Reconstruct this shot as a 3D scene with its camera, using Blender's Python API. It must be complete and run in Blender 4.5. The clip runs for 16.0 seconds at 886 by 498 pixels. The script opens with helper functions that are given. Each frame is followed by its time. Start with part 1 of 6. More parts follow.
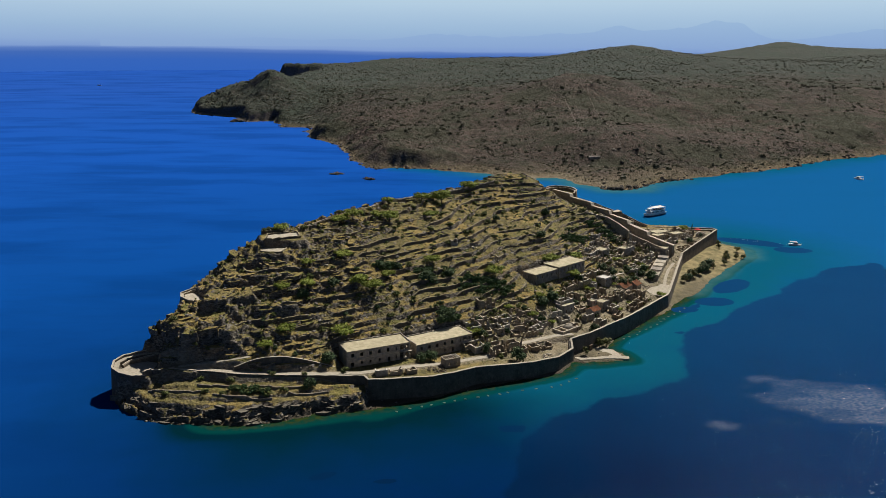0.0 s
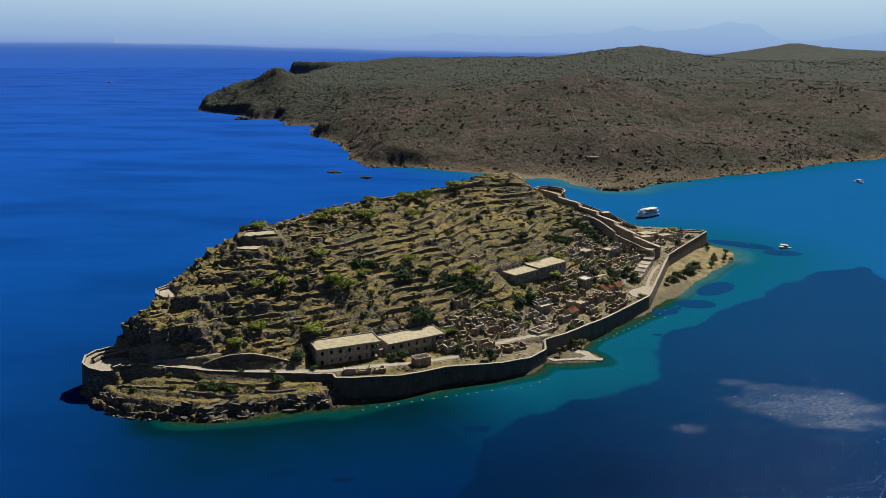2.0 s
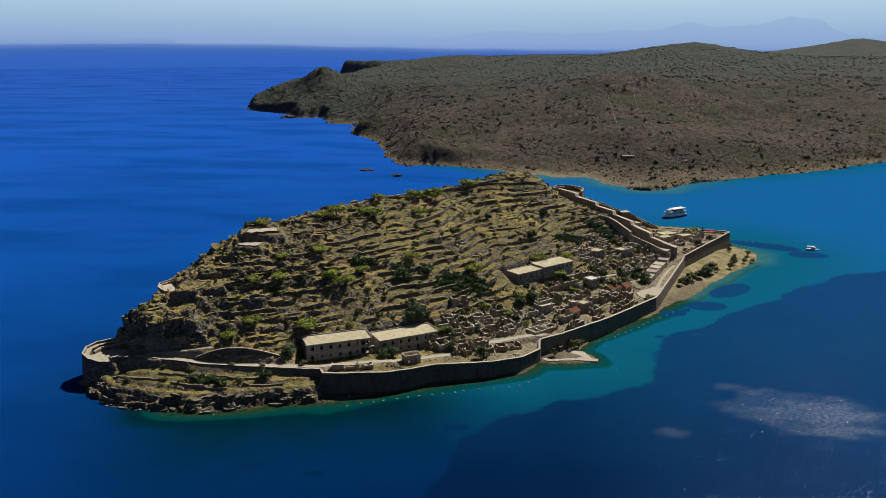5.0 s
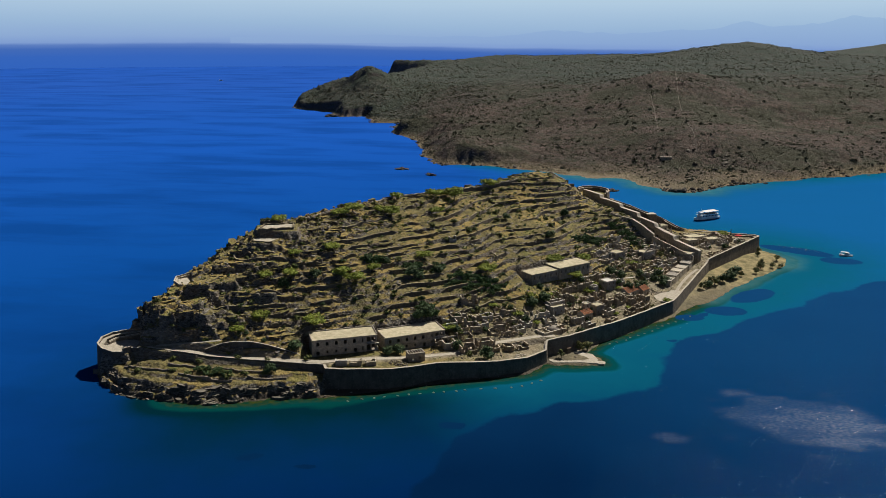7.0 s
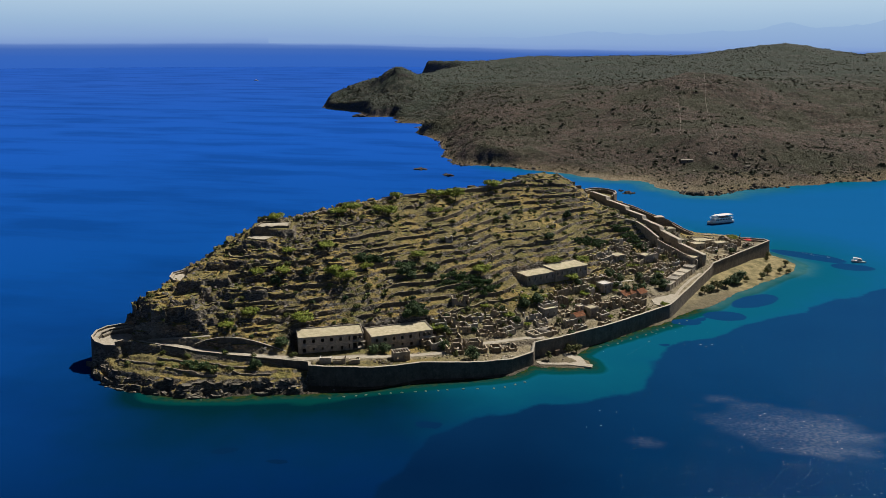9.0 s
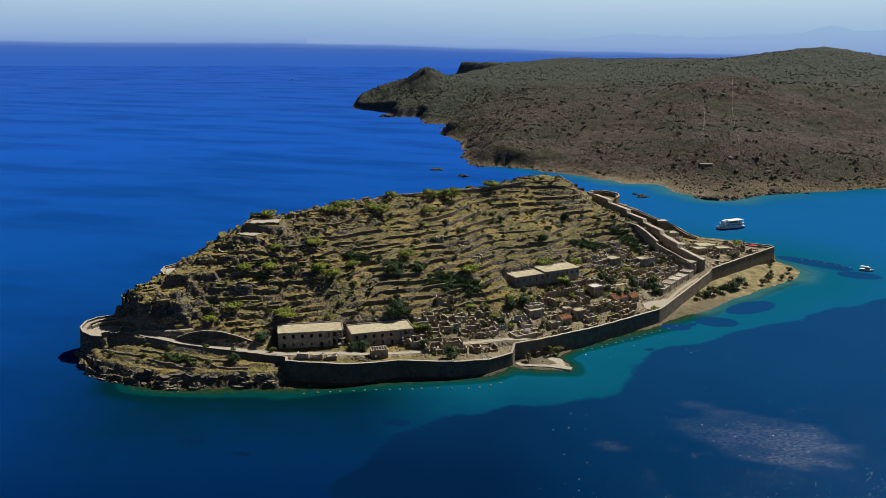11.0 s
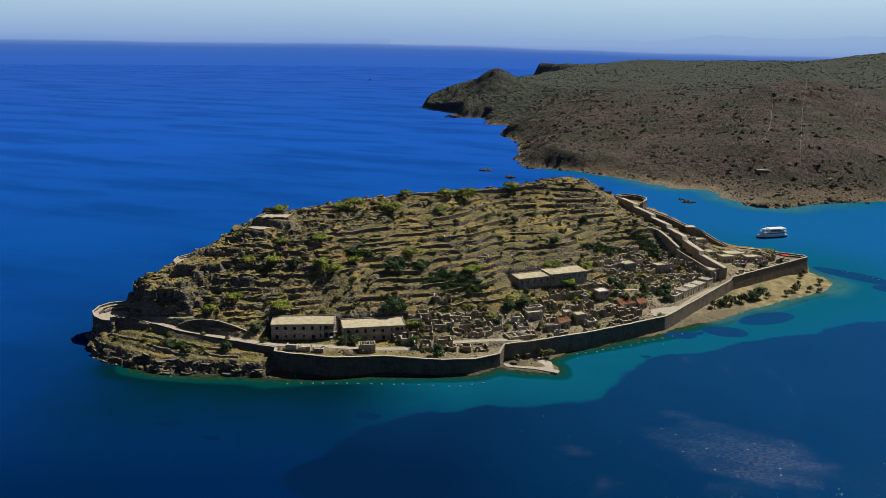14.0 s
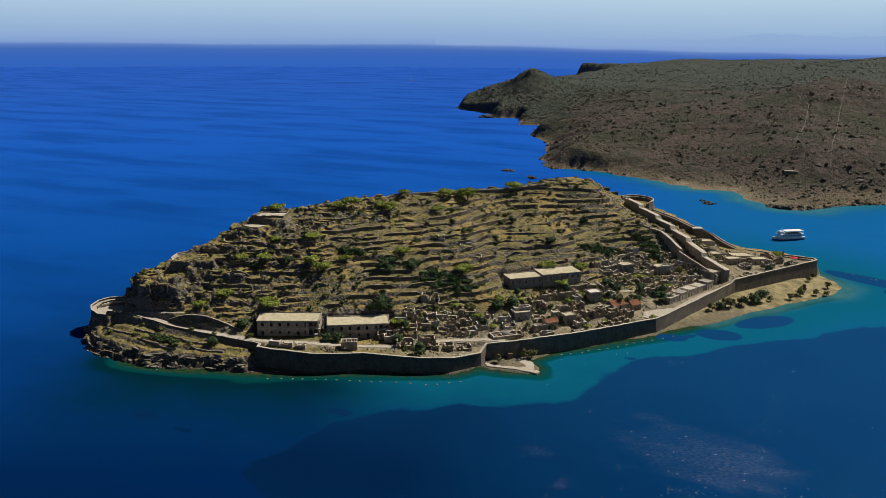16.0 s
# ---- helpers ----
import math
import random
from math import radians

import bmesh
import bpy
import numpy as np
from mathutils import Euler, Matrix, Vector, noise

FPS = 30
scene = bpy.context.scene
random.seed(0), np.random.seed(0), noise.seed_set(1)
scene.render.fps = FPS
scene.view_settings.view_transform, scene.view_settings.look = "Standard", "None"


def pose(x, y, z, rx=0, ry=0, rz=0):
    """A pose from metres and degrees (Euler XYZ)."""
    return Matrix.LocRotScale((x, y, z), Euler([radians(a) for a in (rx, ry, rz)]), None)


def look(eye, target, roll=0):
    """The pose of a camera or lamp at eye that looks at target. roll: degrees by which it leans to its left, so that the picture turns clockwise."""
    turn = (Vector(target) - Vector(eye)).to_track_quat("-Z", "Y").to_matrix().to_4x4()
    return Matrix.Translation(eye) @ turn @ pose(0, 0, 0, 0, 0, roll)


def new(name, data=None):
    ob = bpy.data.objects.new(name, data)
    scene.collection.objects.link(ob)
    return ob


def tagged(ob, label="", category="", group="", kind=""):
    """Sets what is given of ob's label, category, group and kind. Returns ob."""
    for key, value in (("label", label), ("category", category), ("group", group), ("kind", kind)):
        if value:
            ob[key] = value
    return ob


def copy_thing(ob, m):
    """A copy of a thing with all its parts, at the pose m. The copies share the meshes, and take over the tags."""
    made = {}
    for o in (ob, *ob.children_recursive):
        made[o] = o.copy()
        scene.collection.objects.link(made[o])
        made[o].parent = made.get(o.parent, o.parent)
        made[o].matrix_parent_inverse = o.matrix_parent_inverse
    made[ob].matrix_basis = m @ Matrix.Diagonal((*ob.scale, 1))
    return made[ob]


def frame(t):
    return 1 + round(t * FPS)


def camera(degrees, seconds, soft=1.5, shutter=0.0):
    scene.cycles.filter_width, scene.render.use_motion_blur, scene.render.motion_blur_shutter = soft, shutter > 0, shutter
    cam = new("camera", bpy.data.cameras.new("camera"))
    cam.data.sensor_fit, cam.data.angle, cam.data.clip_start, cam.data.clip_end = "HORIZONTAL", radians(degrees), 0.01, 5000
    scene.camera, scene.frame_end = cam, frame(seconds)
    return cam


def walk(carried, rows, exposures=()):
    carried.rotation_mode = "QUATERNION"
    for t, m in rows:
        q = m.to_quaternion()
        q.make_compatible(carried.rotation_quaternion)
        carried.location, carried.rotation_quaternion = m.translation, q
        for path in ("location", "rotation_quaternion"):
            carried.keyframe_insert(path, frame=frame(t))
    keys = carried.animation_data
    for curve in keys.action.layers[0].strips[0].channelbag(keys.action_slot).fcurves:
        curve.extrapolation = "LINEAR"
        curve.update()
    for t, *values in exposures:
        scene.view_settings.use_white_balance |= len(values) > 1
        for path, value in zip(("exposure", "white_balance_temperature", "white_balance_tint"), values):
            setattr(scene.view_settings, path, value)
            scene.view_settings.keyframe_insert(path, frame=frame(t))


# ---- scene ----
cam = camera(57.94, 16.0, soft=0.55)
# seconds, x, y, z, yaw, pitch, roll
ROWS = [
    (0, 0.00, -0.00, 146.04, -1.65, -14.51, 0.29),
    (0.5, 4.27, -0.14, 146.00, -1.02, -14.51, 0.39),
    (1, 8.68, -0.28, 146.06, -0.92, -14.52, 0.48),
    (1.5, 13.28, -0.36, 146.19, -0.92, -14.55, 0.57),
    (2, 18.17, -0.41, 146.32, -0.73, -14.57, 0.66),
    (2.5, 23.04, -0.43, 146.34, -0.43, -14.59, 0.65),
    (3, 27.98, -0.37, 146.42, -0.33, -14.61, 0.63),
    (3.5, 32.86, -0.41, 146.48, -0.29, -14.61, 0.60),
    (4, 37.78, -0.47, 146.57, 0.11, -14.63, 0.50),
    (4.5, 42.66, -0.50, 146.61, 1.76, -14.68, 0.36),
    (5, 47.55, -0.49, 146.66, 3.46, -14.72, 0.19),
    (7.5, 73.26, 0.58, 146.79, 7.91, -14.77, 0.13),
    (8, 78.78, 1.05, 146.83, 8.63, -14.77, 0.02),
    (8.5, 84.55, 1.67, 146.84, 9.32, -14.74, 0.13),
    (9, 90.63, 2.40, 146.87, 9.98, -14.72, 0.29),
    (11.5, 123.40, 7.24, 146.66, 13.84, -14.65, 0.79),
    (12, 130.30, 8.46, 146.70, 15.31, -14.65, 0.90),
    (12.5, 137.35, 9.88, 146.78, 17.05, -14.69, 0.91),
    (13, 144.39, 11.47, 146.80, 17.75, -14.69, 0.96),
    (13.5, 151.50, 13.12, 146.85, 18.29, -14.67, 0.93),
    (14, 158.69, 14.94, 146.93, 18.91, -14.67, 0.88),
    (14.5, 165.96, 17.00, 146.96, 19.62, -14.64, 0.84),
    (15, 173.39, 19.27, 146.96, 20.57, -14.66, 0.79),
    (15.5, 180.91, 21.69, 147.05, 21.67, -14.68, 0.67),
    (16, 188.40, 24.15, 147.18, 22.51, -14.68, 0.48),
]
walk(cam, [(t, pose(x, y, z, 90 + pitch, 0, yaw) @ pose(0, 0, 0, 0, 0, roll)) for t, x, y, z, yaw, pitch, roll in ROWS])

# ---- light ----
SUN_AZ, SUN_EL = 34.0, 48.0
sky_world = bpy.data.worlds.new("sky")
scene.world = sky_world
sky_world.use_nodes = True
wn = sky_world.node_tree
sky = wn.nodes.new("ShaderNodeTexSky")
sky.sky_type = "NISHITA"
sky.sun_disc = False
sky.air_density, sky.dust_density = 0.35, 0.1
sky.sun_elevation = radians(SUN_EL)
sky.sun_rotation = radians(SUN_AZ)
wn.links.new(sky.outputs[0], wn.nodes["Background"].inputs[0])
wn.nodes["Background"].inputs[1].default_value = 0.05
sun = new("sun", bpy.data.lights.new("sun", "SUN"))
sun.data.energy, sun.data.angle, sun.data.color = 5.0, radians(0.55), (1.0, 0.955, 0.88)
sun.matrix_world = look((math.sin(radians(SUN_AZ)) * 500, math.cos(radians(SUN_AZ)) * 500, math.tan(radians(SUN_EL)) * 500), (0, 0, 0))
scene.view_settings.exposure = 0.18

# ---- materials ----
class Mat:
    """A node material; the methods return sockets."""

    def __init__(self, name, rough=0.9, spec=0.2, metal=0.0):
        self.m = bpy.data.materials.new(name)
        self.m.use_nodes = True
        self.t = self.m.node_tree
        self.b = self.t.nodes["Principled BSDF"]
        self.b.inputs["Roughness"].default_value = rough
        self.b.inputs["Specular IOR Level"].default_value = spec
        self.b.inputs["Metallic"].default_value = metal
        self.coord = None

    def n(self, kind, **sets):
        node = self.t.nodes.new(kind)
        for k, v in sets.items():
            self.put(node.inputs[k.replace("_", " ")], v)
        return node

    def put(self, socket, v):
        if isinstance(v, bpy.types.NodeSocket):
            self.t.links.new(v, socket)
        else:
            socket.default_value = v

    def pos(self):
        if self.coord is None:
            self.coord = self.t.nodes.new("ShaderNodeNewGeometry")
        return self.coord.outputs["Position"]

    def local(self):
        return self.t.nodes.new("ShaderNodeTexCoord").outputs["Object"]

    def noise(self, scale, detail=4.0, rough=0.55, vec=None, stretch=None, warp=0.0):
        v = vec or self.pos()
        if stretch:
            mp = self.n("ShaderNodeMapping", Vector=v)
            mp.inputs["Scale"].default_value = stretch
            v = mp.outputs[0]
        return self.n("ShaderNodeTexNoise", Vector=v, Scale=scale, Detail=detail, Roughness=rough, Distortion=warp).outputs["Fac"]

    def voronoi(self, scale, out="Distance", feature="F1", vec=None):
        v = self.t.nodes.new("ShaderNodeTexVoronoi")
        v.feature = feature
        self.put(v.inputs["Vector"], vec or self.pos())
        v.inputs["Scale"].default_value = scale
        return v.outputs[out]

    def ramp(self, fac, *stops):
        r = self.n("ShaderNodeValToRGB", Fac=fac)
        e = r.color_ramp.elements
        while len(e) < len(stops):
            e.new(0.5)
        for el, (p, c) in zip(e, stops):
            el.position = p
            el.color = (c, c, c, 1) if isinstance(c, (int, float)) else (*c, 1)
        return r.outputs[0]

    def mix(self, fac, a, b, blend="MIX"):
        x = self.t.nodes.new("ShaderNodeMix")
        x.data_type, x.blend_type = "RGBA", blend
        self.put(x.inputs[0], fac)
        self.put(x.inputs[6], (*a, 1) if isinstance(a, tuple) else a)
        self.put(x.inputs[7], (*b, 1) if isinstance(b, tuple) else b)
        return x.outputs[2]

    def math(self, op, a, b=0.0):
        x = self.t.nodes.new("ShaderNodeMath")
        x.operation = op
        self.put(x.inputs[0], a)
        self.put(x.inputs[1], b)
        return x.outputs[0]

    def attr(self, name):
        a = self.t.nodes.new("ShaderNodeAttribute")
        a.attribute_name = name
        return a.outputs["Fac"]

    def up(self):
        """Vertical share of the surface's normal."""
        s = self.n("ShaderNodeSeparateXYZ", Vector=self.t.nodes.new("ShaderNodeNewGeometry").outputs["Normal"])
        return s.outputs[2]

    def chance(self):
        return self.t.nodes.new("ShaderNodeObjectInfo").outputs["Random"]

    def island(self):
        return self.t.nodes.new("ShaderNodeNewGeometry").outputs["Random Per Island"]

    def base(self, c):
        self.put(self.b.inputs["Base Color"], (*c, 1) if isinstance(c, tuple) else c)

    def bump(self, height, strength=0.5, dist=0.2):
        self.put(self.b.inputs["Normal"], self.n("ShaderNodeBump", Height=height, Strength=strength, Distance=dist).outputs[0])


def make_ground():
    k = Mat("dry_ground", 0.95, 0.1)
    big, mid, fine = k.noise(0.045, 4), k.noise(0.28, 5, 0.65), k.noise(2.2, 4, 0.7)
    grass = k.mix(k.ramp(mid, (0.42, 0.0), (0.6, 1.0)), (0.265, 0.215, 0.082), (0.13, 0.112, 0.046))
    grass = k.mix(k.ramp(big, (0.46, 0.0), (0.56, 1.0)), grass, (0.36, 0.262, 0.088))
    grass = k.mix(k.ramp(k.noise(0.09, 4), (0.54, 0.0), (0.62, 0.8)), grass, (0.20, 0.19, 0.055))
    grass = k.mix(k.ramp(k.noise(0.4, 5, 0.65), (0.53, 0.0), (0.64, 0.85)), grass, (0.085, 0.08, 0.035))
    stone = k.mix(k.ramp(k.noise(0.8, 6, 0.75, stretch=(0.7, 0.7, 1.9)), (0.42, 0.0), (0.6, 1.0)), (0.045, 0.04, 0.035), (0.29, 0.262, 0.215))
    stone = k.mix(k.ramp(k.noise(0.12, 3), (0.5, 0.0), (0.65, 0.6)), stone, (0.20, 0.14, 0.088))
    steep = k.math("ADD", k.up(), k.math("MULTIPLY", k.math("SUBTRACT", mid, 0.5), 0.8))
    col = k.mix(k.ramp(steep, (0.76, 0.0), (0.88, 1.0)), stone, grass)
    col = k.mix(k.math("MULTIPLY", k.ramp(fine, (0.35, 0.0), (0.65, 1.0)), 0.45), col, (0.07, 0.056, 0.036))
    col = k.mix(k.ramp(k.noise(1.3, 5, 0.75), (0.6, 0.0), (0.68, 0.5)), col, (0.31, 0.275, 0.215))
    col = k.mix(k.ramp(k.noise(1.7, 5, 0.75), (0.34, 0.85), (0.42, 0.0)), col, (0.032, 0.028, 0.021))
    earth = k.mix(k.ramp(mid, (0.4, 0.0), (0.65, 1.0)), (0.31, 0.262, 0.19), (0.15, 0.128, 0.088))
    col = k.mix(k.math("MULTIPLY", k.attr("trodden"), 0.75), col, earth)
    beach = k.mix(k.ramp(k.noise(0.16, 5, 0.7), (0.4, 0.0), (0.62, 1.0)), (0.30, 0.24, 0.12), (0.13, 0.115, 0.055))
    col = k.mix(k.attr("sand"), col, beach)
    col = k.mix(k.ramp(k.attr("wet"), (0.3, 0.0), (0.8, 0.85)), col, (0.06, 0.052, 0.042))
    k.base(col)
    h = k.math("ADD", k.math("MULTIPLY", k.noise(1.1, 6, 0.7), 1.0), k.math("MULTIPLY", k.voronoi(0.7), 0.6))
    k.bump(h, k.math("SUBTRACT", 0.9, k.math("MULTIPLY", k.attr("sand"), 0.65)), 0.8)
    return k.m


def make_scrub():
    k = Mat("mainland_scrub", 0.95, 0.1)
    mid, fine, grit = k.noise(0.02, 5, 0.65), k.noise(0.13, 7, 0.8), k.noise(0.6, 5, 0.8)
    col = k.mix(k.ramp(mid, (0.38, 0.0), (0.62, 1.0)), (0.135, 0.098, 0.078), (0.084, 0.066, 0.052))
    col = k.mix(k.ramp(fine, (0.4, 0.0), (0.58, 1.0)), (0.048, 0.041, 0.032), col)
    col = k.mix(k.ramp(grit, (0.54, 0.0), (0.66, 0.7)), col, (0.19, 0.155, 0.125))
    col = k.mix(k.ramp(grit, (0.32, 0.75), (0.45, 0.0)), col, (0.032, 0.03, 0.021))
    col = k.mix(k.ramp(k.noise(0.011, 5, 0.65), (0.47, 0.0), (0.58, 0.75)), col, k.mix(grit, (0.028, 0.034, 0.02), (0.075, 0.078, 0.045)))
    # green cover that also paints in haze afar and shade on the cape
    col = k.mix(k.math("MULTIPLY", k.attr("wood_haze"), k.ramp(fine, (0.35, 1.0), (0.62, 0.5))), col, (0.045, 0.062, 0.049))
    spot = k.math("ADD", k.voronoi(0.085), k.math("MULTIPLY", k.math("SUBTRACT", fine, 0.5), 0.5))
    col = k.mix(k.ramp(spot, (0.16, 0.85), (0.3, 0.0)), col, (0.042, 0.046, 0.026))
    z = k.math("ADD", k.n("ShaderNodeSeparateXYZ", Vector=k.pos()).outputs[2], k.math("MULTIPLY", k.math("SUBTRACT", fine, 0.5), 12.0))
    col = k.mix(k.ramp(k.math("DIVIDE", z, 20.0), (0.02, 1.0), (0.34, 0.0)), col, k.mix(k.ramp(grit, (0.4, 0.0), (0.6, 1.0)), (0.095, 0.08, 0.046), (0.27, 0.21, 0.125)))
    col = k.mix(k.math("MULTIPLY", k.attr("sandy"), k.ramp(fine, (0.3, 0.6), (0.6, 1.0))), col, (0.30, 0.245, 0.16))
    steep = k.math("ADD", k.up(), k.math("MULTIPLY", k.math("SUBTRACT", fine, 0.5), 0.5))
    col = k.mix(k.ramp(steep, (0.6, 1.0), (0.76, 0.0)), col, k.mix(k.ramp(grit, (0.4, 0.0), (0.6, 1.0)), (0.04, 0.036, 0.034), (0.13, 0.112, 0.1)))
    k.base(col)
    k.bump(k.math("ADD", k.noise(0.22, 6, 0.75), k.math("MULTIPLY", grit, 0.4)), 1.0, 4.0)
    return k.m


def make_sea():
    k = Mat("sea_water", 0.16, 0.03)
    shoal, weed, chan, far, east = (k.attr(n) for n in ("shoal", "weed", "channel", "far", "eastward"))
    east2 = k.ramp(k.math("DIVIDE", k.math("ADD", k.n("ShaderNodeSeparateXYZ", Vector=k.pos()).outputs[0], k.math("MULTIPLY", k.noise(0.012, 3), 60.0)), 300.0), (0.35, 0.0), (0.85, 1.0))
    n1 = k.noise(0.009, 5, 0.6, stretch=(0.5, 1.6, 1.0))
    # lighter with distance: sky reflection put into the water's base colour
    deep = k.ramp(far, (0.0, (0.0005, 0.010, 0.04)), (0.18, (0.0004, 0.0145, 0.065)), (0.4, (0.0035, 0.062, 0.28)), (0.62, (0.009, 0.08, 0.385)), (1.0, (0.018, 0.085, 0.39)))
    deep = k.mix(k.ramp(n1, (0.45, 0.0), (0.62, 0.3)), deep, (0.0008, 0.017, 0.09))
    deep = k.mix(k.math("MULTIPLY", chan, 0.9), deep, (0.006, 0.098, 0.26))
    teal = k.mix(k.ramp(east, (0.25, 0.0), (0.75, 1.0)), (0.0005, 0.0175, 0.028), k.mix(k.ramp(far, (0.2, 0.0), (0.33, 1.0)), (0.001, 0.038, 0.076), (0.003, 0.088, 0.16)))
    s = k.math("ADD", shoal, k.math("MULTIPLY", k.math("SUBTRACT", k.noise(0.07, 4), 0.5), 0.14))
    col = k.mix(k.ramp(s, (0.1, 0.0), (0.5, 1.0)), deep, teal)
    bright = k.math("MULTIPLY", k.ramp(s, (0.42, 0.0), (0.62, 1.0)), k.ramp(east, (0.3, 0.0), (0.8, 0.75)))
    col = k.mix(bright, col, (0.003, 0.09, 0.145))
    green = k.mix(k.ramp(k.noise(0.4, 5, 0.7), (0.42, 0.0), (0.6, 1.0)), (0.003, 0.032, 0.02), (0.035, 0.045, 0.008))
    col = k.mix(k.ramp(s, (0.63, 0.0), (0.72, 0.85)), col, (0.001, 0.046, 0.042))
    col = k.mix(k.ramp(s, (0.78, 0.0), (0.92, 1.0)), col, green)
    col = k.mix(k.ramp(s, (0.95, 0.0), (1.02, 1.0)), col, k.mix(k.noise(0.8, 4), (0.02, 0.02, 0.01), (0.14, 0.11, 0.045)))
    col = k.mix(k.math("MULTIPLY", k.attr("bar"), 0.8), col, k.mix(k.ramp(k.noise(0.12, 4), (0.4, 0.0), (0.62, 1.0)), (0.05, 0.15, 0.17), (0.025, 0.13, 0.165)))
    w = k.math("ADD", weed, k.math("MULTIPLY", k.math("SUBTRACT", k.noise(0.11, 6, 0.65), 0.5), 0.5))
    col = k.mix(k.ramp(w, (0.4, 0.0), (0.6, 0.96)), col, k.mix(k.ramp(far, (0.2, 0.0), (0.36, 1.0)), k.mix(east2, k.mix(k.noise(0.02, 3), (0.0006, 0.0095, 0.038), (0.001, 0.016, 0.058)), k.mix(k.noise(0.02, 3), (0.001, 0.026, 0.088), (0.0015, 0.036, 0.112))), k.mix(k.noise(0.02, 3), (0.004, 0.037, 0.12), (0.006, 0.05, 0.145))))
    k.base(col)
    h = k.math("ADD", k.noise(0.5, 3, 0.6, stretch=(1.0, 1.6, 1.0)), k.math("MULTIPLY", k.noise(2.0, 3), 0.4))
    k.bump(h, 0.6, 0.5)
    # body colour from below, with a thin constant gloss of the rippled surface
    body = k.n("ShaderNodeBsdfDiffuse", Color=col)
    gloss = k.n("ShaderNodeBsdfGlossy", Roughness=0.12)
    bump = k.b.inputs["Normal"].links[0].from_socket
    k.put(gloss.inputs["Normal"], bump)
    both = k.n("ShaderNodeMixShader", Fac=0.0012)
    k.put(both.inputs[1], body.outputs[0])
    k.put(both.inputs[2], gloss.outputs[0])
    # wind-ruffled water scatters the sun from many small facets
    ripple = k.ramp(k.noise(0.75, 4, 0.7, stretch=(0.8, 1.5, 1.0)), (0.42, 0.1), (0.6, 1.0))
    rough = k.n("ShaderNodeBsdfGlossy", Roughness=0.42)
    k.put(rough.inputs["Normal"], bump)
    wind = k.n("ShaderNodeMixShader", Fac=k.math("MULTIPLY", k.math("MULTIPLY", k.attr("ruffle"), ripple), 0.035))
    k.put(wind.inputs[1], both.outputs[0])
    k.put(wind.inputs[2], rough.outputs[0])
    k.put(k.t.nodes["Material Output"].inputs["Surface"], wind.outputs[0])
    return k.m


def make_stone(name, light, dark, scale=1.6, strength=0.6, sun_top=None):
    k = Mat(name, 0.92, 0.12)
    cell = k.voronoi(scale, "Color")
    tone = k.n("ShaderNodeSeparateXYZ", Vector=cell).outputs[0]
    col = k.mix(k.math("ADD", k.math("MULTIPLY", tone, 0.5), k.math("MULTIPLY", k.noise(0.5, 5, 0.7), 0.5)), light, dark)
    col = k.mix(k.ramp(k.noise(0.25, 5, 0.65), (0.4, 0.0), (0.68, 0.55)), col, tuple(c * 0.45 for c in dark))
    col = k.mix(k.ramp(k.noise(0.8, 4), (0.55, 0.0), (0.7, 0.4)), col, tuple(min(1, c * 1.35) for c in light))
    streak = k.noise(0.9, 4, 0.6, stretch=(1.0, 1.0, 0.12))
    col = k.mix(k.ramp(streak, (0.5, 0.0), (0.7, 0.4)), col, tuple(c * 0.55 for c in dark))
    # upward faces mixed paler: sunlit tops put into the stone colour
    if sun_top:
        col = k.mix(k.math("MULTIPLY", k.ramp(k.up(), (0.8, 0.0), (0.95, 1.0)), k.ramp(k.noise(0.7, 4), (0.35, 0.3), (0.6, 1.0))), col, sun_top)
    k.base(col)
    edge = k.voronoi(scale, "Distance", "DISTANCE_TO_EDGE")
    k.bump(k.math("ADD", k.math("MULTIPLY", k.ramp(edge, (0.0, 0.0), (0.1, 1.0)), 0.5), k.noise(3.0, 5, 0.7)), strength, 0.1)
    return k.m


def make_plaster(name, col0, col1, rough=0.85, scale=0.5):
    k = Mat(name, rough, 0.15)
    col = k.mix(k.ramp(k.noise(scale, 5, 0.65), (0.38, 0.0), (0.64, 1.0)), col0, col1)
    col = k.mix(k.ramp(k.noise(scale * 6, 4, 0.7), (0.55, 0.0), (0.75, 0.5)), col, tuple(c * 0.5 for c in col1))
    col = k.mix(k.math("MULTIPLY", k.chance(), 0.25), col, tuple(c * 0.6 for c in col1))
    k.base(col)
    k.bump(k.noise(4.0, 4, 0.7), 0.3, 0.08)
    return k.m


def make_leaf(name, a, b):
    k = Mat(name, 0.7, 0.2)
    col = k.mix(k.island(), a, b)
    k.base(k.mix(k.math("MULTIPLY", k.chance(), 0.35), col, tuple(c * 0.6 for c in b)))
    return k.m


def make_plain(name, col, rough=0.6, spec=0.3, metal=0.0):
    k = Mat(name, rough, spec, metal)
    k.base(k.mix(k.ramp(k.noise(1.5, 4), (0.4, 0.0), (0.7, 1.0)), col, tuple(c * 0.72 for c in col)))
    return k.m


def make_tile():
    k = Mat("roof_tile", 0.85, 0.15)
    col = k.mix(k.chance(), (0.40, 0.175, 0.085), (0.30, 0.125, 0.062))
    k.base(k.mix(k.ramp(k.noise(1.2, 4), (0.45, 0.0), (0.7, 0.6)), col, (0.2, 0.14, 0.09)))
    return k.m


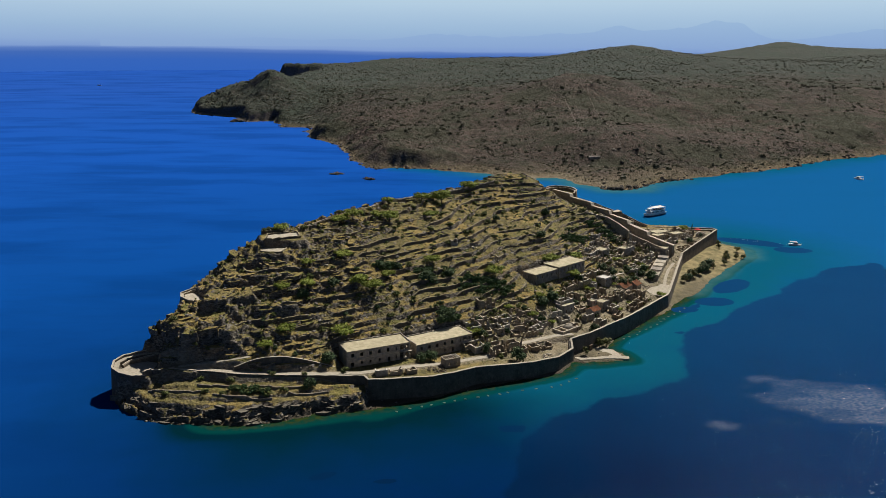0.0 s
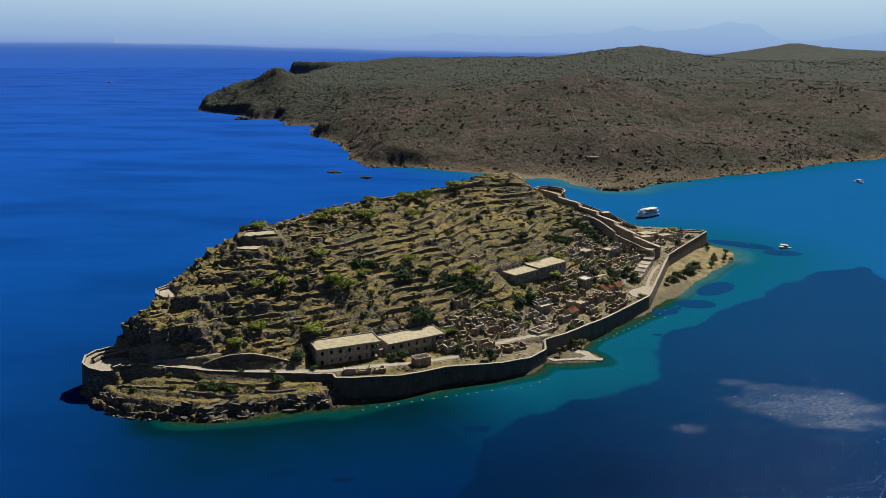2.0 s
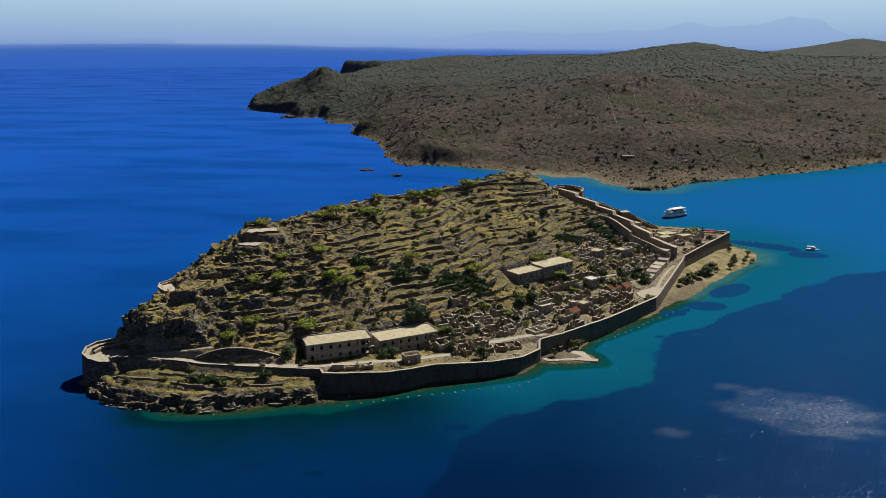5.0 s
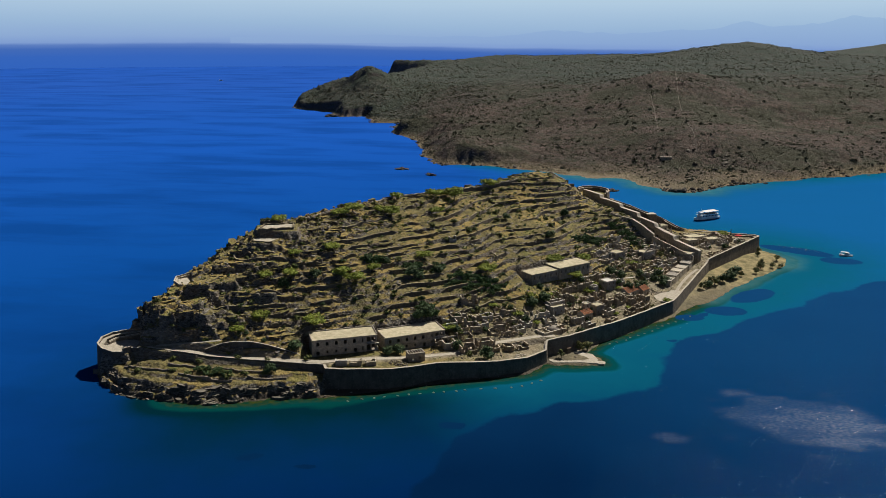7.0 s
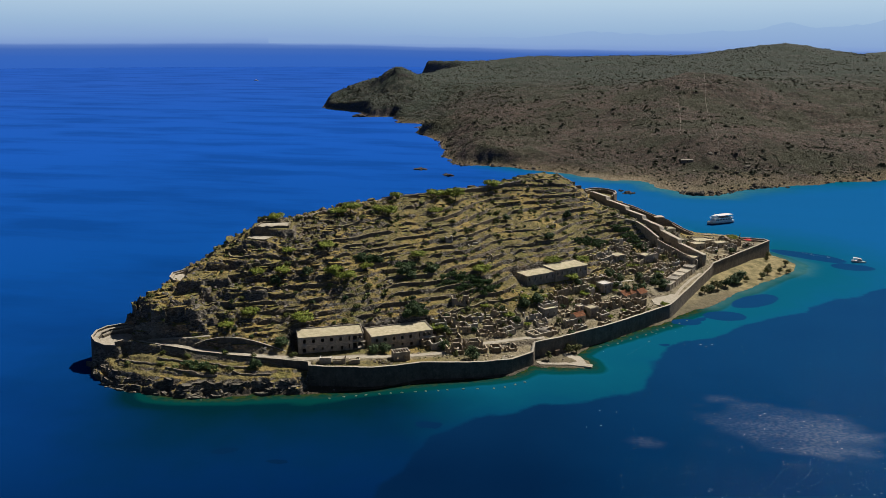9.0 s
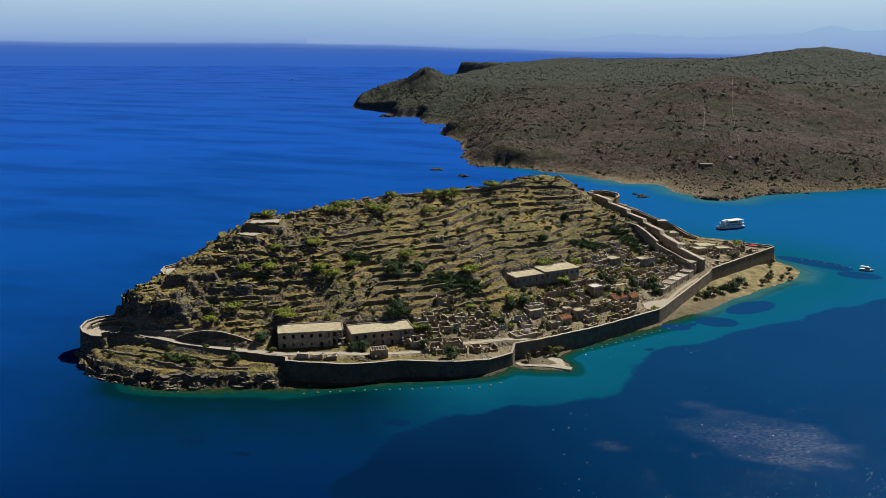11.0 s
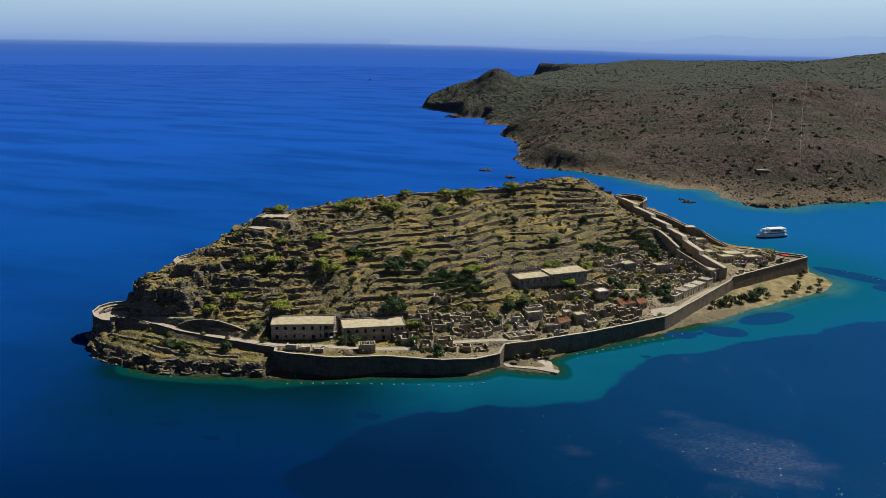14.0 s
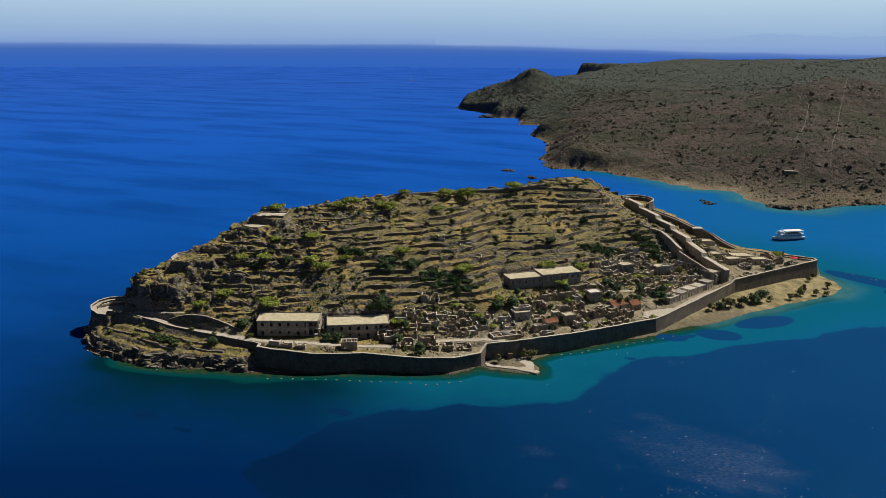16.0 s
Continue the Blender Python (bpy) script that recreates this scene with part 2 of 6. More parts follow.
GROUND, SCRUB, SEA = make_ground(), make_scrub(), make_sea()
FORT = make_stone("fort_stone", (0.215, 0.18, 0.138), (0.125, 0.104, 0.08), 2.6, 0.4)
# darker copy of fort_stone; shade on the camera-facing walls put into the colour
SHADED_WALL = make_stone("shaded_wall_stone", (0.165, 0.14, 0.11), (0.095, 0.08, 0.064), 2.6, 0.4)
# paler copy; sunlight on the climbing walls put into the colour
INNER = make_stone("pale_lit_fort_stone", (0.44, 0.365, 0.265), (0.29, 0.238, 0.172), 2.6, 0.5)
RUBBLE = make_stone("rubble_stone", (0.31, 0.26, 0.195), (0.15, 0.125, 0.095), 2.2, 0.9)
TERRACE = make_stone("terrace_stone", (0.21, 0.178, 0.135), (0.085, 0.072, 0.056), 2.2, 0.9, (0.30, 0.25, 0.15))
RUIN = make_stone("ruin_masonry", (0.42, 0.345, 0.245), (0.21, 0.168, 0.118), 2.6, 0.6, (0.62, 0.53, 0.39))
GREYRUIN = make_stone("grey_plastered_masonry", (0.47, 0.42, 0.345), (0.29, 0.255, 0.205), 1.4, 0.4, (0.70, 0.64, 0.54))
CREST = make_plaster("worn_lime", (0.53, 0.465, 0.36), (0.38, 0.33, 0.255), scale=0.8)
PATH = make_plaster("pale_paving", (0.48, 0.42, 0.33), (0.33, 0.29, 0.22), scale=0.7)
RENDER = make_plaster("aged_render", (0.37, 0.325, 0.265), (0.22, 0.19, 0.155), scale=0.7)
ROOF = make_plaster("concrete_roof", (0.55, 0.475, 0.32), (0.36, 0.315, 0.20), scale=0.45)
WHITE = make_plaster("whitewash", (0.74, 0.70, 0.62), (0.56, 0.52, 0.45))
TILE = make_tile()
ROCK = make_stone("grey_rock", (0.35, 0.305, 0.25), (0.12, 0.1, 0.082), 0.9, 0.9)
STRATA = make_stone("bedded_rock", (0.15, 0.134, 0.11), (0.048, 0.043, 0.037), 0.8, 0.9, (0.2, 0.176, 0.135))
DARKROCK = make_stone("wet_rock", (0.13, 0.11, 0.09), (0.05, 0.045, 0.04), 0.9, 0.9)
BARK = make_plain("bark", (0.13, 0.095, 0.065), 0.9)
PINE = make_leaf("pine_leaf", (0.33, 0.37, 0.055), (0.17, 0.21, 0.03))
OLIVE = make_leaf("shrub_leaf", (0.17, 0.18, 0.045), (0.07, 0.09, 0.025))
DARKLEAF = make_leaf("dark_leaf", (0.035, 0.065, 0.024), (0.075, 0.115, 0.04))
TAMARISK = make_leaf("tamarisk_leaf", (0.19, 0.185, 0.055), (0.10, 0.105, 0.035))
COASTLEAF = make_leaf("coast_leaf", (0.11, 0.108, 0.06), (0.05, 0.056, 0.032))
CACTUS = make_leaf("cactus_pad", (0.045, 0.085, 0.03), (0.10, 0.155, 0.055))
AWASH = make_plain("algae_stone", (0.09, 0.14, 0.105), 0.8)
WOOD = make_plain("weathered_wood", (0.16, 0.11, 0.07), 0.85)
PAINT = make_plain("white_paint", (0.80, 0.80, 0.78), 0.4)
BLUEPAINT = make_plain("blue_paint", (0.03, 0.07, 0.20), 0.4)
GLASS = make_plain("dark_glass", (0.02, 0.025, 0.03), 0.1, 0.5)
CLOTH = make_plain("canvas", (0.75, 0.73, 0.68), 0.9)
REDCLOTH = make_plain("red_canvas", (0.5, 0.04, 0.04), 0.9)

# ---- terrain functions ----
def hash2(ix, iy, seed):
    n = (ix.astype(np.int64) * 374761393 + iy.astype(np.int64) * 668265263 + seed * 1442695041) & 0x7FFFFFFF
    n = ((n ^ (n >> 13)) * 1274126177) & 0x7FFFFFFF
    return ((n ^ (n >> 16)) & 0xFFFF) / 65535.0


def vnoise(x, y, seed=0):
    """Smooth value noise, 0 to 1."""
    ix, iy = np.floor(x), np.floor(y)
    u, v = x - ix, y - iy
    u, v = u * u * (3 - 2 * u), v * v * (3 - 2 * v)
    a, b = hash2(ix, iy, seed), hash2(ix + 1, iy, seed)
    c, d = hash2(ix, iy + 1, seed), hash2(ix + 1, iy + 1, seed)
    return (a * (1 - u) + b * u) * (1 - v) + (c * (1 - u) + d * u) * v


def fbm(x, y, octaves=4, seed=0):
    s, a, t = 0 * x, 1.0, 0.0
    for i in range(octaves):
        s, t = s + a * vnoise(x * 2 ** i + 17 * i, y * 2 ** i - 9 * i, seed + i), t + a
        a *= 0.5
    return s / t


def ridged(x, y, octaves=4, seed=0):
    s, a, t = 0 * x, 1.0, 0.0
    for i in range(octaves):
        s, t = s + a * (1 - np.abs(2 * vnoise(x * 2 ** i + 31 * i, y * 2 ** i, seed + i) - 1)), t + a
        a *= 0.55
    return s / t


def blocks(x, y, size, seed):
    """Broken rock: flat-topped cells with random heights, 0 to 1."""
    x, y = x / size, y / size
    ix, iy = np.floor(x), np.floor(y)
    best, val = np.full(np.shape(x), 9.0), np.zeros(np.shape(x))
    for ox in (-1, 0, 1):
        for oy in (-1, 0, 1):
            cx, cy = ix + ox, iy + oy
            dx, dy = cx + hash2(cx, cy, seed) - x, cy + hash2(cx, cy, seed + 7) - y
            dd = dx * dx + dy * dy * 1.6
            val = np.where(dd < best, hash2(cx, cy, seed + 13) ** 1.5 - 0.25 * dd, val)
            best = np.minimum(best, dd)
    return val


def smooth(a, b, x):
    u = np.clip((x - a) / (b - a), 0, 1)
    return u * u * (3 - 2 * u)


def seg_dist(x, y, pts, closed=True):
    best = np.full(np.shape(x), 1e9)
    n = len(pts)
    for i in range(n if closed else n - 1):
        (ax, ay), (bx, by) = pts[i], pts[(i + 1) % n]
        dx, dy = bx - ax, by - ay
        t = np.clip(((x - ax) * dx + (y - ay) * dy) / (dx * dx + dy * dy), 0, 1)
        best = np.minimum(best, (x - ax - t * dx) ** 2 + (y - ay - t * dy) ** 2)
    return np.sqrt(best)


def inside(x, y, pts):
    odd = np.zeros(np.shape(x), bool)
    n = len(pts)
    for i in range(n):
        (ax, ay), (bx, by) = pts[i], pts[(i + 1) % n]
        if ay != by:
            odd ^= ((ay > y) != (by > y)) & (x < (bx - ax) * (y - ay) / (by - ay) + ax)
    return odd


def signed(x, y, pts):
    """Distance to the closed line, positive inside."""
    return np.where(inside(x, y, pts), 1, -1) * seg_dist(x, y, pts)


class Relief:
    """A smooth surface through spot heights."""

    def __init__(self, spots, c):
        self.p, self.c = np.array(spots, float), c
        k = self.kernel(self.p[:, 0], self.p[:, 1])
        n = len(spots)
        a = np.zeros((n + 1, n + 1))
        a[:n, :n], a[:n, n], a[n, :n] = k + np.eye(n) * 0.5, 1, 1
        self.w = np.linalg.solve(a, np.append(self.p[:, 2], 0))

    def kernel(self, x, y):
        return -np.sqrt((x[..., None] - self.p[:, 0]) ** 2 + (y[..., None] - self.p[:, 1]) ** 2 + self.c ** 2)

    def __call__(self, x, y):
        x, y = np.asarray(x, float), np.asarray(y, float)
        return self.kernel(x, y) @ self.w[:-1] + self.w[-1]


# The island's waterline, from the round bastion along the near walls, the jetty and the spit, then back along the cliffs
SHORE = [(-131, 320), (-128.5, 313), (-121.5, 303.5), (-113, 295.5), (-102, 291), (-89, 289), (-74, 288.5), (-62, 290), (-48, 294), (-34, 299), (-20, 302), (-8, 307), (14, 317), (38, 327.4),
         (52, 332.2), (63, 338.2), (73, 350), (86, 350.5), (98, 354), (97, 360), (90, 366), (100, 384), (118, 402), (139, 424), (147, 437), (163, 452),
         (183, 482), (211, 517), (230, 540), (236, 557), (231, 570), (222, 582), (198, 594), (172, 594), (150, 602), (122, 612), (92, 606),
         (56, 582), (14, 543), (-34, 484), (-66, 444), (-97, 412), (-109, 396), (-116, 384), (-121, 369), (-119, 352), (-119, 343), (-126, 336), (-130, 330)]
# Ground heights: ridge, hillside, town, platform
RIDGE = [(-76, 388, 50), (-58, 408, 50), (-41, 427, 52), (-19, 461, 53), (10, 494, 51), (37, 523, 50), (50, 540, 54.5), (58, 546, 55.6), (66, 552, 55.8), (76, 556, 54), (84, 559, 50.5), (91, 563, 41), (106, 578, 36)]
SLOPE = [(-67, 376, 44), (-111, 345, 27), (-110, 360, 30), (-103, 373, 33), (-96, 382, 37), (-89, 389, 42), (-92, 358, 36), (-90, 370, 39), (-99, 345, 33), (-106, 330, 26.5), (-80, 335, 24), (-77, 317, 13), (-57, 321, 14), (-60, 354, 30), (-15, 368, 26.5), (8, 370, 19.5),
         (24, 371, 16), (29, 382, 18), (-3, 410, 36.5), (19, 431, 37), (35, 434, 33), (42, 492, 42.5), (73, 474, 34), (83, 519, 37), (-36, 340, 17), (-38, 385, 40)]
TOWN = [(66, 407, 15), (63, 424, 16.5), (95, 452, 15.5), (117, 484, 15), (108, 437, 10.5), (136, 467, 8), (128, 532, 28), (121, 543, 32), (141, 532, 21.5), (153, 518, 14.5), (135, 524, 19),
        (144, 575, 20), (167, 508, 6), (103, 412, 5), (95, 399, 4.5), (78, 384, 4.5), (59, 374, 5.5), (42, 351, 5), (21, 355, 9), (-20, 328, 8.7), (10, 344, 6.5), (148, 455, 5)]
EDGE = [(-116, 318, 10), (-125, 322, 10.5), (-95, 312, 9), (-45, 313, 9.5), (-5, 316, 8), (30, 330, 6.3), (180, 560, 9), (205, 570, 9.5), (165, 578, 12), (-92, 302, 5), (-55, 303, 5), (-30, 306, 4)]
hill = Relief(RIDGE + SLOPE + TOWN + EDGE, 9.0)
# The line of the near curtain walls; outside it the ground lies at the water
CURTAIN = [(-22, 308), (-9, 311), (5, 314), (24, 324), (50, 332), (63, 339), (72, 352), (72, 360), (84, 368), (110, 394), (142, 431), (174, 508), (221, 574)]
FORE = [(-24, 298), (-22, 309.4), (-9, 311.7), (5, 314.6), (14, 319.1), (24, 325.6), (50, 333.6), (62.5, 340.6), (71.4, 352.4), (71.8, 359.4), (83.5, 367.6), (108.5, 392.6), (140, 430), (143.4, 437.3), (172.3, 507.3), (173.8, 510.9), (220.3, 575.3), (224, 582), (262, 570), (245, 500), (130, 390), (110, 350), (60, 310)]
# The terraced bank outside the wall that carries the western path
BANK = [(-127, 309), (-119, 310.4), (-112, 312), (-100, 313), (-88, 312.5), (-75, 310), (-53, 310), (-24, 312), (-24, 294), (-60, 283), (-105, 282), (-134, 298)]


# Level places: middle, turn, half sizes, height
PADS = [(-21, 335, 24, 15.5, 6, 8.6), (8.5, 351, 30, 15.8, 6.2, 6.3), (76, 440, 41, 22, 6.5, 16.2), (-70, 394, 16, 10, 8, 50.5), (-72.5, 381.5, 0, 6, 4, 46.8), (-122, 322, 0, 8, 9, 10.2),
        (186, 563, 25, 30, 12, 9.3), (128, 438, 42, 10, 6, 5.5), (104, 580, 0, 9, 9, 38.5), (24, 341, 28, 9, 5, 6.0), (-12, 315, 10, 10, 3, 8.8), (-106, 358.5, -52, 9, 3.4, 29.2)]
# natural shelves on the western head, with ragged edges
SHELVES = [(-86, 352, 12, 11, 7, 34.8), (-103, 332.5, 8, 6, 3, 28.0), (-66, 350, 20, 8, 4, 30.5), (-84, 366, 25, 7, 4, 39.5)]
# The pale path from the round bastion past the barracks into the town
WAY = [(-112, 318, 10.6), (-104, 318.5, 11.8), (-90, 317, 11.4), (-75, 314.6, 10.9), (-53, 314.6, 10.3), (-26, 317.5, 9.3), (-8, 324.5, 8.8), (10, 333.5, 6.6), (30, 343, 6.0), (40, 356, 5.6), (54, 364, 5.4), (66, 372, 5.0), (76, 376, 4.6)]
# The street of shops behind the eastern wall
UPWAY = [(-103, 319.4, 12.0), (-93, 320.6, 12.9), (-82, 321, 14.2), (-73, 321.6, 15.4)]
LANE = [(110, 454, 11.8), (119, 459.5, 11.2), (126, 467, 10.4), (128.5, 474, 10.2), (124, 481, 11.2)]
STREET = [(134, 445, 5.2), (145, 452, 5.2), (151, 470, 5.4), (158, 487, 5.8), (166, 502, 6.2)]


def along(x, y, line):
    """Distance to an open line and its height at the nearest point."""
    best, zed = np.full(np.shape(x), 1e9), np.zeros(np.shape(x))
    for (ax, ay, az), (bx, by, bz) in zip(line, line[1:]):
        dx, dy = bx - ax, by - ay
        t = np.clip(((x - ax) * dx + (y - ay) * dy) / (dx * dx + dy * dy), 0, 1)
        d = np.hypot(x - ax - t * dx, y - ay - t * dy)
        zed = np.where(d < best, az + t * (bz - az), zed)
        best = np.minimum(best, d)
    return best, zed


def pad_weight(x, y, pad, soft=2.5):
    px, py, turn, a, b, z = pad
    c, s = math.cos(radians(turn)), math.sin(radians(turn))
    u, v = (x - px) * c + (y - py) * s, -(x - px) * s + (y - py) * c
    return smooth(soft, 0, np.maximum(np.abs(u) - a, np.abs(v) - b))


def soft_in(x, y, pts, w):
    return smooth(-w, w, signed(x, y, pts))


STEP = 2.6


def level(x, y):
    """Count of the terrace that a place on the hillside belongs to."""
    return (hill(x, y) + 4.6 * (fbm(x / 46, y / 46, 3, 2) - 0.5) + 0.5 * (fbm(x / 10, y / 10, 2, 4) - 0.5)) / STEP


def ground(x, y, detail=True):
    """Height of the island's ground."""
    x, y = np.asarray(x, float), np.asarray(y, float)
    d = signed(x, y, SHORE) + (fbm(x / 7, y / 7, 3, 5) - 0.5) * 4 * smooth(0, 40, np.hypot(x + 20, y - 303))
    h = hill(x, y)
    if detail:
        up = h
        # rocky country: the western head and the ridge; terraced fields between; level ground in the town
        field = smooth(-50, -20, x - 0.45 * (y - 400)) * smooth(15, 20, up) * smooth(54, 48, up)
        rock = smooth(9, 18, up) * (1 - 0.75 * field)
        west = smooth(-25, -70, x - 0.35 * (y - 340)) * smooth(12, 20, up)
        q = level(x, y)
        part_q = q - np.floor(q)
        patchy = 0.2 + 0.8 * smooth(0.41, 0.5, fbm(x / 17, y / 17, 3, 3))
        h = h + STEP * (0.25 * part_q + 0.75 * smooth(0.8, 0.9, part_q) - part_q + 0.1) * np.clip((field + 0.25 * rock) * patchy, 0, 1)
        # the high cliff over the western path, then broken strata above and beside it
        face = smooth(-74, -88, x) * smooth(352, 340, y) * smooth(9, 12, up)
        head = np.interp(h + 5.0 * (fbm(x / 14, y / 14, 3, 8) - 0.5) + 5.5 * (blocks(x, y, 9.0, 81) - 0.4) + 1.8 * (blocks(x, y, 2.6, 82) - 0.35), [0, 12, 15.5, 17, 20, 21.2, 29, 70], [0, 12, 13.4, 18.6, 19.6, 26, 28.6, 70])
        h = h + face * 0.92 * (head - h)
        qs = (h + 6.0 * (fbm(x / 19, y / 19, 3, 8) - 0.5) + 2.4 * (blocks(x, y, 5.5, 83) - 0.35) + 1.0 * (blocks(x, y, 2.2, 84) - 0.35) + 0.09 * x) / 3.9
        part_s = qs - np.floor(qs)
        h = h + west * 0.9 * 3.9 * (0.3 * part_s + 0.7 * smooth(0.5, 0.72, part_s) - part_s + 0.1)
        crag = ridged(x / 9, y / 9, 4, 11) - 0.62
        h = h + rock * (1.1 + 0.5 * west) * 1.9 * crag
        block = blocks(x + 2 * fbm(x / 6, y / 6, 2, 51), y, 3.1, 52) * 0.65 + blocks(x, y, 1.5, 53) * 0.35
        stony = smooth(0.46, 0.58, fbm(x / 15, y / 15, 3, 54)) * np.clip(rock + 0.1 * field, 0, 1)
        h = h + stony * (block - 0.35) * 1.6
        h = h + (0.25 + 0.1 * field + 0.45 * rock) * (fbm(x / 4.5, y / 4.5, 4, 21) - 0.5) * 1.7
    for pad in PADS:
        w = pad_weight(x, y, pad)
        h = h * (1 - w) + pad[5] * w
    for pad in SHELVES:
        w = 0.9 * pad_weight(x + 9 * (fbm(x / 7, y / 7, 3, 66) - 0.5), y + 9 * (fbm(x / 7, y / 7, 3, 67) - 0.5), pad, 2.0)
        h = h * (1 - w) + (pad[5] + 0.8 * (fbm(x / 4, y / 4, 3, 68) - 0.5)) * w
    for line, reach in ((WAY, 4.0), (STREET, 4.0), (UPWAY, 2.4), (LANE, 3.0)):
        dw, zw = along(x, y, line)
        w = smooth(reach, 0.45 * reach, dw)
        h = h * (1 - w) + zw * w
    bank = soft_in(x, y, BANK, 0.8)
    db = np.clip(d + 5.0 * (fbm(x / 9, y / 9, 3, 14) - 0.5), 0, 30)
    bh = np.interp(db, [0, 1.2, 3.4, 4.2, 5.4, 6.0, 10, 10.6, 15, 15.6, 24], [0.2, 1.6, 2.2, 4.2, 4.4, 5.6, 5.9, 7.1, 7.4, 8.2, 8.6]) + 1.1 * (fbm(x / 3, y / 3, 3, 15) - 0.5)
    bh = bh + ((blocks(x, y, 3.4, 17) - 0.4) * 2.6 + (blocks(x, y, 1.6, 16) - 0.4) * 1.2) * smooth(7, 3.0, db) * smooth(0, 1.2, db)
    h = h * (1 - bank) + bh * bank
    fore = soft_in(x, y, FORE, 0.8)
    low = 0.25 + 0.1 * np.clip(d, 0, 30) + 0.35 * (fbm(x / 3, y / 3, 3, 25) - 0.5)
    h = h * (1 - fore) + low * fore
    cliff = np.where(d > 0, 0.3 + (2.6 + 0.9 * smooth(-60, -100, x)) * d + 3.5 * smooth(0, 3, d) * (ridged(x / 8, y / 8, 3, 31) - 0.4), 0.35 * d)
    return np.minimum(h, cliff)


# The mainland's waterline and spot heights
COAST = [(-490, 1760), (-463, 1680), (-415, 1645), (-362, 1600), (-322, 1517), (-282, 1530), (-255, 1470), (-237, 1419), (-190, 1408), (-184, 1330), (-172, 1251), (-148, 1234), (-116, 1150), (-91, 1051), (-79, 1000), (-70, 972), (-58, 950),
         (-7, 946), (36, 932), (78, 910), (117, 881), (154, 880), (173, 842), (190, 824), (200, 805), (226, 811), (238, 834), (300, 875), (376, 919), (456, 962), (538, 1023), (620, 1065), (760, 1110), (1100, 1190),
         (2600, 1500), (2600, 4300), (-300, 4300), (-500, 3300), (-530, 2980), (-470, 2870), (-330, 2500), (-380, 2100), (-460, 1880)]
HILLS = [(-452, 1690, 16), (-420, 1690, 21), (-385, 1706, 34), (-345, 1716, 58), (-318, 1722, 83), (-290, 1715, 66), (-310, 1610, 30), (-280, 1560, 24), (-215, 1440, 7), (-200, 1520, 20), (-160, 1300, 19), (-110, 1230, 26), (-85, 1100, 22), (-240, 1760, 50), (-173, 1733, 52), (-150, 1500, 30), (-21, 985, 24), (40, 1010, 17), (60, 1120, 22), (-28, 1264, 34), (59, 1228, 40), (-40, 1600, 52), (244, 994, 34), (140, 960, 9),
         (220, 860, 4), (277, 1377, 95), (149, 1459, 62), (46, 1651, 58), (420, 1080, 24), (466, 1622, 68), (588, 1513, 70), (381, 1229, 32), (700, 1244, 40), (523, 1039, 20), (747, 1509, 72), (967, 1710, 74), (258, 940, 12)]
BACK = [(-491, 2990, 66), (-420, 3150, 40), (-303, 2380, 66), (-222, 2396, 76), (-60, 2430, 98), (24, 2400, 91), (185, 2440, 101), (360, 2430, 103), (500, 2390, 123), (602, 2400, 138), (705, 2400, 128), (820, 2400, 109), (165, 1885, 70), (564, 2067, 94), (-104, 2045, 60),
        (1120, 3265, 104), (1256, 3265, 122), (1459, 3267, 152), (1640, 3253, 118), (1843, 3249, 128), (1000, 2600, 95), (300, 3000, 60), (700, 3200, 60), (0, 3300, 30), (800, 3900, 20), (1600, 3900, 40), (0, 4000, 10)]
main_hills = Relief(HILLS + BACK, 45.0)


def mainland(x, y):
    x, y = np.asarray(x, float), np.asarray(y, float)
    d = signed(x, y, COAST) + (fbm(x / 30, y / 30, 4, 41) - 0.5) * 22
    h = np.maximum(main_hills(x, y), 3.0)
    h = h + smooth(5, 60, d) * ((ridged(x / 150, y / 150, 4, 43) - 0.66) * 12 * smooth(2300, 1700, y) + (fbm(x / 28, y / 28, 4, 44) - 0.5) * 7)
    broken = 0.45 + 0.9 * fbm(x / 22, y / 22, 3, 49)
    bluff = np.exp(-((x + 36) / 48) ** 2 - ((y - 965) / 45) ** 2) * broken
    horn = np.exp(-((x + 168) / 34) ** 2 - ((y - 1262) / 40) ** 2) * broken
    cape = smooth(-235, -275, x) * smooth(1470, 1500, y) * broken
    rough = smooth(40, -80, x + (y - 960) * 0.12)
    steep = 0.15 + 0.4 * rough * fbm(x / 60, y / 60, 3, 48) + 0.8 * bluff + 1.2 * horn + 1.3 * cape + 0.3 * smooth(2600, 2850, y) * smooth(-280, -380, x) + 0.25 * fbm(x / 50, y / 50, 2, 46)
    h = h + smooth(8, 30, d) * (4.5 * (blocks(x, y, 24, 57) - 0.35) + 2.0 * (blocks(x, y, 9, 58) - 0.35)) * np.clip(0.25 + bluff + horn + cape + 0.5 * rough * smooth(0.5, 0.6, fbm(x / 70, y / 70, 3, 59)), 0, 1)
    cliff = np.where(d > 0, 0.6 + steep * d + 3.0 * smooth(0, 6, d) * ((blocks(x, y, 13, 47) - 0.3) + 0.6 * (blocks(x, y, 6, 45) - 0.3)), 0.12 * d)
    soft = np.minimum(h, cliff)
    return np.where(d > 90, h, soft * (1 - smooth(50, 90, d)) + h * smooth(50, 90, d))

# ---- mesh helpers ----
def mesh_object(name, verts, faces, material, parent=None, smooth_faces=False):
    me = bpy.data.meshes.new(name)
    me.from_pydata([tuple(v) for v in verts], [], faces)
    me.materials.append(material)
    if smooth_faces:
        me.polygons.foreach_set("use_smooth", [True] * len(me.polygons))
    ob = new(name, me)
    ob.parent = parent
    return ob


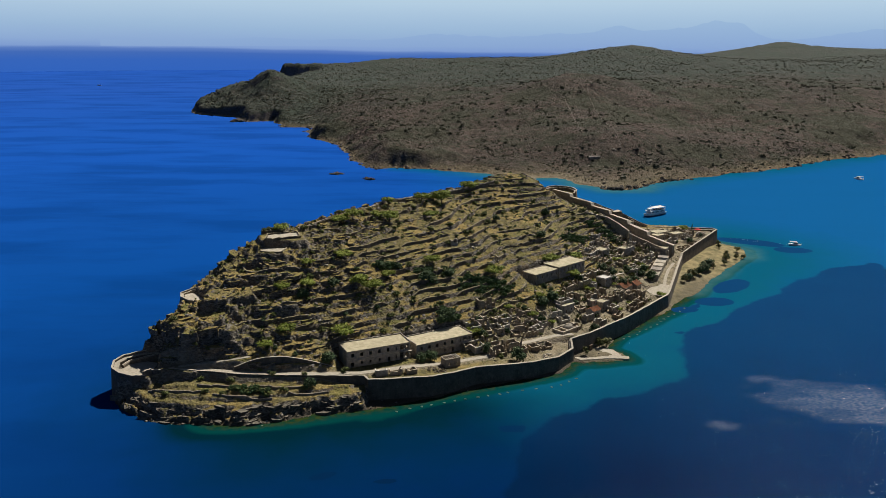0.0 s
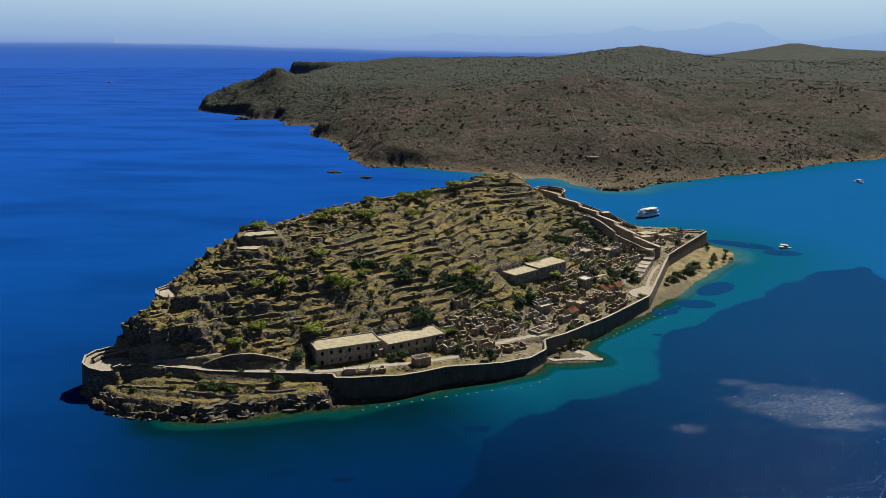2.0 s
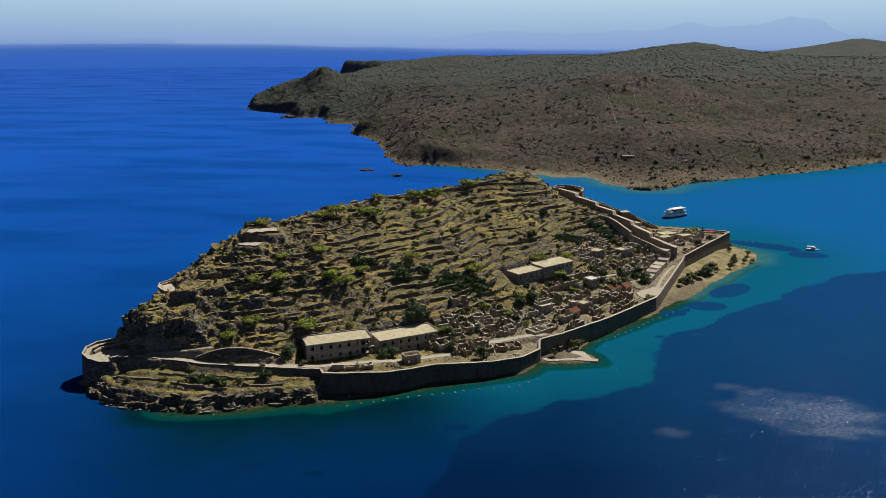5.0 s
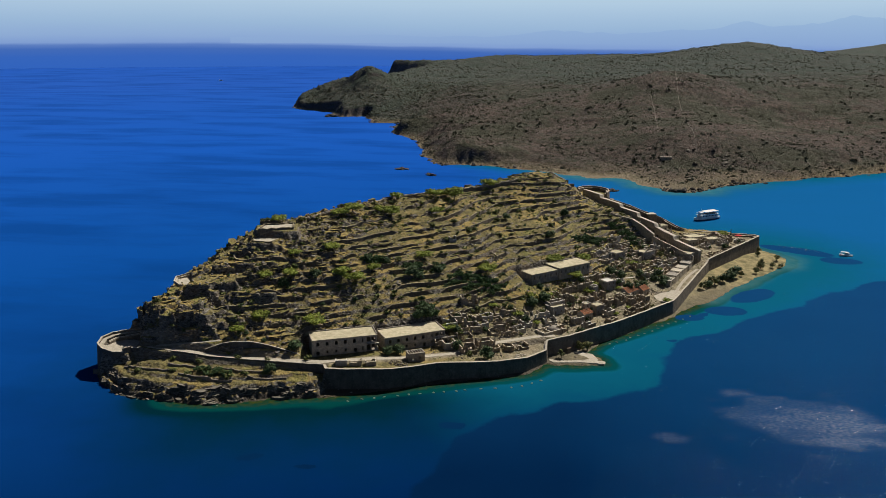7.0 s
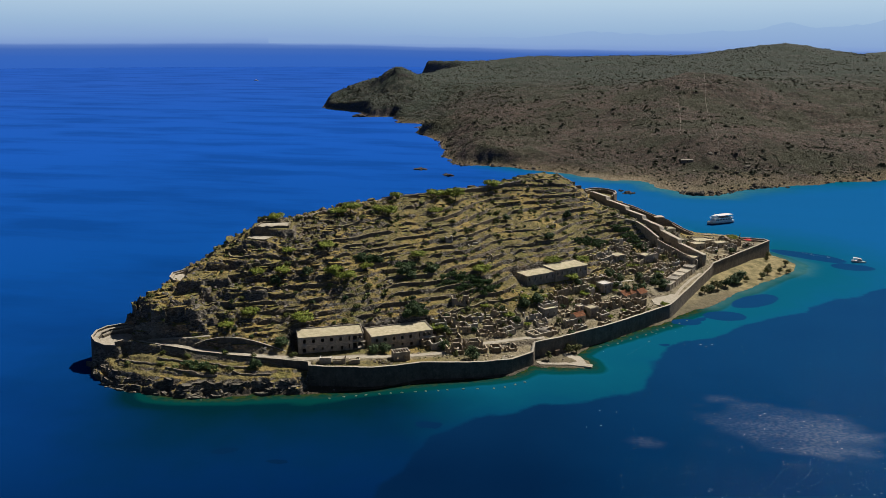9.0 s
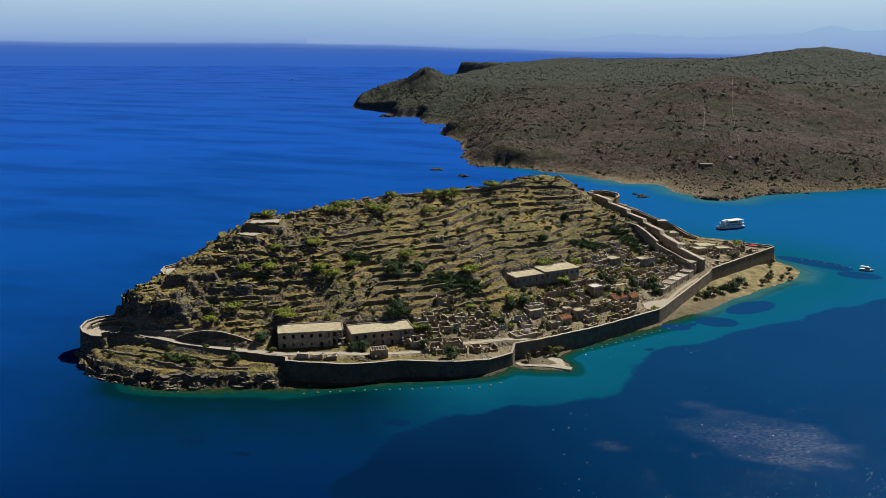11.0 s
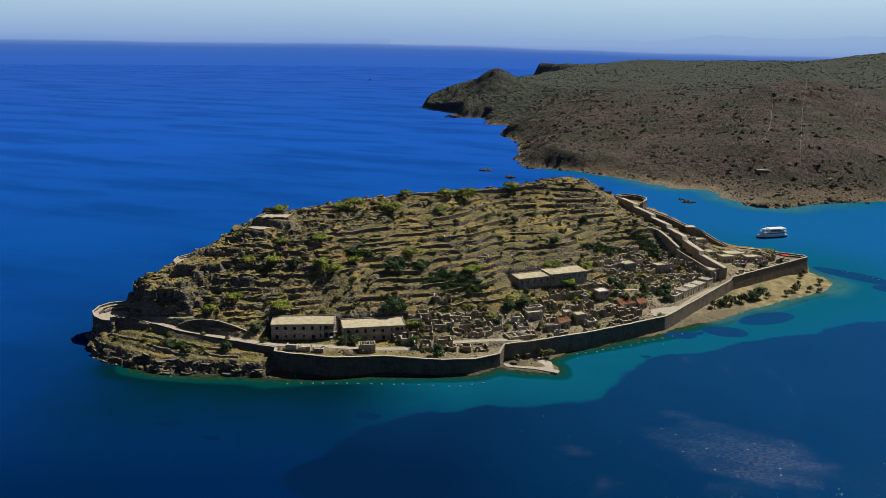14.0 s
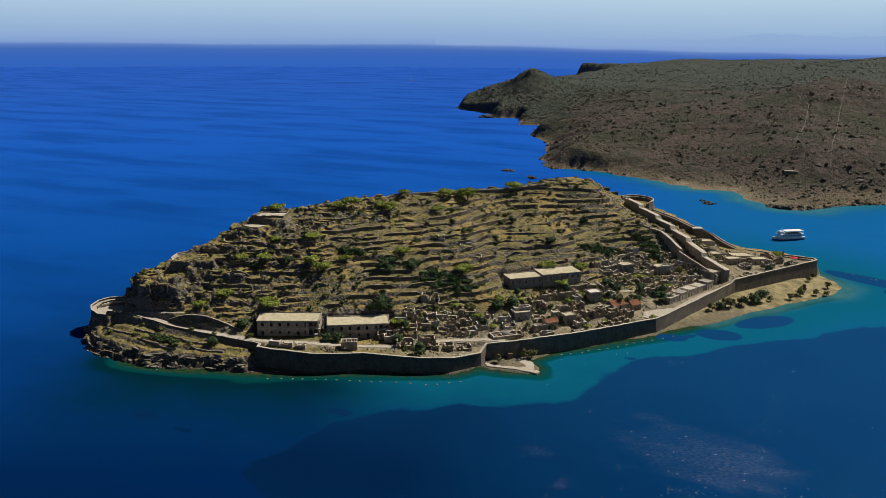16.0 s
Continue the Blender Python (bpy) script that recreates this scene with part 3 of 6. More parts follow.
def grid_mesh(name, xs, ys, z, material, keep=None, attrs=None):
    """One sheet over a grid of xs and ys with heights z[y][x]."""
    nx, ny = len(xs), len(ys)
    gx, gy = np.meshgrid(xs, ys)
    co = np.stack([gx, gy, z], -1).reshape(-1, 3)
    i = np.arange(nx * ny).reshape(ny, nx)
    quads = np.stack([i[:-1, :-1], i[:-1, 1:], i[1:, 1:], i[1:, :-1]], -1).reshape(-1, 4)
    attrs = {key: values.ravel() for key, values in (attrs or {}).items()}
    if keep is not None:
        quads = quads[keep.reshape(-1)[quads].any(1)]
        used = np.unique(quads)
        order = np.full(nx * ny, -1)
        order[used] = np.arange(len(used))
        co, quads = co[used], order[quads]
        attrs = {key: values[used] for key, values in attrs.items()}
    me = bpy.data.meshes.new(name)
    me.vertices.add(len(co))
    me.vertices.foreach_set("co", co.astype(np.float32).ravel())
    me.loops.add(quads.size)
    me.loops.foreach_set("vertex_index", quads.astype(np.int32).ravel())
    me.polygons.add(len(quads))
    me.polygons.foreach_set("loop_start", np.arange(0, quads.size, 4, dtype=np.int32))
    me.polygons.foreach_set("use_smooth", np.ones(len(quads), bool))
    for key, values in attrs.items():
        me.attributes.new(key, "FLOAT", "POINT").data.foreach_set("value", values.astype(np.float32).ravel())
    me.update()
    me.validate()
    me.materials.append(material)
    return new(name, me)


def part(name, bm, material, parent=None, label=""):
    """A bmesh as one mesh object under a thing or a part."""
    me = bpy.data.meshes.new(name)
    bm.to_mesh(me)
    bm.free()
    me.materials.append(material)
    ob = new(name, me)
    ob.parent = parent
    return tagged(ob, label) if label else ob


def box(bm, x0, x1, y0, y1, z0, z1, m=None):
    v = [bm.verts.new((x, y, z)) for z in (z0, z1) for y in (y0, y1) for x in (x0, x1)]
    for f in ((0, 2, 3, 1), (4, 5, 7, 6), (0, 1, 5, 4), (2, 6, 7, 3), (0, 4, 6, 2), (1, 3, 7, 5)):
        bm.faces.new([v[i] for i in f])
    if m is not None:
        bmesh.ops.transform(bm, matrix=m, verts=v)
    return v


def at(x, y):
    """Height of the ground at one place, from the island's sheet."""
    u, v = (x - ISLE_X[0]) / (ISLE_X[1] - ISLE_X[0]), (y - ISLE_Y[0]) / (ISLE_Y[1] - ISLE_Y[0])
    i, j = min(max(int(u), 0), len(ISLE_X) - 2), min(max(int(v), 0), len(ISLE_Y) - 2)
    u, v = u - i, v - j
    q = ISLE_Z[j:j + 2, i:i + 2]
    return float((q[0, 0] * (1 - u) + q[0, 1] * u) * (1 - v) + (q[1, 0] * (1 - u) + q[1, 1] * u) * v)


# ---- ground, water and distance ----
xs, ys = np.arange(-150, 246, 0.62), np.arange(286, 622, 0.62)
gx, gy = np.meshgrid(xs, ys)
gz = ground(gx, gy)
ISLE_X, ISLE_Y, ISLE_Z = xs, ys, gz
trodden = np.clip(smooth(1.0, -3.0, gz - 12 + 0 * gx) * smooth(20, 60, gx - 0.15 * (gy - 340)) + smooth(5, 2, along(gx, gy, WAY)[0]) + smooth(5, 2, along(gx, gy, STREET)[0]) + pad_weight(gx, gy, PADS[6], 6), 0, 1)
sand = soft_in(gx, gy, FORE, 1.5) * smooth(40, 100, gx) * (0.5 + 0.5 * smooth(475, 505, gy))
wet = smooth(2.6, 0.6, gz + 1.5 * (fbm(gx / 4, gy / 4, 3, 55) - 0.5)) * (1 - 0.85 * sand)
island = tagged(grid_mesh("ground_island", xs, ys, gz, GROUND, gz > -1.5, {"trodden": trodden, "sand": sand, "wet": wet}), "rocky terraced island with dry grass rising to a ridge", "ground", kind="structure")

xs = np.concatenate([np.arange(-760, -500, 10.0), np.arange(-500, 700, 4.0), np.arange(700, 2600, 26.0)])
ys = np.concatenate([np.arange(790, 1780, 4.0), np.arange(1780, 4300, 24.0)])
gx, gy = np.meshgrid(xs, ys)
mz = mainland(gx, gy)
shore_sand = smooth(5.0, 1.5, mz) * np.maximum(smooth(40, 14, seg_dist(gx, gy, [(110, 884), (150, 882), (172, 846), (186, 832)], False)), 0.5 * smooth(22, 8, seg_dist(gx, gy, [(-20, 950), (36, 935), (78, 913)], False)))
land = tagged(grid_mesh("ground_mainland", xs, ys, mz, SCRUB, mz > -4, {"sandy": shore_sand, "wood_haze": np.maximum(0.85 * smooth(-90, -230, gx) * smooth(1250, 1400, gy), smooth(1300, 1850, gy + 300 * (fbm(gx / 200, gy / 200, 3, 91) - 0.5)))}), "brown scrub-covered hills of the coast opposite", "ground", kind="structure")


def spaced(a, b, step, far, grow=1.18):
    core = list(np.arange(a, b + step, step))
    d, lo, hi = step, [], []
    p = core[0]
    while p > -far:
        d *= grow
        p -= d
        lo.append(p)
    d, p = step, core[-1]
    while p < far:
        d *= grow
        p += d
        hi.append(p)
    return np.array(lo[::-1] + core + hi)


WEEDS = [(60, 200), (33, 231), (32, 262), (59, 294), (88, 313), (121, 333), (126, 366), (135, 388), (156, 402), (184, 432), (205, 446), (230, 470), (262, 505), (310, 520), (330, 400), (300, 260), (200, 200)]
# dark patches of seagrass: middle, half axes, turn
PATCHES = [(149, 426, 8, 5, 10), (171, 440, 12, 8, 10), (158, 432, 3, 2, 0), (135, 389, 2.5, 2, 0), (192, 470, 19, 8, 46), (250, 583, 26, 9, -28), (272, 558, 14, 9, 0), (36, 284, 6, 3, 0), (-34, 250, 5, 2, 15), (-12, 246, 4, 2, 0)]
xs, ys = spaced(-260, 420, 2.6, 4700), spaced(150, 720, 2.6, 4700)
gx, gy = np.meshgrid(xs, ys)
off = -signed(gx, gy, SHORE)
wob = (fbm(gx / 26, gy / 26, 4, 61) - 0.5) * 22
east = smooth(-30, 110, gx + wob + 0.25 * (gy - 300))
reach = 52 + 44 * east
shoal = np.exp(-np.maximum(off + 0.5 * wob * smooth(4, 25, off), 0) / reach * 0.9)
shoal = np.maximum(shoal * (0.35 + 0.65 * smooth(-120, -55, gx)) * 0.62 * smooth(170, 30, off), smooth(36, -3, off + 0.5 * wob * smooth(2, 14, off)) ** 1.5 * (0.1 + 0.85 * smooth(-118, -78, gx)))
coff = -signed(gx, gy, COAST)
bar = np.maximum(smooth(13, 1, off + 0.4 * wob * smooth(0, 6, off)) * smooth(26, 10, seg_dist(gx, gy, [(172, 466), (183, 482), (211, 517), (230, 540), (236, 557), (222, 582)], False)) * 0.8, smooth(20, 3, off + 0.4 * wob) * smooth(40, 14, np.hypot(gx - 234, gy - 554) + wob * 0.4))
bar = np.maximum(bar, smooth(34, 4, coff + wob * 0.8) * smooth(20, 90, gx) * smooth(330, 215, gx))
shoal = np.maximum(shoal, 0.6 * np.exp(-np.maximum(coff + wob * 0.6, 0) / 26) * smooth(-100, 30, gx))
weed = smooth(-9, 9, signed(gx, gy, WEEDS) + wob * 0.7)
for px, py, a, b, turn in PATCHES:
    c, s = math.cos(radians(turn)), math.sin(radians(turn))
    u, v = ((gx - px) * c + (gy - py) * s) / a, (-(gx - px) * s + (gy - py) * c) / b
    weed = np.maximum(weed, smooth(1.35, 0.65, np.hypot(u, v) + wob * 0.02))
channel = smooth(60, 260, gx + 0.18 * (gy - 300) + wob) * smooth(2600, 900, gy) * smooth(330, 520, gy)
# distance from the camera's start, for the painted brightening of the sea
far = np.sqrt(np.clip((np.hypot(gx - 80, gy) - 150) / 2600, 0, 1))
SLICK = [(146, 322), (158, 327), (181, 328), (200, 315), (208, 300), (200, 287), (186, 287), (167, 288), (146, 299)]
ruffle = smooth(-8, 8, signed(gx, gy, SLICK) + (fbm(gx / 15, gy / 6, 4, 93) - 0.5) * 30) * (0.35 + 0.65 * smooth(0.4, 0.6, fbm(gx / 17, gy / 8, 3, 94)))
ruffle = np.maximum(ruffle, 0.8 * smooth(5, 1, np.hypot((gx - 119) / 1.6, gy - 285) + (fbm(gx / 4, gy / 4, 3, 95) - 0.5) * 4))
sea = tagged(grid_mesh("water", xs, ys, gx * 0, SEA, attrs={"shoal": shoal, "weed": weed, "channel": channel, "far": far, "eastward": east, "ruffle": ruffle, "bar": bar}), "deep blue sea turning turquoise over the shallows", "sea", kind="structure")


def ring(name, radius, top, material, label, low=-40.0, a0=0, a1=360, steps=180, apron=0.0):
    """A far band of distance; apron: how far its glowing foot covers the water."""
    verts, faces = [], []
    k = 3 if apron else 2
    for i in range(steps + 1):
        a = radians(a0 + (a1 - a0) * i / steps)
        x, y = 90 + radius * math.sin(a), 10 + radius * math.cos(a)
        # apron glows sea-coloured and hides the band's own shadow on the water
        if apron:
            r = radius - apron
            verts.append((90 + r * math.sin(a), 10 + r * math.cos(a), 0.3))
        verts += [(x, y, low), (x, y, top(a0 + (a1 - a0) * i / steps))]
        if i:
            j = k * i
            faces += [(j - k + n, j + n, j + n + 1, j - k + n + 1) for n in range(k - 1)]
    return tagged(mesh_object(name, verts, faces, material, None, True), label, "backdrop", kind="structure")


def glow(name, *stops, z0=-40.0, z1=600.0, strength=1.0, streak=0.0, east=0.0):
    k = Mat(name, 1.0, 0.0)
    z = k.n("ShaderNodeSeparateXYZ", Vector=k.pos()).outputs[2]
    f = k.math("DIVIDE", k.math("SUBTRACT", z, z0), z1 - z0)
    if streak:
        f = k.math("ADD", f, k.math("MULTIPLY", k.math("SUBTRACT", k.noise(0.0011, 4, 0.6, stretch=(1.0, 1.0, 9.0)), 0.5), streak))
    if east:
        xyz = k.n("ShaderNodeSeparateXYZ", Vector=k.pos())
        f = k.math("ADD", f, k.math("MULTIPLY", k.ramp(k.math("ADD", k.math("DIVIDE", xyz.outputs[0], xyz.outputs[1]), 0.5), (0.18, 0.0), (0.46, 1.0)), east))
    k.base((0.0, 0.0, 0.0))
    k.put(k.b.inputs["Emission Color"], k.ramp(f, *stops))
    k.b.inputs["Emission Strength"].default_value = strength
    return k.m


# lower stops paint the far sea as glow, horizon fitted to the camera
HAZE = glow("far_sea_sky_glow", (0.0, (0.026, 0.11, 0.45)), (0.16, (0.033, 0.115, 0.44)), (0.235, (0.05, 0.13, 0.42)), (0.275, (0.10, 0.19, 0.47)), (0.295, (0.19, 0.30, 0.56)), (0.36, (0.235, 0.355, 0.58)), (0.5, (0.285, 0.42, 0.60)), (0.85, (0.42, 0.56, 0.68)), z0=-40, z1=500, streak=0.05, east=0.05)
ring("backdrop_sky", 4800, lambda a: 440, HAZE, "glowing far sea below a pale hazy sky", 2.0, -70, 80, 90, 420)
# haze over the mountains put into their own pale blue glow
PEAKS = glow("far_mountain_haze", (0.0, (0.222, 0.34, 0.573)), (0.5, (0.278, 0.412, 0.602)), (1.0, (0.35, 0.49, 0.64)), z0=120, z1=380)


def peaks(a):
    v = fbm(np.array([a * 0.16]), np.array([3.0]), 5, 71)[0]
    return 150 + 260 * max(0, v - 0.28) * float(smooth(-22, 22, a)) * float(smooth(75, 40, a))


ring("backdrop_mountains", 4780, peaks, PEAKS, "faint blue mountain range with haze put into its glow", 118, -22, 75, 260)

# ---- fortifications ----
def thing(name, label, category, x=0, y=0, z=0, turn=0, group="", kind=""):
    ob = new(name)
    ob.matrix_world = pose(x, y, z, 0, 0, turn)
    ob.empty_display_size = 0.5
    return tagged(ob, label, category, group, kind)


def stations(pts, step):
    """Points along a line with the level right-hand normal at each."""
    out = []
    for (a, b) in zip(pts, pts[1:]):
        a, b = np.array(a, float), np.array(b, float)
        n = max(1, int(np.hypot(*(b - a)[:2]) / step))
        out += [a + (b - a) * i / n for i in range(n)]
    out.append(np.array(pts[-1], float))
    p = np.array(out)
    t = np.gradient(p[:, :2], axis=0)
    t /= np.linalg.norm(t, axis=1)[:, None] + 1e-9
    return p, np.stack([t[:, 1], -t[:, 0]], 1)


def extrude(name, profiles, material, parent, label=""):
    """A closed bar from one ring of points per station."""
    k, n = len(profiles[0]), len(profiles)
    verts = [v for ring_pts in profiles for v in ring_pts]
    faces = [(i * k + j, i * k + (j + 1) % k, (i + 1) * k + (j + 1) % k, (i + 1) * k + j) for i in range(n - 1) for j in range(k)]
    faces += [tuple(range(k))[::-1], tuple(range((n - 1) * k, n * k))]
    ob = mesh_object(name, verts, faces, material, parent)
    return tagged(ob, label) if label else ob


def rampart(label, pts, width=3.0, parapet=1.1, thick=0.9, foot=None, batter=0.07, step=3.0, deck=PATH, group="fortress walls", seed=1, wear=0.12, masonry=None):
    """A fortress wall, its outer face to the right of the line: body, walkway, parapet and coping."""
    rnd = random.Random(seed)
    p, nrm = stations(pts, step)
    hold = thing("curtain_wall", label, "wall", group=group)
    body, walk_p, par, cop = [], [], [], []
    g_out = ground(p[:, 0] + nrm[:, 0] * 1.5, p[:, 1] + nrm[:, 1] * 1.5)
    g_in = ground(p[:, 0] - nrm[:, 0] * (width + 0.5), p[:, 1] - nrm[:, 1] * (width + 0.5))
    for (x, y, z), (nx, ny), go, gi in zip(p, nrm, g_out, g_in):
        zb = (min(go, z - 2) - 1.5) if foot is None else foot
        zi = min(gi, z - 1.5) - 1.0
        w = z - parapet
        z = z + rnd.uniform(-wear, wear)

        def q(o, h):
            return (x + nx * o, y + ny * o, h)
        o = batter * (w - zb)
        body.append([q(o, zb), q(0, w), q(-width, w), q(-width, zi), q(-width, zb)][:5] if zi > zb else [q(o, zb), q(0, w), q(-width, w), q(-width - 0.01, (w + zb) / 2), q(-width, zb)])
        walk_p.append([q(-thick, w + 0.01), q(-thick, w + 0.12), q(-width + 0.1, w + 0.12), q(-width + 0.1, w + 0.01)])
        par.append([q(0.0, w), q(0.0, z - 0.12), q(-thick, z - 0.12), q(-thick, w)])
        cop.append([q(0.08, z - 0.12), q(0.05, z), q(-thick - 0.02, z + 0.03), q(-thick - 0.06, z - 0.12)])
    extrude("wall_body", body, masonry or FORT, hold)
    extrude("walkway", walk_p, deck, hold, "pale worn walkway on the wall")
    extrude("parapet", par, masonry or FORT, hold)
    extrude("coping", cop, CREST, hold, "sunlit pale coping")
    return hold


near_wall = [(-22, 309, 10), (-9, 311.2, 9.6), (5, 314, 9.2), (14, 318.5, 9), (24, 325, 8.5), (50, 333, 7.5), (63, 340, 7), (72, 352, 6.5)]
gate_wall = [(72, 352, 6.5), (72.4, 359, 8.6), (84, 367, 9), (109, 392, 8.5), (140.5, 429.5, 8)]
east_wall = [(140.5, 429.5, 8), (144, 437, 8), (173, 507, 9.5), (174.5, 510.5, 11), (221, 575, 12)]
rampart("high brown curtain wall rising from the water below the barracks", near_wall, 1.8, 0.9, masonry=SHADED_WALL, seed=2)
rampart("long brown curtain wall with the gate beside the jetty", gate_wall, 1.7, 1.1, seed=3)
rampart("sunlit curtain wall above the sandy spit", east_wall, 1.7, 1.2, seed=4)
rampart("curtain wall with a low kerb beside the pale western path", [(-113, 315.4, 12.2), (-104, 316, 12.4), (-90, 314.6, 12.0), (-75, 312.4, 11.5), (-53, 312.2, 10.9), (-24, 313.5, 10.0), (-22, 309, 10)], 1.4, 0.6, 0.6, seed=5, masonry=SHADED_WALL)
rampart("round sea bastion with a curved parapet at the island's point", [(-110, 336, 15.4), (-116, 334.4, 14.6), (-124, 332.6, 14), (-129.5, 329.4, 13.6), (-132, 324, 13.2), (-130.6, 317.6, 12.6), (-126, 313.4, 12), (-120, 311.8, 11.4), (-115, 312.6, 11)], 3.0, 1.1, 0.8, step=1.6, group="bastions", seed=6, masonry=SHADED_WALL)
rampart("curved pale parapet of the small cliff terrace", [(-104, 371, 32.6), (-110, 369.6, 31.2), (-114, 365.5, 30.6), (-112, 359, 30.5), (-106.5, 353.2, 30.6), (-101, 350.4, 30.8)], 1.6, 0.8, 0.6, step=1.5, group="bastions", seed=16, masonry=INNER)
rampart("inner ring wall of the round sea bastion", [(-113, 331.6, 14.0), (-121, 329.4, 12.6), (-126.4, 326.4, 12.2), (-127.6, 322, 12.0)], 0.9, 0.5, 0.5, step=1.6, group="bastions", seed=7)
rampart("straight flank wall of the round sea bastion", [(-115, 312.6, 12.9), (-113, 315.4, 12.9)], 1.2, 0.5, 0.6, step=1.0, group="bastions", seed=8)
rampart("shaded retaining wall with an arched top above the path", [(-79, 317.0, 12.6), (-73, 317.6, 15.0), (-66, 318.4, 16.5), (-57, 319.4, 16.3), (-47, 320.4, 14.0), (-37, 321.4, 10.6)], 1.0, 0.4, 0.5, batter=0.03, seed=9, masonry=SHADED_WALL)
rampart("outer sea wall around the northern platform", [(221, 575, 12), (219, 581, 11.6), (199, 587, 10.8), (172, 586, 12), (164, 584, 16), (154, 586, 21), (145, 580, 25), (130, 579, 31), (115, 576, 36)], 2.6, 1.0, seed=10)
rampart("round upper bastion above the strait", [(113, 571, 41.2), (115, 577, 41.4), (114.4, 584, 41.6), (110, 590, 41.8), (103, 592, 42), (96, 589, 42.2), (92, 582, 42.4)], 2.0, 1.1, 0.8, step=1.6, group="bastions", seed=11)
# paler stone and deck carry painted sunlight up the climbing walls
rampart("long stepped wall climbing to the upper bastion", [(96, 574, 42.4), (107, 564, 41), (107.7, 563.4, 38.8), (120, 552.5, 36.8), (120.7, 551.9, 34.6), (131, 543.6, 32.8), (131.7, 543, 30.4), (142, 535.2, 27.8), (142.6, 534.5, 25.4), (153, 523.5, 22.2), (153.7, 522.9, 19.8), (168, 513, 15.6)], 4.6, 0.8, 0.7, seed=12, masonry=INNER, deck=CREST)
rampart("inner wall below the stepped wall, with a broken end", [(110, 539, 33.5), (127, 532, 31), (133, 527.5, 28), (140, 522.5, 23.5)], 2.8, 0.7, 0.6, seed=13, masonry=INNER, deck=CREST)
rampart("inner retaining wall above the ruined quarter", [(140, 520, 22.5), (145, 518, 20), (152, 514, 17.5), (164, 508, 13)], 2.0, 0.8, 0.7, seed=14, masonry=INNER)
rampart("low wall along the crest of the island", [(50, 537, 55.2), (30, 521, 53.0), (12, 503, 53.4), (-5, 485, 54.2), (-19, 469, 54.5), (-42, 436, 54.2), (-58, 416, 52.4), (-64, 408, 52.2)], 0.9, 0.5, 0.5, seed=15, wear=0.35, group="crest walls")


def turret():
    hold = thing("watch_turret", "small square stone turret on the sea wall", "turret", 145, 578, 19, 20)
    bm = bmesh.new()
    box(bm, -3.2, 3.2, -2.6, 2.6, -2, 6.0)
    bmesh.ops.bevel(bm, geom=bm.edges[:], offset=0.08, segments=1, affect="EDGES")
    part("tower", bm, FORT, hold)
    bm = bmesh.new()
    box(bm, -3.4, 3.4, -2.8, 2.8, 6.0, 6.35)
    part("roof_slab", bm, CREST, hold)


turret()


def platform(label, quad, z0, z1, seed):
    """A stone battery: retaining body, deck and low parapet."""
    hold = thing("stone_battery", label, "battery", group="summit batteries")
    pts = [(*p, z1) for p in quad] + [(*quad[0], z1)]
    body = [[(x, y, z0) for x, y in quad], [(x, y, z1 - 1.0) for x, y in quad]]
    extrude("retaining_wall", [list(r) for r in body], TERRACE, hold)
    c = np.mean(np.array(quad), 0)
    bm = bmesh.new()
    bm.faces.new([bm.verts.new((c[0] + (x - c[0]) * 0.9, c[1] + (y - c[1]) * 0.9, z1 - 0.95)) for x, y in quad])
    part("deck", bm, PATH, hold, "dusty level deck")
    for a, b in zip(pts, pts[1:]):
        p, nrm = stations([a, b], 2.0)
        rnd = random.Random(seed)
        rows = []
        for (x, y, z), (nx, ny) in zip(p, nrm):
            z += rnd.choice((-0.75, -0.6, -0.45, -0.2)) + rnd.uniform(-0.1, 0.1)
            x, y = x + rnd.uniform(-0.25, 0.25), y + rnd.uniform(-0.25, 0.25)
            rows.append([(x, y, z1 - 1.05), (x, y, z), (x - nx * 0.7 * -1, y - ny * 0.7 * -1, z), (x - nx * 0.7 * -1, y - ny * 0.7 * -1, z1 - 1.05)])
        extrude("parapet", rows, TERRACE, hold)


platform("upper stone battery on the summit with a low parapet", [(-78, 397), (-63, 403), (-60, 391.5), (-77, 386)], 44, 51.9, 3)
platform("small overgrown lookout base behind the upper battery", [(-82, 403), (-74, 407.5), (-72.5, 404), (-81, 399.5)], 46, 52.8, 4)
platform("lower stone battery below the summit", [(-79, 386), (-66, 386.5), (-67, 377.2), (-78, 378)], 38, 47.8, 5)

# paved way, jetty and apron
for line in (WAY, STREET, UPWAY, LANE):
    p, nrm = stations(line, 1.5)
    half = 1.5 if line is WAY else 0.9
    wide = [[(x - nx * s, y - ny * s, max(z, 0) + h) for s, h in ((-half - 0.1, -0.3), (-half, 0.14), (half, 0.14), (half + 0.1, -0.3))] for (x, y, z), (nx, ny) in zip(p, nrm)]
    tagged(extrude("pavement", wide, PATH, None), "pale paved way along the walls into the town", "path", kind="structure")


def slab(name, label, category, pts, z0, z1, material):
    hold = thing(name, label, category)
    extrude("slab", [[(x, y, z0) for x, y in pts], [(x, y, z1) for x, y in pts]], material, hold)
    return hold


slab("bastion_floor", "pale dusty floor of the round sea bastion", "floor", [(-119, 329), (-126, 326.5), (-128.4, 322), (-127, 317), (-122.5, 314.2), (-117, 314.6), (-114.5, 318), (-113.5, 327)], 9.2, 10.5, PATH)
slab("cliff_terrace_floor", "pale worn floor of the small cliff terrace", "floor", [(-105.5, 369), (-109.5, 367.5), (-112, 364.6), (-110, 359.6), (-105.5, 355), (-100.5, 352.3), (-99.5, 355), (-102, 361)], 28.0, 29.5, PATH)
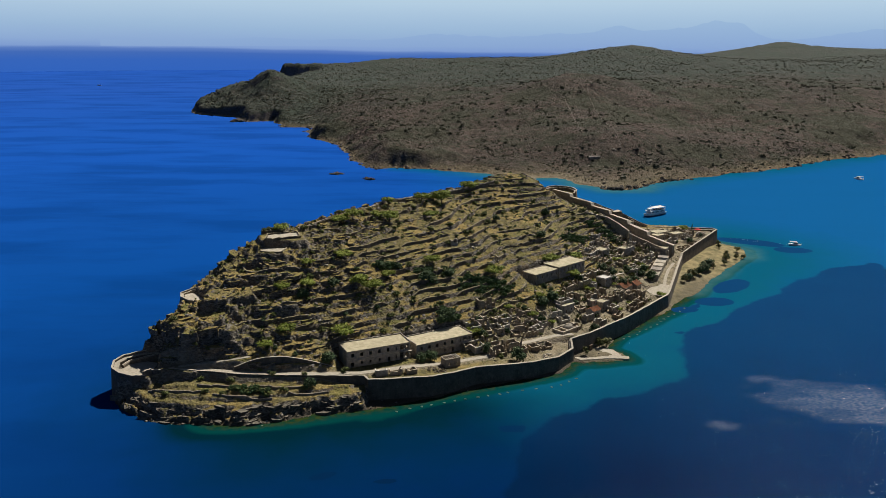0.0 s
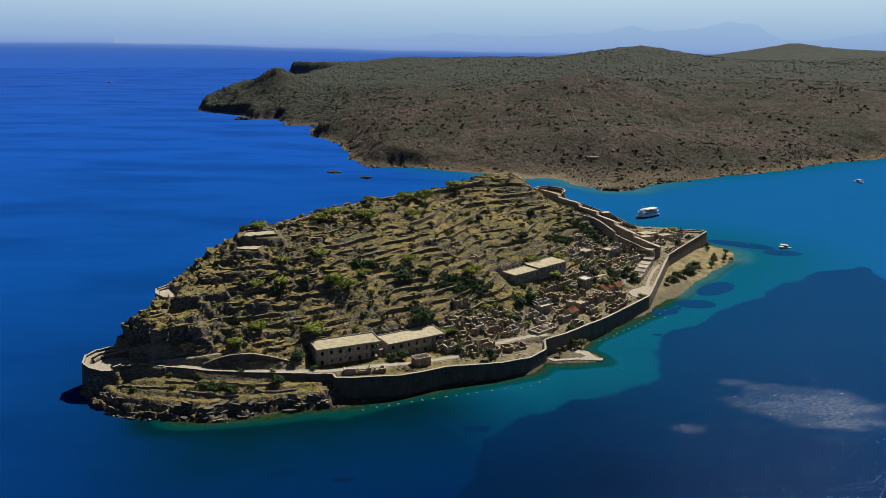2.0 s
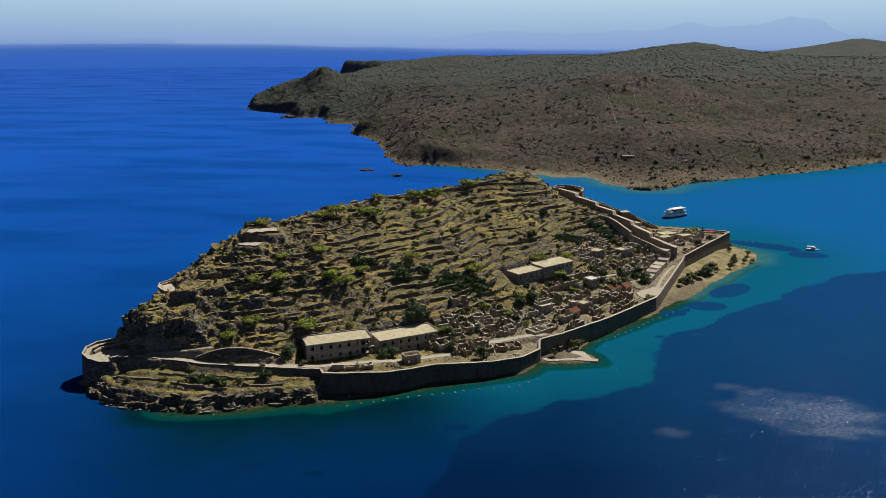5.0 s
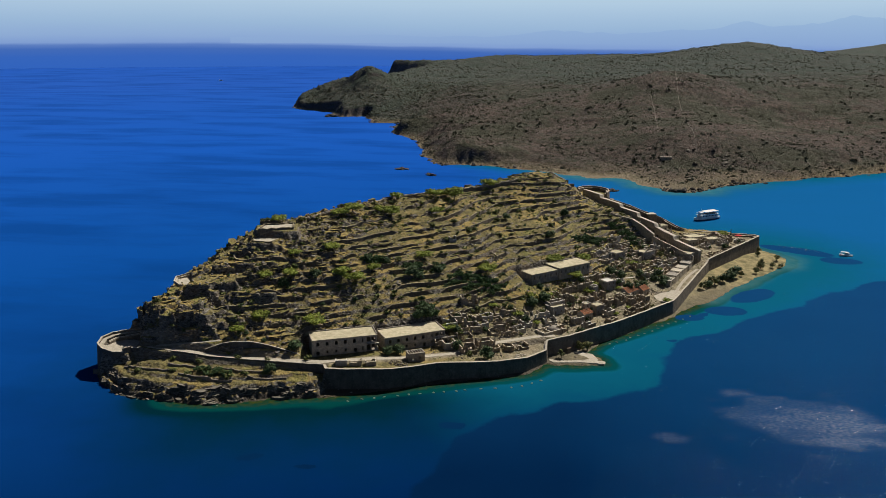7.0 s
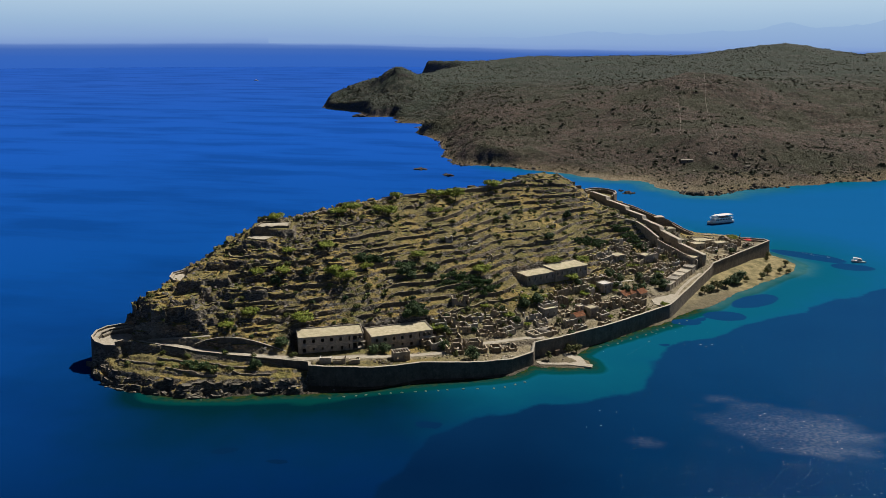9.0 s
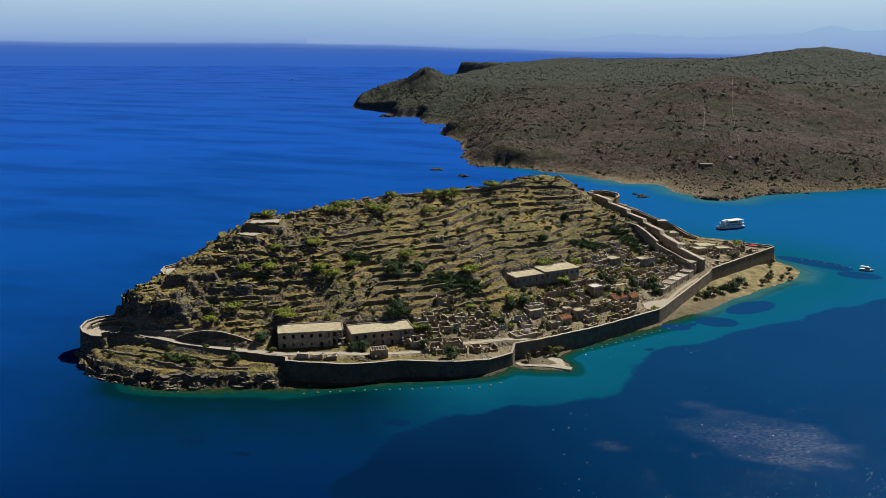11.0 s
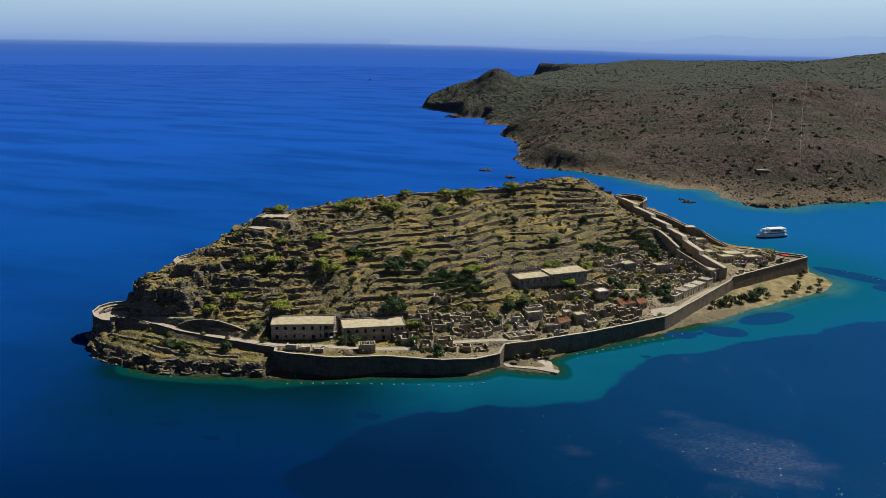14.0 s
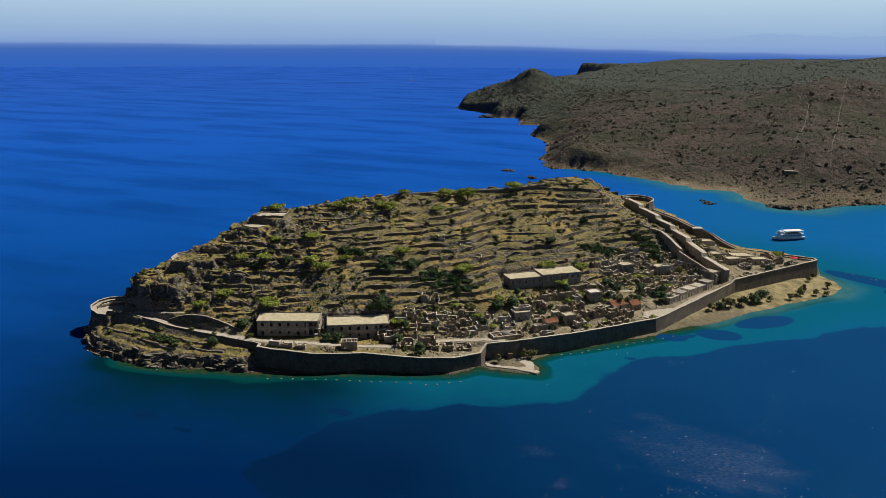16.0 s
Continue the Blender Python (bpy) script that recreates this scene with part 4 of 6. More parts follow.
slab("town_square", "pale trodden square behind the kink of the curtain wall", "paving", [(133, 436), (139.5, 432.5), (142.5, 438), (150, 454), (145, 457), (138, 452), (132, 444)], 3.5, 5.75, PATH)
slab("jetty", "low pale concrete jetty reaching into the sea", "jetty", [(84, 353.6), (99, 352.4), (99.6, 355.4), (85, 359)], -1.5, 0.75, PATH)
slab("quay_apron", "pale paved landing below the gate", "quay", [(73.4, 354), (75.4, 351.4), (89.4, 353.4), (96.6, 357), (94, 364), (88, 368), (84.6, 366.4), (78.5, 361.8), (73.6, 358.2)], -1, 0.7, PATH)


# low drystone walls on the bank below the western path
for run in ([(-112, 307), (-104, 304.6), (-96, 303.6), (-88, 303.4)], [(-92, 307.6), (-80, 306.2), (-68, 305.6), (-58, 306.4), (-48, 307.6)], [(-84, 300.4), (-76, 299), (-68, 298.8), (-60, 299.6)], [(-54, 302.6), (-46, 303.6), (-38, 305.4)]):
    p, nrm = stations([(x, y, 0) for x, y in run], 1.4)
    zs = ground(p[:, 0], p[:, 1])
    rows = []
    for (x, y, _z), (nx, ny), z in zip(p, nrm, zs):
        j = random.uniform(-0.2, 0.2)
        rows.append([(x + nx * (o + j * 0.3), y + ny * (o + j * 0.3), z + h + (j if h > 0 else 0)) for o, h in ((0.5, -1.5), (0.35, 0.75), (-0.35, 0.75), (-0.4, -1.5))])
    tagged(extrude("terrace_wall", rows, RUBBLE, None), "low drystone wall on the grassy bank by the sea", "wall", "bank walls")

# ---- buildings ----
def panel(bm, length, height, t, openings, m, tops=None):
    """A wall along x from 0, outer face at y 0, with openings (x0, x1, z0, z1) right through; tops: its height at even steps."""
    cuts = sorted({0.0, length, *[o[0] for o in openings], *[o[1] for o in openings]})
    if tops:
        cuts = sorted({*cuts, *[length * i / (len(tops) - 1) for i in range(len(tops))]})
    for a, b in zip(cuts, cuts[1:]):
        if b - a < 0.02:
            continue
        mid = (a + b) / 2
        ha = hb = height
        if tops:
            ha, hb = (float(np.interp(q, [length * i / (len(tops) - 1) for i in range(len(tops))], tops)) for q in (a, b))
        h = min(ha, hb)
        spans, z = [], -1.0
        for o in sorted([o for o in openings if o[0] <= mid <= o[1] and o[3] < h - 0.15], key=lambda o: o[2]):
            if o[2] > z:
                spans.append((z, o[2]))
            z = o[3]
        for z0, z1 in spans:
            if z1 - z0 > 0.02:
                box(bm, a, b, 0, t, z0, z1, m)
        v = box(bm, a, b, 0, t, z, h, None)
        for w in v[4:]:
            w.co.z = ha if abs(w.co.x - a) < 1e-4 else hb
        if m is not None:
            bmesh.ops.transform(bm, matrix=m, verts=v)


def four_walls(hold, w, d, h, t, opens, material, tops=None, name="wall"):
    """Front, right, back and left wall round a w by d plan with its front-left corner at the origin."""
    sides = [(pose(0, 0, 0), w), (pose(w, t, 0, 0, 0, 90), d - 2 * t), (pose(w, d, 0, 0, 0, 180), w), (pose(0, d - t, 0, 0, 0, -90), d - 2 * t)]
    for i, (m, length) in enumerate(sides):
        bm = bmesh.new()
        panel(bm, length, h, t, opens.get(i, []), m, tops[i] if tops else None)
        bmesh.ops.remove_doubles(bm, verts=bm.verts[:], dist=0.002)
        part(name, bm, material, hold)


def frames(hold, openings, material, t=0.12):
    for x0, x1, z0, z1 in openings:
        bm = bmesh.new()
        for a, b, c, e in ((x0 - 0.18, x0, z0, z1), (x1, x1 + 0.18, z0, z1), (x0 - 0.18, x1 + 0.18, z1, z1 + 0.2), (x0 - 0.25, x1 + 0.25, z0 - 0.16, z0)):
            box(bm, a, b, -t, 0.05, c, e)
        part("window_frame", bm, material, hold)


def barracks(x, y, z, turn, w, d, h, label, seed):
    """Two storeys, flat roof with a low rim, open loggia at one end."""
    rnd = random.Random(seed)
    hold = thing("barracks", label, "building", x, y, z, turn, "twin barracks")
    lo = w - 5.2
    ups = [(2.0 + i * 4.1, 3.4 + i * 4.1, h - 2.7, h - 1.0) for i in range(5)]
    downs = [(1.9, 3.3, 0.0, 2.2), (6.4, 7.3, 1.0, 2.2), (10.4, 11.3, 1.0, 2.2), (14.6, 15.6, 1.0, 2.3), (19.0, 20.2, 0.0, 2.2)]
    slot = [(lo - 1.6, lo - 1.0, h - 2.8, h - 0.9), (lo - 1.6, lo - 1.0, 0.8, 2.6)]
    loggia = [(lo + 0.4, w - 0.6, 0.3, h / 2 - 0.35), (lo + 0.4, w - 0.6, h / 2 + 0.9, h - 0.7)]
    side = [(1.0, 3.4, 0.3, h / 2 - 0.4), (1.0, 3.4, h / 2 + 0.9, h - 0.7), (5.6, 6.5, h - 2.6, h - 1.2)]
    back = [(3 + 4.6 * i, 4 + 4.6 * i, h - 2.6, h - 1.3) for i in range(6)]
    four_walls(hold, w, d, h, 0.6, {0: ups + downs + slot + loggia, 1: side, 2: back, 3: [(4.5, 5.5, h - 2.6, h - 1.2)]}, RENDER)
    frames(hold, ups, CREST)
    for zf in (h / 2, 0.05):
        bm = bmesh.new()
        box(bm, 0.62, w - 0.62, 0.62, d - 0.62, zf - 0.15, zf + 0.1)
        part("floor_slab", bm, RENDER, hold)
    bm = bmesh.new()
    box(bm, lo - 0.3, lo + 0.1, 0.62, d - 0.62, 0.2, h - 0.1)
    part("partition", bm, RENDER, hold)
    for z0 in (0.3, h / 2 + 0.1):
        bm = bmesh.new()
        box(bm, lo + 2.3, lo + 2.7, 0.1, 0.5, z0, z0 + h / 2 - 0.6)
        part("loggia_post", bm, RENDER, hold)
    bm = bmesh.new()
    box(bm, lo + 0.3, w + 0.9, -0.9, 0.0, h / 2 - 0.1, h / 2 + 0.1)
    part("balcony_slab", bm, CREST, hold)
    bm = bmesh.new()
    box(bm, -0.25, w + 0.25, -0.25, d + 0.25, h, h + 0.28)
    bmesh.ops.bevel(bm, geom=bm.edges[:], offset=0.05, segments=1, affect="EDGES")
    roof = part("roof", bm, ROOF, hold, "flat pale concrete roof")
    for a, b, c, e in ((-0.25, w + 0.25, d - 0.15, d + 0.25), (-0.25, 0.1, 0.15, d - 0.15), (w - 0.1, w + 0.25, 0.15, d - 0.15)):
        bm = bmesh.new()
        box(bm, a, b, c, e, h + 0.284, h + 0.75)
        part("roof_rim", bm, RENDER, hold)
    bm = bmesh.new()
    box(bm, -0.02, w + 0.02, -0.14, 0.02, h / 2 - 0.12, h / 2 + 0.06)
    part("string_course", bm, CREST, hold)
    for i in range(3):
        bm = bmesh.new()
        box(bm, w + 0.02, w + 0.5, 0.5 + 0.9 * i, 1.3 + 0.9 * i, -0.6, 1.6 - 0.5 * i)
        part("stair_block", bm, CREST, hold)
    return hold


barracks(-32, 324, 8.7, 23.5, 29.5, 11, 7.4, "long two-storey barracks with a pale flat roof and empty windows", 1)
barracks(-2, 338.6, 6.4, 30, 30, 11.5, 6.9, "long two-storey barracks beside the trees, flat roof, open loggia", 2)


def hospital():
    hold = thing("hospital_block", "long ochre block with a stepped pale flat roof on the slope", "building", 63.5, 421.5, 16.2, 41)
    for x0, w, y0, d, h, n in ((0, 19, 0, 9.5, 5.6, 5), (19, 23, -0.8, 11.5, 6.5, 7)):
        wing = new("wing")
        wing.parent = hold
        wing.matrix_basis = pose(x0, y0, 0)
        wins = [(1.5 + i * (w - 3) / (n - 1) - 0.45, 1.5 + i * (w - 3) / (n - 1) + 0.45, h - 2.9, h - 1.2) for i in range(n)]
        four_walls(wing, w, d, h, 0.6, {0: wins, 1: [(2, 3, h - 2.9, h - 1.2), (6, 7, h - 2.9, h - 1.2)], 2: wins, 3: [(3, 4, h - 2.9, h - 1.2)]}, RENDER)
        bm = bmesh.new()
        box(bm, -0.2, w + 0.2, -0.2, d + 0.2, h, h + 0.3)
        part("roof", bm, ROOF, wing, "flat pale concrete roof")
        bm = bmesh.new()
        box(bm, -0.2, w + 0.2, d - 0.2, d + 0.2, h + 0.304, h + 0.7)
        part("roof_rim", bm, RENDER, wing)
        bm = bmesh.new()
        box(bm, 0.6, w - 0.6, 0.62, d - 0.62, 0, 0.15)
        part("floor_slab", bm, RENDER, wing)


hospital()


def ruin(x, y, turn, w, d, h, seed, material=RUIN, label="roofless ruined stone house with broken walls", inner=True, lift=0.0):
    """Roofless masonry shell with broken wall heads, doors and windows."""
    rnd = random.Random(seed)
    h *= 1.15
    c, s = math.cos(radians(turn)), math.sin(radians(turn))
    z = min(at(x + (a * c - b * s), y + (a * s + b * c)) for a, b in ((0, 0), (w, 0), (0, d), (w, d), (w / 2, d / 2))) + lift
    hold = thing("ruined_house", label, "ruin", x, y, z, turn, "ruined houses")
    tops, opens = [], {}
    for i, length in enumerate((w, d, w, d)):
        n = max(4, int(length / 0.8))
        v, row = h * rnd.uniform(0.78, 1.0), []
        for j in range(n):
            if rnd.random() < 0.3:
                v = h * rnd.choice((0.3, 0.5, 0.7, 0.9, 1.0, 1.05))
            row.append(v + rnd.uniform(-0.07, 0.07))
        tops.append(row)
        o, px = [], 0.9
        while px + 1.2 < length - 0.8:
            if rnd.random() < 0.6:
                low = 0.0 if rnd.random() < 0.35 else 0.9
                o.append((px, px + 0.95, low, 2.05))
            px += rnd.uniform(1.9, 3.2)
        opens[i] = o
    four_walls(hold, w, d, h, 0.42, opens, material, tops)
    if inner and w > 6:
        bm = bmesh.new()
        k = w * rnd.uniform(0.35, 0.65)
        panel(bm, d - 1.14, h * 0.7, 0.4, [(d * 0.4, d * 0.4 + 1, 0, 2)], pose(k, 0.57, 0, 0, 0, 90), [h * rnd.uniform(0.3, 0.8) for _ in range(5)])
        part("inner_wall", bm, material, hold)
    bm = bmesh.new()
    for _ in range(9):
        a, b, r = rnd.uniform(0.9, w - 0.9), rnd.uniform(0.9, d - 0.9), rnd.uniform(0.2, 0.55)
        box(bm, -r, r, -r * 0.7, r * 0.7, -0.4, r * 0.9, pose(a, b, rnd.uniform(0, 0.3), rnd.uniform(-20, 20), rnd.uniform(-20, 20), rnd.uniform(0, 90)))
    tagged(part("rubble", bm, RUBBLE, hold, "fallen stones"), kind="stuff")
    return hold


# x, y, turn, width, depth, height
LOWER = [(24, 360, 30, 6, 5, 4.0), (32, 365, 34, 7, 6, 4.2), (39, 366, 38, 6, 5, 3.4), (46, 370, 20, 8, 5, 3.6), (31, 354, 28, 7, 5, 3.6), (52, 377, 35, 6, 6, 3.4), (50, 367, 30, 9, 5, 3.2), (25, 346, 28, 6, 5, 3.4),
         (33, 343, 26, 8, 5, 3.8), (41, 351, 30, 8, 6, 4.0), (19, 355, 30, 5, 4, 3.0), (56, 383, 40, 9, 7, 2.4), (40, 374, 25, 6, 5, 3.0), (58, 358, 34, 7, 5, 2.6)]
MIDDLE = [(74, 398, 38, 9, 6, 4.4), (82, 407, 40, 6, 6, 5.0), (92, 430, 44, 8, 6, 4.0), (86, 392, 40, 7, 4, 3.4), (99, 420, 44, 7, 5, 4.6), (110, 421, 46, 8, 5, 3.6), (93, 414, 40, 6, 5, 4.4), (66, 388, 32, 9, 7, 2.6),
          (104, 408, 46, 6, 5, 3.2), (116, 430, 48, 6, 5, 4.0), (84, 424, 40, 10, 6, 3.6), (96, 440, 45, 10, 7, 3.8), (108, 450, 45, 8, 6, 3.6)]
UPPER = [(112, 489, 40, 8, 7, 5.0), (134, 497, 45, 8, 6, 4.8), (126, 478, 45, 8, 6, 3.6), (139, 488, 50, 6, 5, 3.4), (144, 481, 52, 7, 5, 3.0), (150, 500, 55, 6, 5, 3.2), (132, 468, 40, 7, 5, 3.6), (148, 511, 50, 6, 5, 3.6),
         (141, 512, 48, 5, 5, 3.4), (130, 512, 45, 7, 5, 3.6), (103, 473, 42, 8, 6, 4.0), (114, 464, 42, 7, 6, 3.2), (124, 492, 44, 6, 5, 3.8), (133, 481, 35, 6, 6, 3.0), (139, 474, 60, 6, 4, 3.0), (146, 491, 45, 5, 5, 2.8)]
COURTS = [(180.3, 525.8, 54, 9, 6, 2.4), (188.6, 537.4, 54, 10, 5, 2.0), (197, 549, 54, 9, 6, 2.2), (205, 560.6, 54, 8, 5, 2.0), (178, 541, 54, 8, 5, 2.4)]
MORE = [(120, 470, 30, 6, 5, 3.0), (127, 486, 60, 6, 4, 3.2), (137, 503, 40, 6, 5, 3.4), (118, 497, 38, 6, 5, 3.6), (109, 480, 44, 5, 5, 3.8), (152, 552, 25, 8, 6, 3.6), (190, 552, 30, 7, 5, 3.0), (160, 545, 35, 6, 5, 3.2), (144, 556, 30, 7, 5, 3.4),
        (-19, 314.6, 12, 5, 3.6, 2.4), (-13, 315.4, 14, 5.4, 3.6, 2.6), (-6, 316.6, 16, 4.6, 3.6, 2.4), (29, 380, 16, 9, 5, 5.2), (17, 430, 20, 4, 3.5, 3.2), (30, 432, 25, 7, 5, 3.2), (38, 428, 20, 6, 5, 3.4)]
for i, row in enumerate(LOWER + MIDDLE + UPPER + MORE + COURTS):
    x, y, turn, w, d, h = row
    pale = i % 7 == 0
    ruin(x, y, turn, w, d, h, 100 + i, GREYRUIN if pale or i % 5 == 2 else RUIN, "roofless ruined house with wall heads coloured pale as sunlit tops" if pale else "roofless ruined stone house with broken walls")


# the rest of the ruined quarters, packed closely along the lanes
QUARTERS = [[(22, 343), (60, 355), (70, 380), (54, 388), (18, 362)], [(66, 384), (84, 375), (106, 396), (135, 431), (130, 442), (112, 462), (84, 432)], [(100, 468), (128, 460), (150, 486), (160, 506), (134, 522), (104, 492)], [(146, 548), (160, 540), (206, 566), (197, 579), (160, 576), (145, 566)]]
rnd = random.Random(77)
placed = [(r[0] + 3, r[1] + 3) for r in LOWER + MIDDLE + UPPER + MORE + COURTS]
taken = [(62, 350), (160, 560), (172, 553), (187, 559), (177, 565), (153, 569), (94, 400), (121, 443), (129, 447), (108, 438), (101, 411), (79, 399), (117, 484), (134, 498), (94, 408)]
for qi, zone in enumerate(QUARTERS):
    zx, zy = [p[0] for p in zone], [p[1] for p in zone]
    made = 0
    for _ in range(900):
        x, y = rnd.uniform(min(zx), max(zx)), rnd.uniform(min(zy), max(zy))
        if not inside(np.array([x]), np.array([y]), zone)[0] or made >= (15, 26, 28, 12)[qi]:
            continue
        if along(np.array([x]), np.array([y]), WAY)[0][0] < 5.5 or along(np.array([x]), np.array([y]), STREET)[0][0] < 4.6 or along(np.array([x]), np.array([y]), LANE)[0][0] < 4.5:
            continue
        if any(math.hypot(x - a, y - b) < 4.3 for a, b in placed) or any(math.hypot(x - a, y - b) < 6.5 for a, b in taken):
            continue
        placed.append((x, y))
        w, d = rnd.uniform(4.2, 6.5), rnd.uniform(3.6, 5.2)
        turn = (30, 44, 48, 30)[qi] + rnd.uniform(-14, 14)
        ruin(x - w / 2, y - d / 2, turn, w, d, rnd.uniform(2.2, 3.8), 300 + qi * 50 + made, GREYRUIN if made % 5 == 0 else RUIN, "small roofless ruin of rubble walls in the abandoned town", False)
        made += 1


def tiles(hold, w, d, z, rise, name="roof"):
    """Two pitches of clay tile courses over a w by d plan, ridge along x."""
    for side in (0, 1):
        rows = []
        steps = 7
        slope = new("roof_pitch")
        slope.parent = hold
        for j in range(steps):
            bm = bmesh.new()
            a, b = j / steps, (j + 1) / steps + 0.03
            ya, yb = (-0.35 + a * (d / 2 + 0.35), -0.35 + b * (d / 2 + 0.35))
            za, zb = z - 0.2 + a * (rise + 0.2), z - 0.2 + b * (rise + 0.2)
            if side:
                ya, yb = d - ya, d - yb
            n = int((w + 0.6) / 0.45)
            for i in range(n):
                x0 = -0.3 + i * (w + 0.6) / n
                x1 = x0 + (w + 0.6) / n
                xm = (x0 + x1) / 2
                v = [bm.verts.new(c) for c in ((x0, ya, za + 0.06), (xm, ya, za + 0.2), (x1, ya, za + 0.06), (x1, yb, zb), (xm, yb, zb + 0.12), (x0, yb, zb))]
                bm.faces.new((v[0], v[1], v[4], v[5]))
                bm.faces.new((v[1], v[2], v[3], v[4]))
            part("tile_course", bm, TILE, slope)


def house(x, y, turn, w, d, h, roof, wall_mat, label, seed, group="restored houses", name="house", roof_mat=None):
    rnd = random.Random(seed)
    c, s = math.cos(radians(turn)), math.sin(radians(turn))
    z = min(at(x + (a * c - b * s), y + (a * s + b * c)) for a, b in ((0, 0), (w, 0), (0, d), (w, d)))
    hold = thing(name, label, "house", x, y, z, turn, group)
    n = max(2, int(w / 2.6))
    floors = 2 if h > 5 else 1
    opens = {i: [] for i in range(4)}
    for i, length in enumerate((w, d - 1, w, d - 1)):
        k = max(1, int(length / 2.8))
        for fl in range(floors):
            for j in range(k):
                px = length * (j + 0.5) / k
                door = fl == 0 and j == (seed + i) % k
                base = fl * h / floors
                opens[i].append((px - 0.45, px + 0.45, base + (0.0 if door else 0.95), base + 2.1))
    four_walls(hold, w, d, h, 0.5, opens, wall_mat)
    for x0, x1, z0, z1 in opens[0]:
        bm = bmesh.new()
        box(bm, x0, x1, 0.28, 0.36, z0, z1)
        part("door_leaf" if z0 < 0.1 else "shutter", bm, WOOD, hold)
    if roof == "flat":
        bm = bmesh.new()
        box(bm, -0.2, w + 0.2, -0.2, d + 0.2, h, h + 0.25)
        part("roof", bm, roof_mat or ROOF, hold, "flat roof slab")
        for a, b, c0, e in ((-0.2, w + 0.2, -0.2, 0.1), (-0.2, w + 0.2, d - 0.1, d + 0.2), (-0.2, 0.1, 0.1, d - 0.1), (w - 0.1, w + 0.2, 0.1, d - 0.1)):
            bm = bmesh.new()
            box(bm, a, b, c0, e, h + 0.254, h + 0.6)
            part("roof_rim", bm, wall_mat, hold)
    else:
        rise = d * 0.26
        for gx0 in (0, w - 0.5):
            bm = bmesh.new()
            v = [bm.verts.new(p) for p in ((gx0, 0, h), (gx0, d, h), (gx0, d / 2, h + rise), (gx0 + 0.5, 0, h), (gx0 + 0.5, d, h), (gx0 + 0.5, d / 2, h + rise))]
            for f in ((0, 2, 1), (3, 4, 5), (0, 3, 5, 2), (1, 2, 5, 4), (0, 1, 4, 3)):
                bm.faces.new([v[i] for i in f])
            part("gable", bm, wall_mat, hold)
        tiles(hold, w, d, h, rise)
        bm = bmesh.new()
        bmesh.ops.create_cone(bm, cap_ends=True, segments=8, radius1=0.16, radius2=0.16, depth=w + 0.6, matrix=pose(w / 2, d / 2, h + rise + 0.12, 0, 90, 0))
        part("ridge_cap", bm, TILE, hold)
    return hold


house(91, 397, 44, 6.5, 5, 4.2, "tile", CREST, "small pale house with a red clay tile roof", 1)
house(117, 436, 50, 12, 7, 4.0, "tile", CREST, "long pale house with a red clay tile roof beside the wall", 2)
house(126, 443, 50, 6, 6, 3.6, "tile", RENDER, "ochre house with a weathered clay tile roof", 3)
house(105, 434, 44, 7, 6, 5.2, "flat", RENDER, "two-storey house with a white flat roof", 4, roof_mat=WHITE)
house(98, 408, 44, 6, 5, 4.6, "flat", RENDER, "two-storey stone house with a flat roof", 5)
house(75, 395, 40, 8, 6, 4.0, "flat", GREYRUIN, "pale cubic house with a roof terrace", 6)
house(113, 480, 42, 8, 7, 5.4, "flat", RENDER, "square stone house with a flat roof in the upper quarter", 7)
house(131, 494, 44, 7, 6, 4.6, "flat", RENDER, "low square stone house with a flat roof", 8)
house(92, 406, 40, 3.4, 3, 5.2, "flat", GREYRUIN, "narrow grey-white chapel front", 9)
for i, (x, y, w, d, h) in enumerate(((143.5, 461, 9, 6, 3.4), (148, 471, 8, 6, 4.0), (152, 480, 8, 6, 4.0), (156, 489, 8, 6, 3.6), (160, 497, 7, 6, 4.4))):
    house(x, y, 66, w, d, h, "flat", CREST, "low shop with a pale flat roof along the wall", 20 + i, "row of shops", roof_mat=(PATH, RENDER, CREST, PATH, RENDER)[i])
house(162, 507, 60, 7, 8, 6.5, "flat", RENDER, "gate block with a flat roof below the stepped wall", 30)
for i, (x, y, turn, w, d, h) in enumerate(((156, 556, 30, 8, 7, 3.6), (168, 549, 32, 9, 6, 3.4), (183, 556, 32, 10, 6, 3.0), (171, 560, 30, 14, 9, 2.8), (150, 566, 25, 7, 6, 3.4))):
    house(x, y, turn, w, d, h, "flat", CREST, "low flat-roofed outbuilding on the northern platform", 40 + i, "platform buildings")


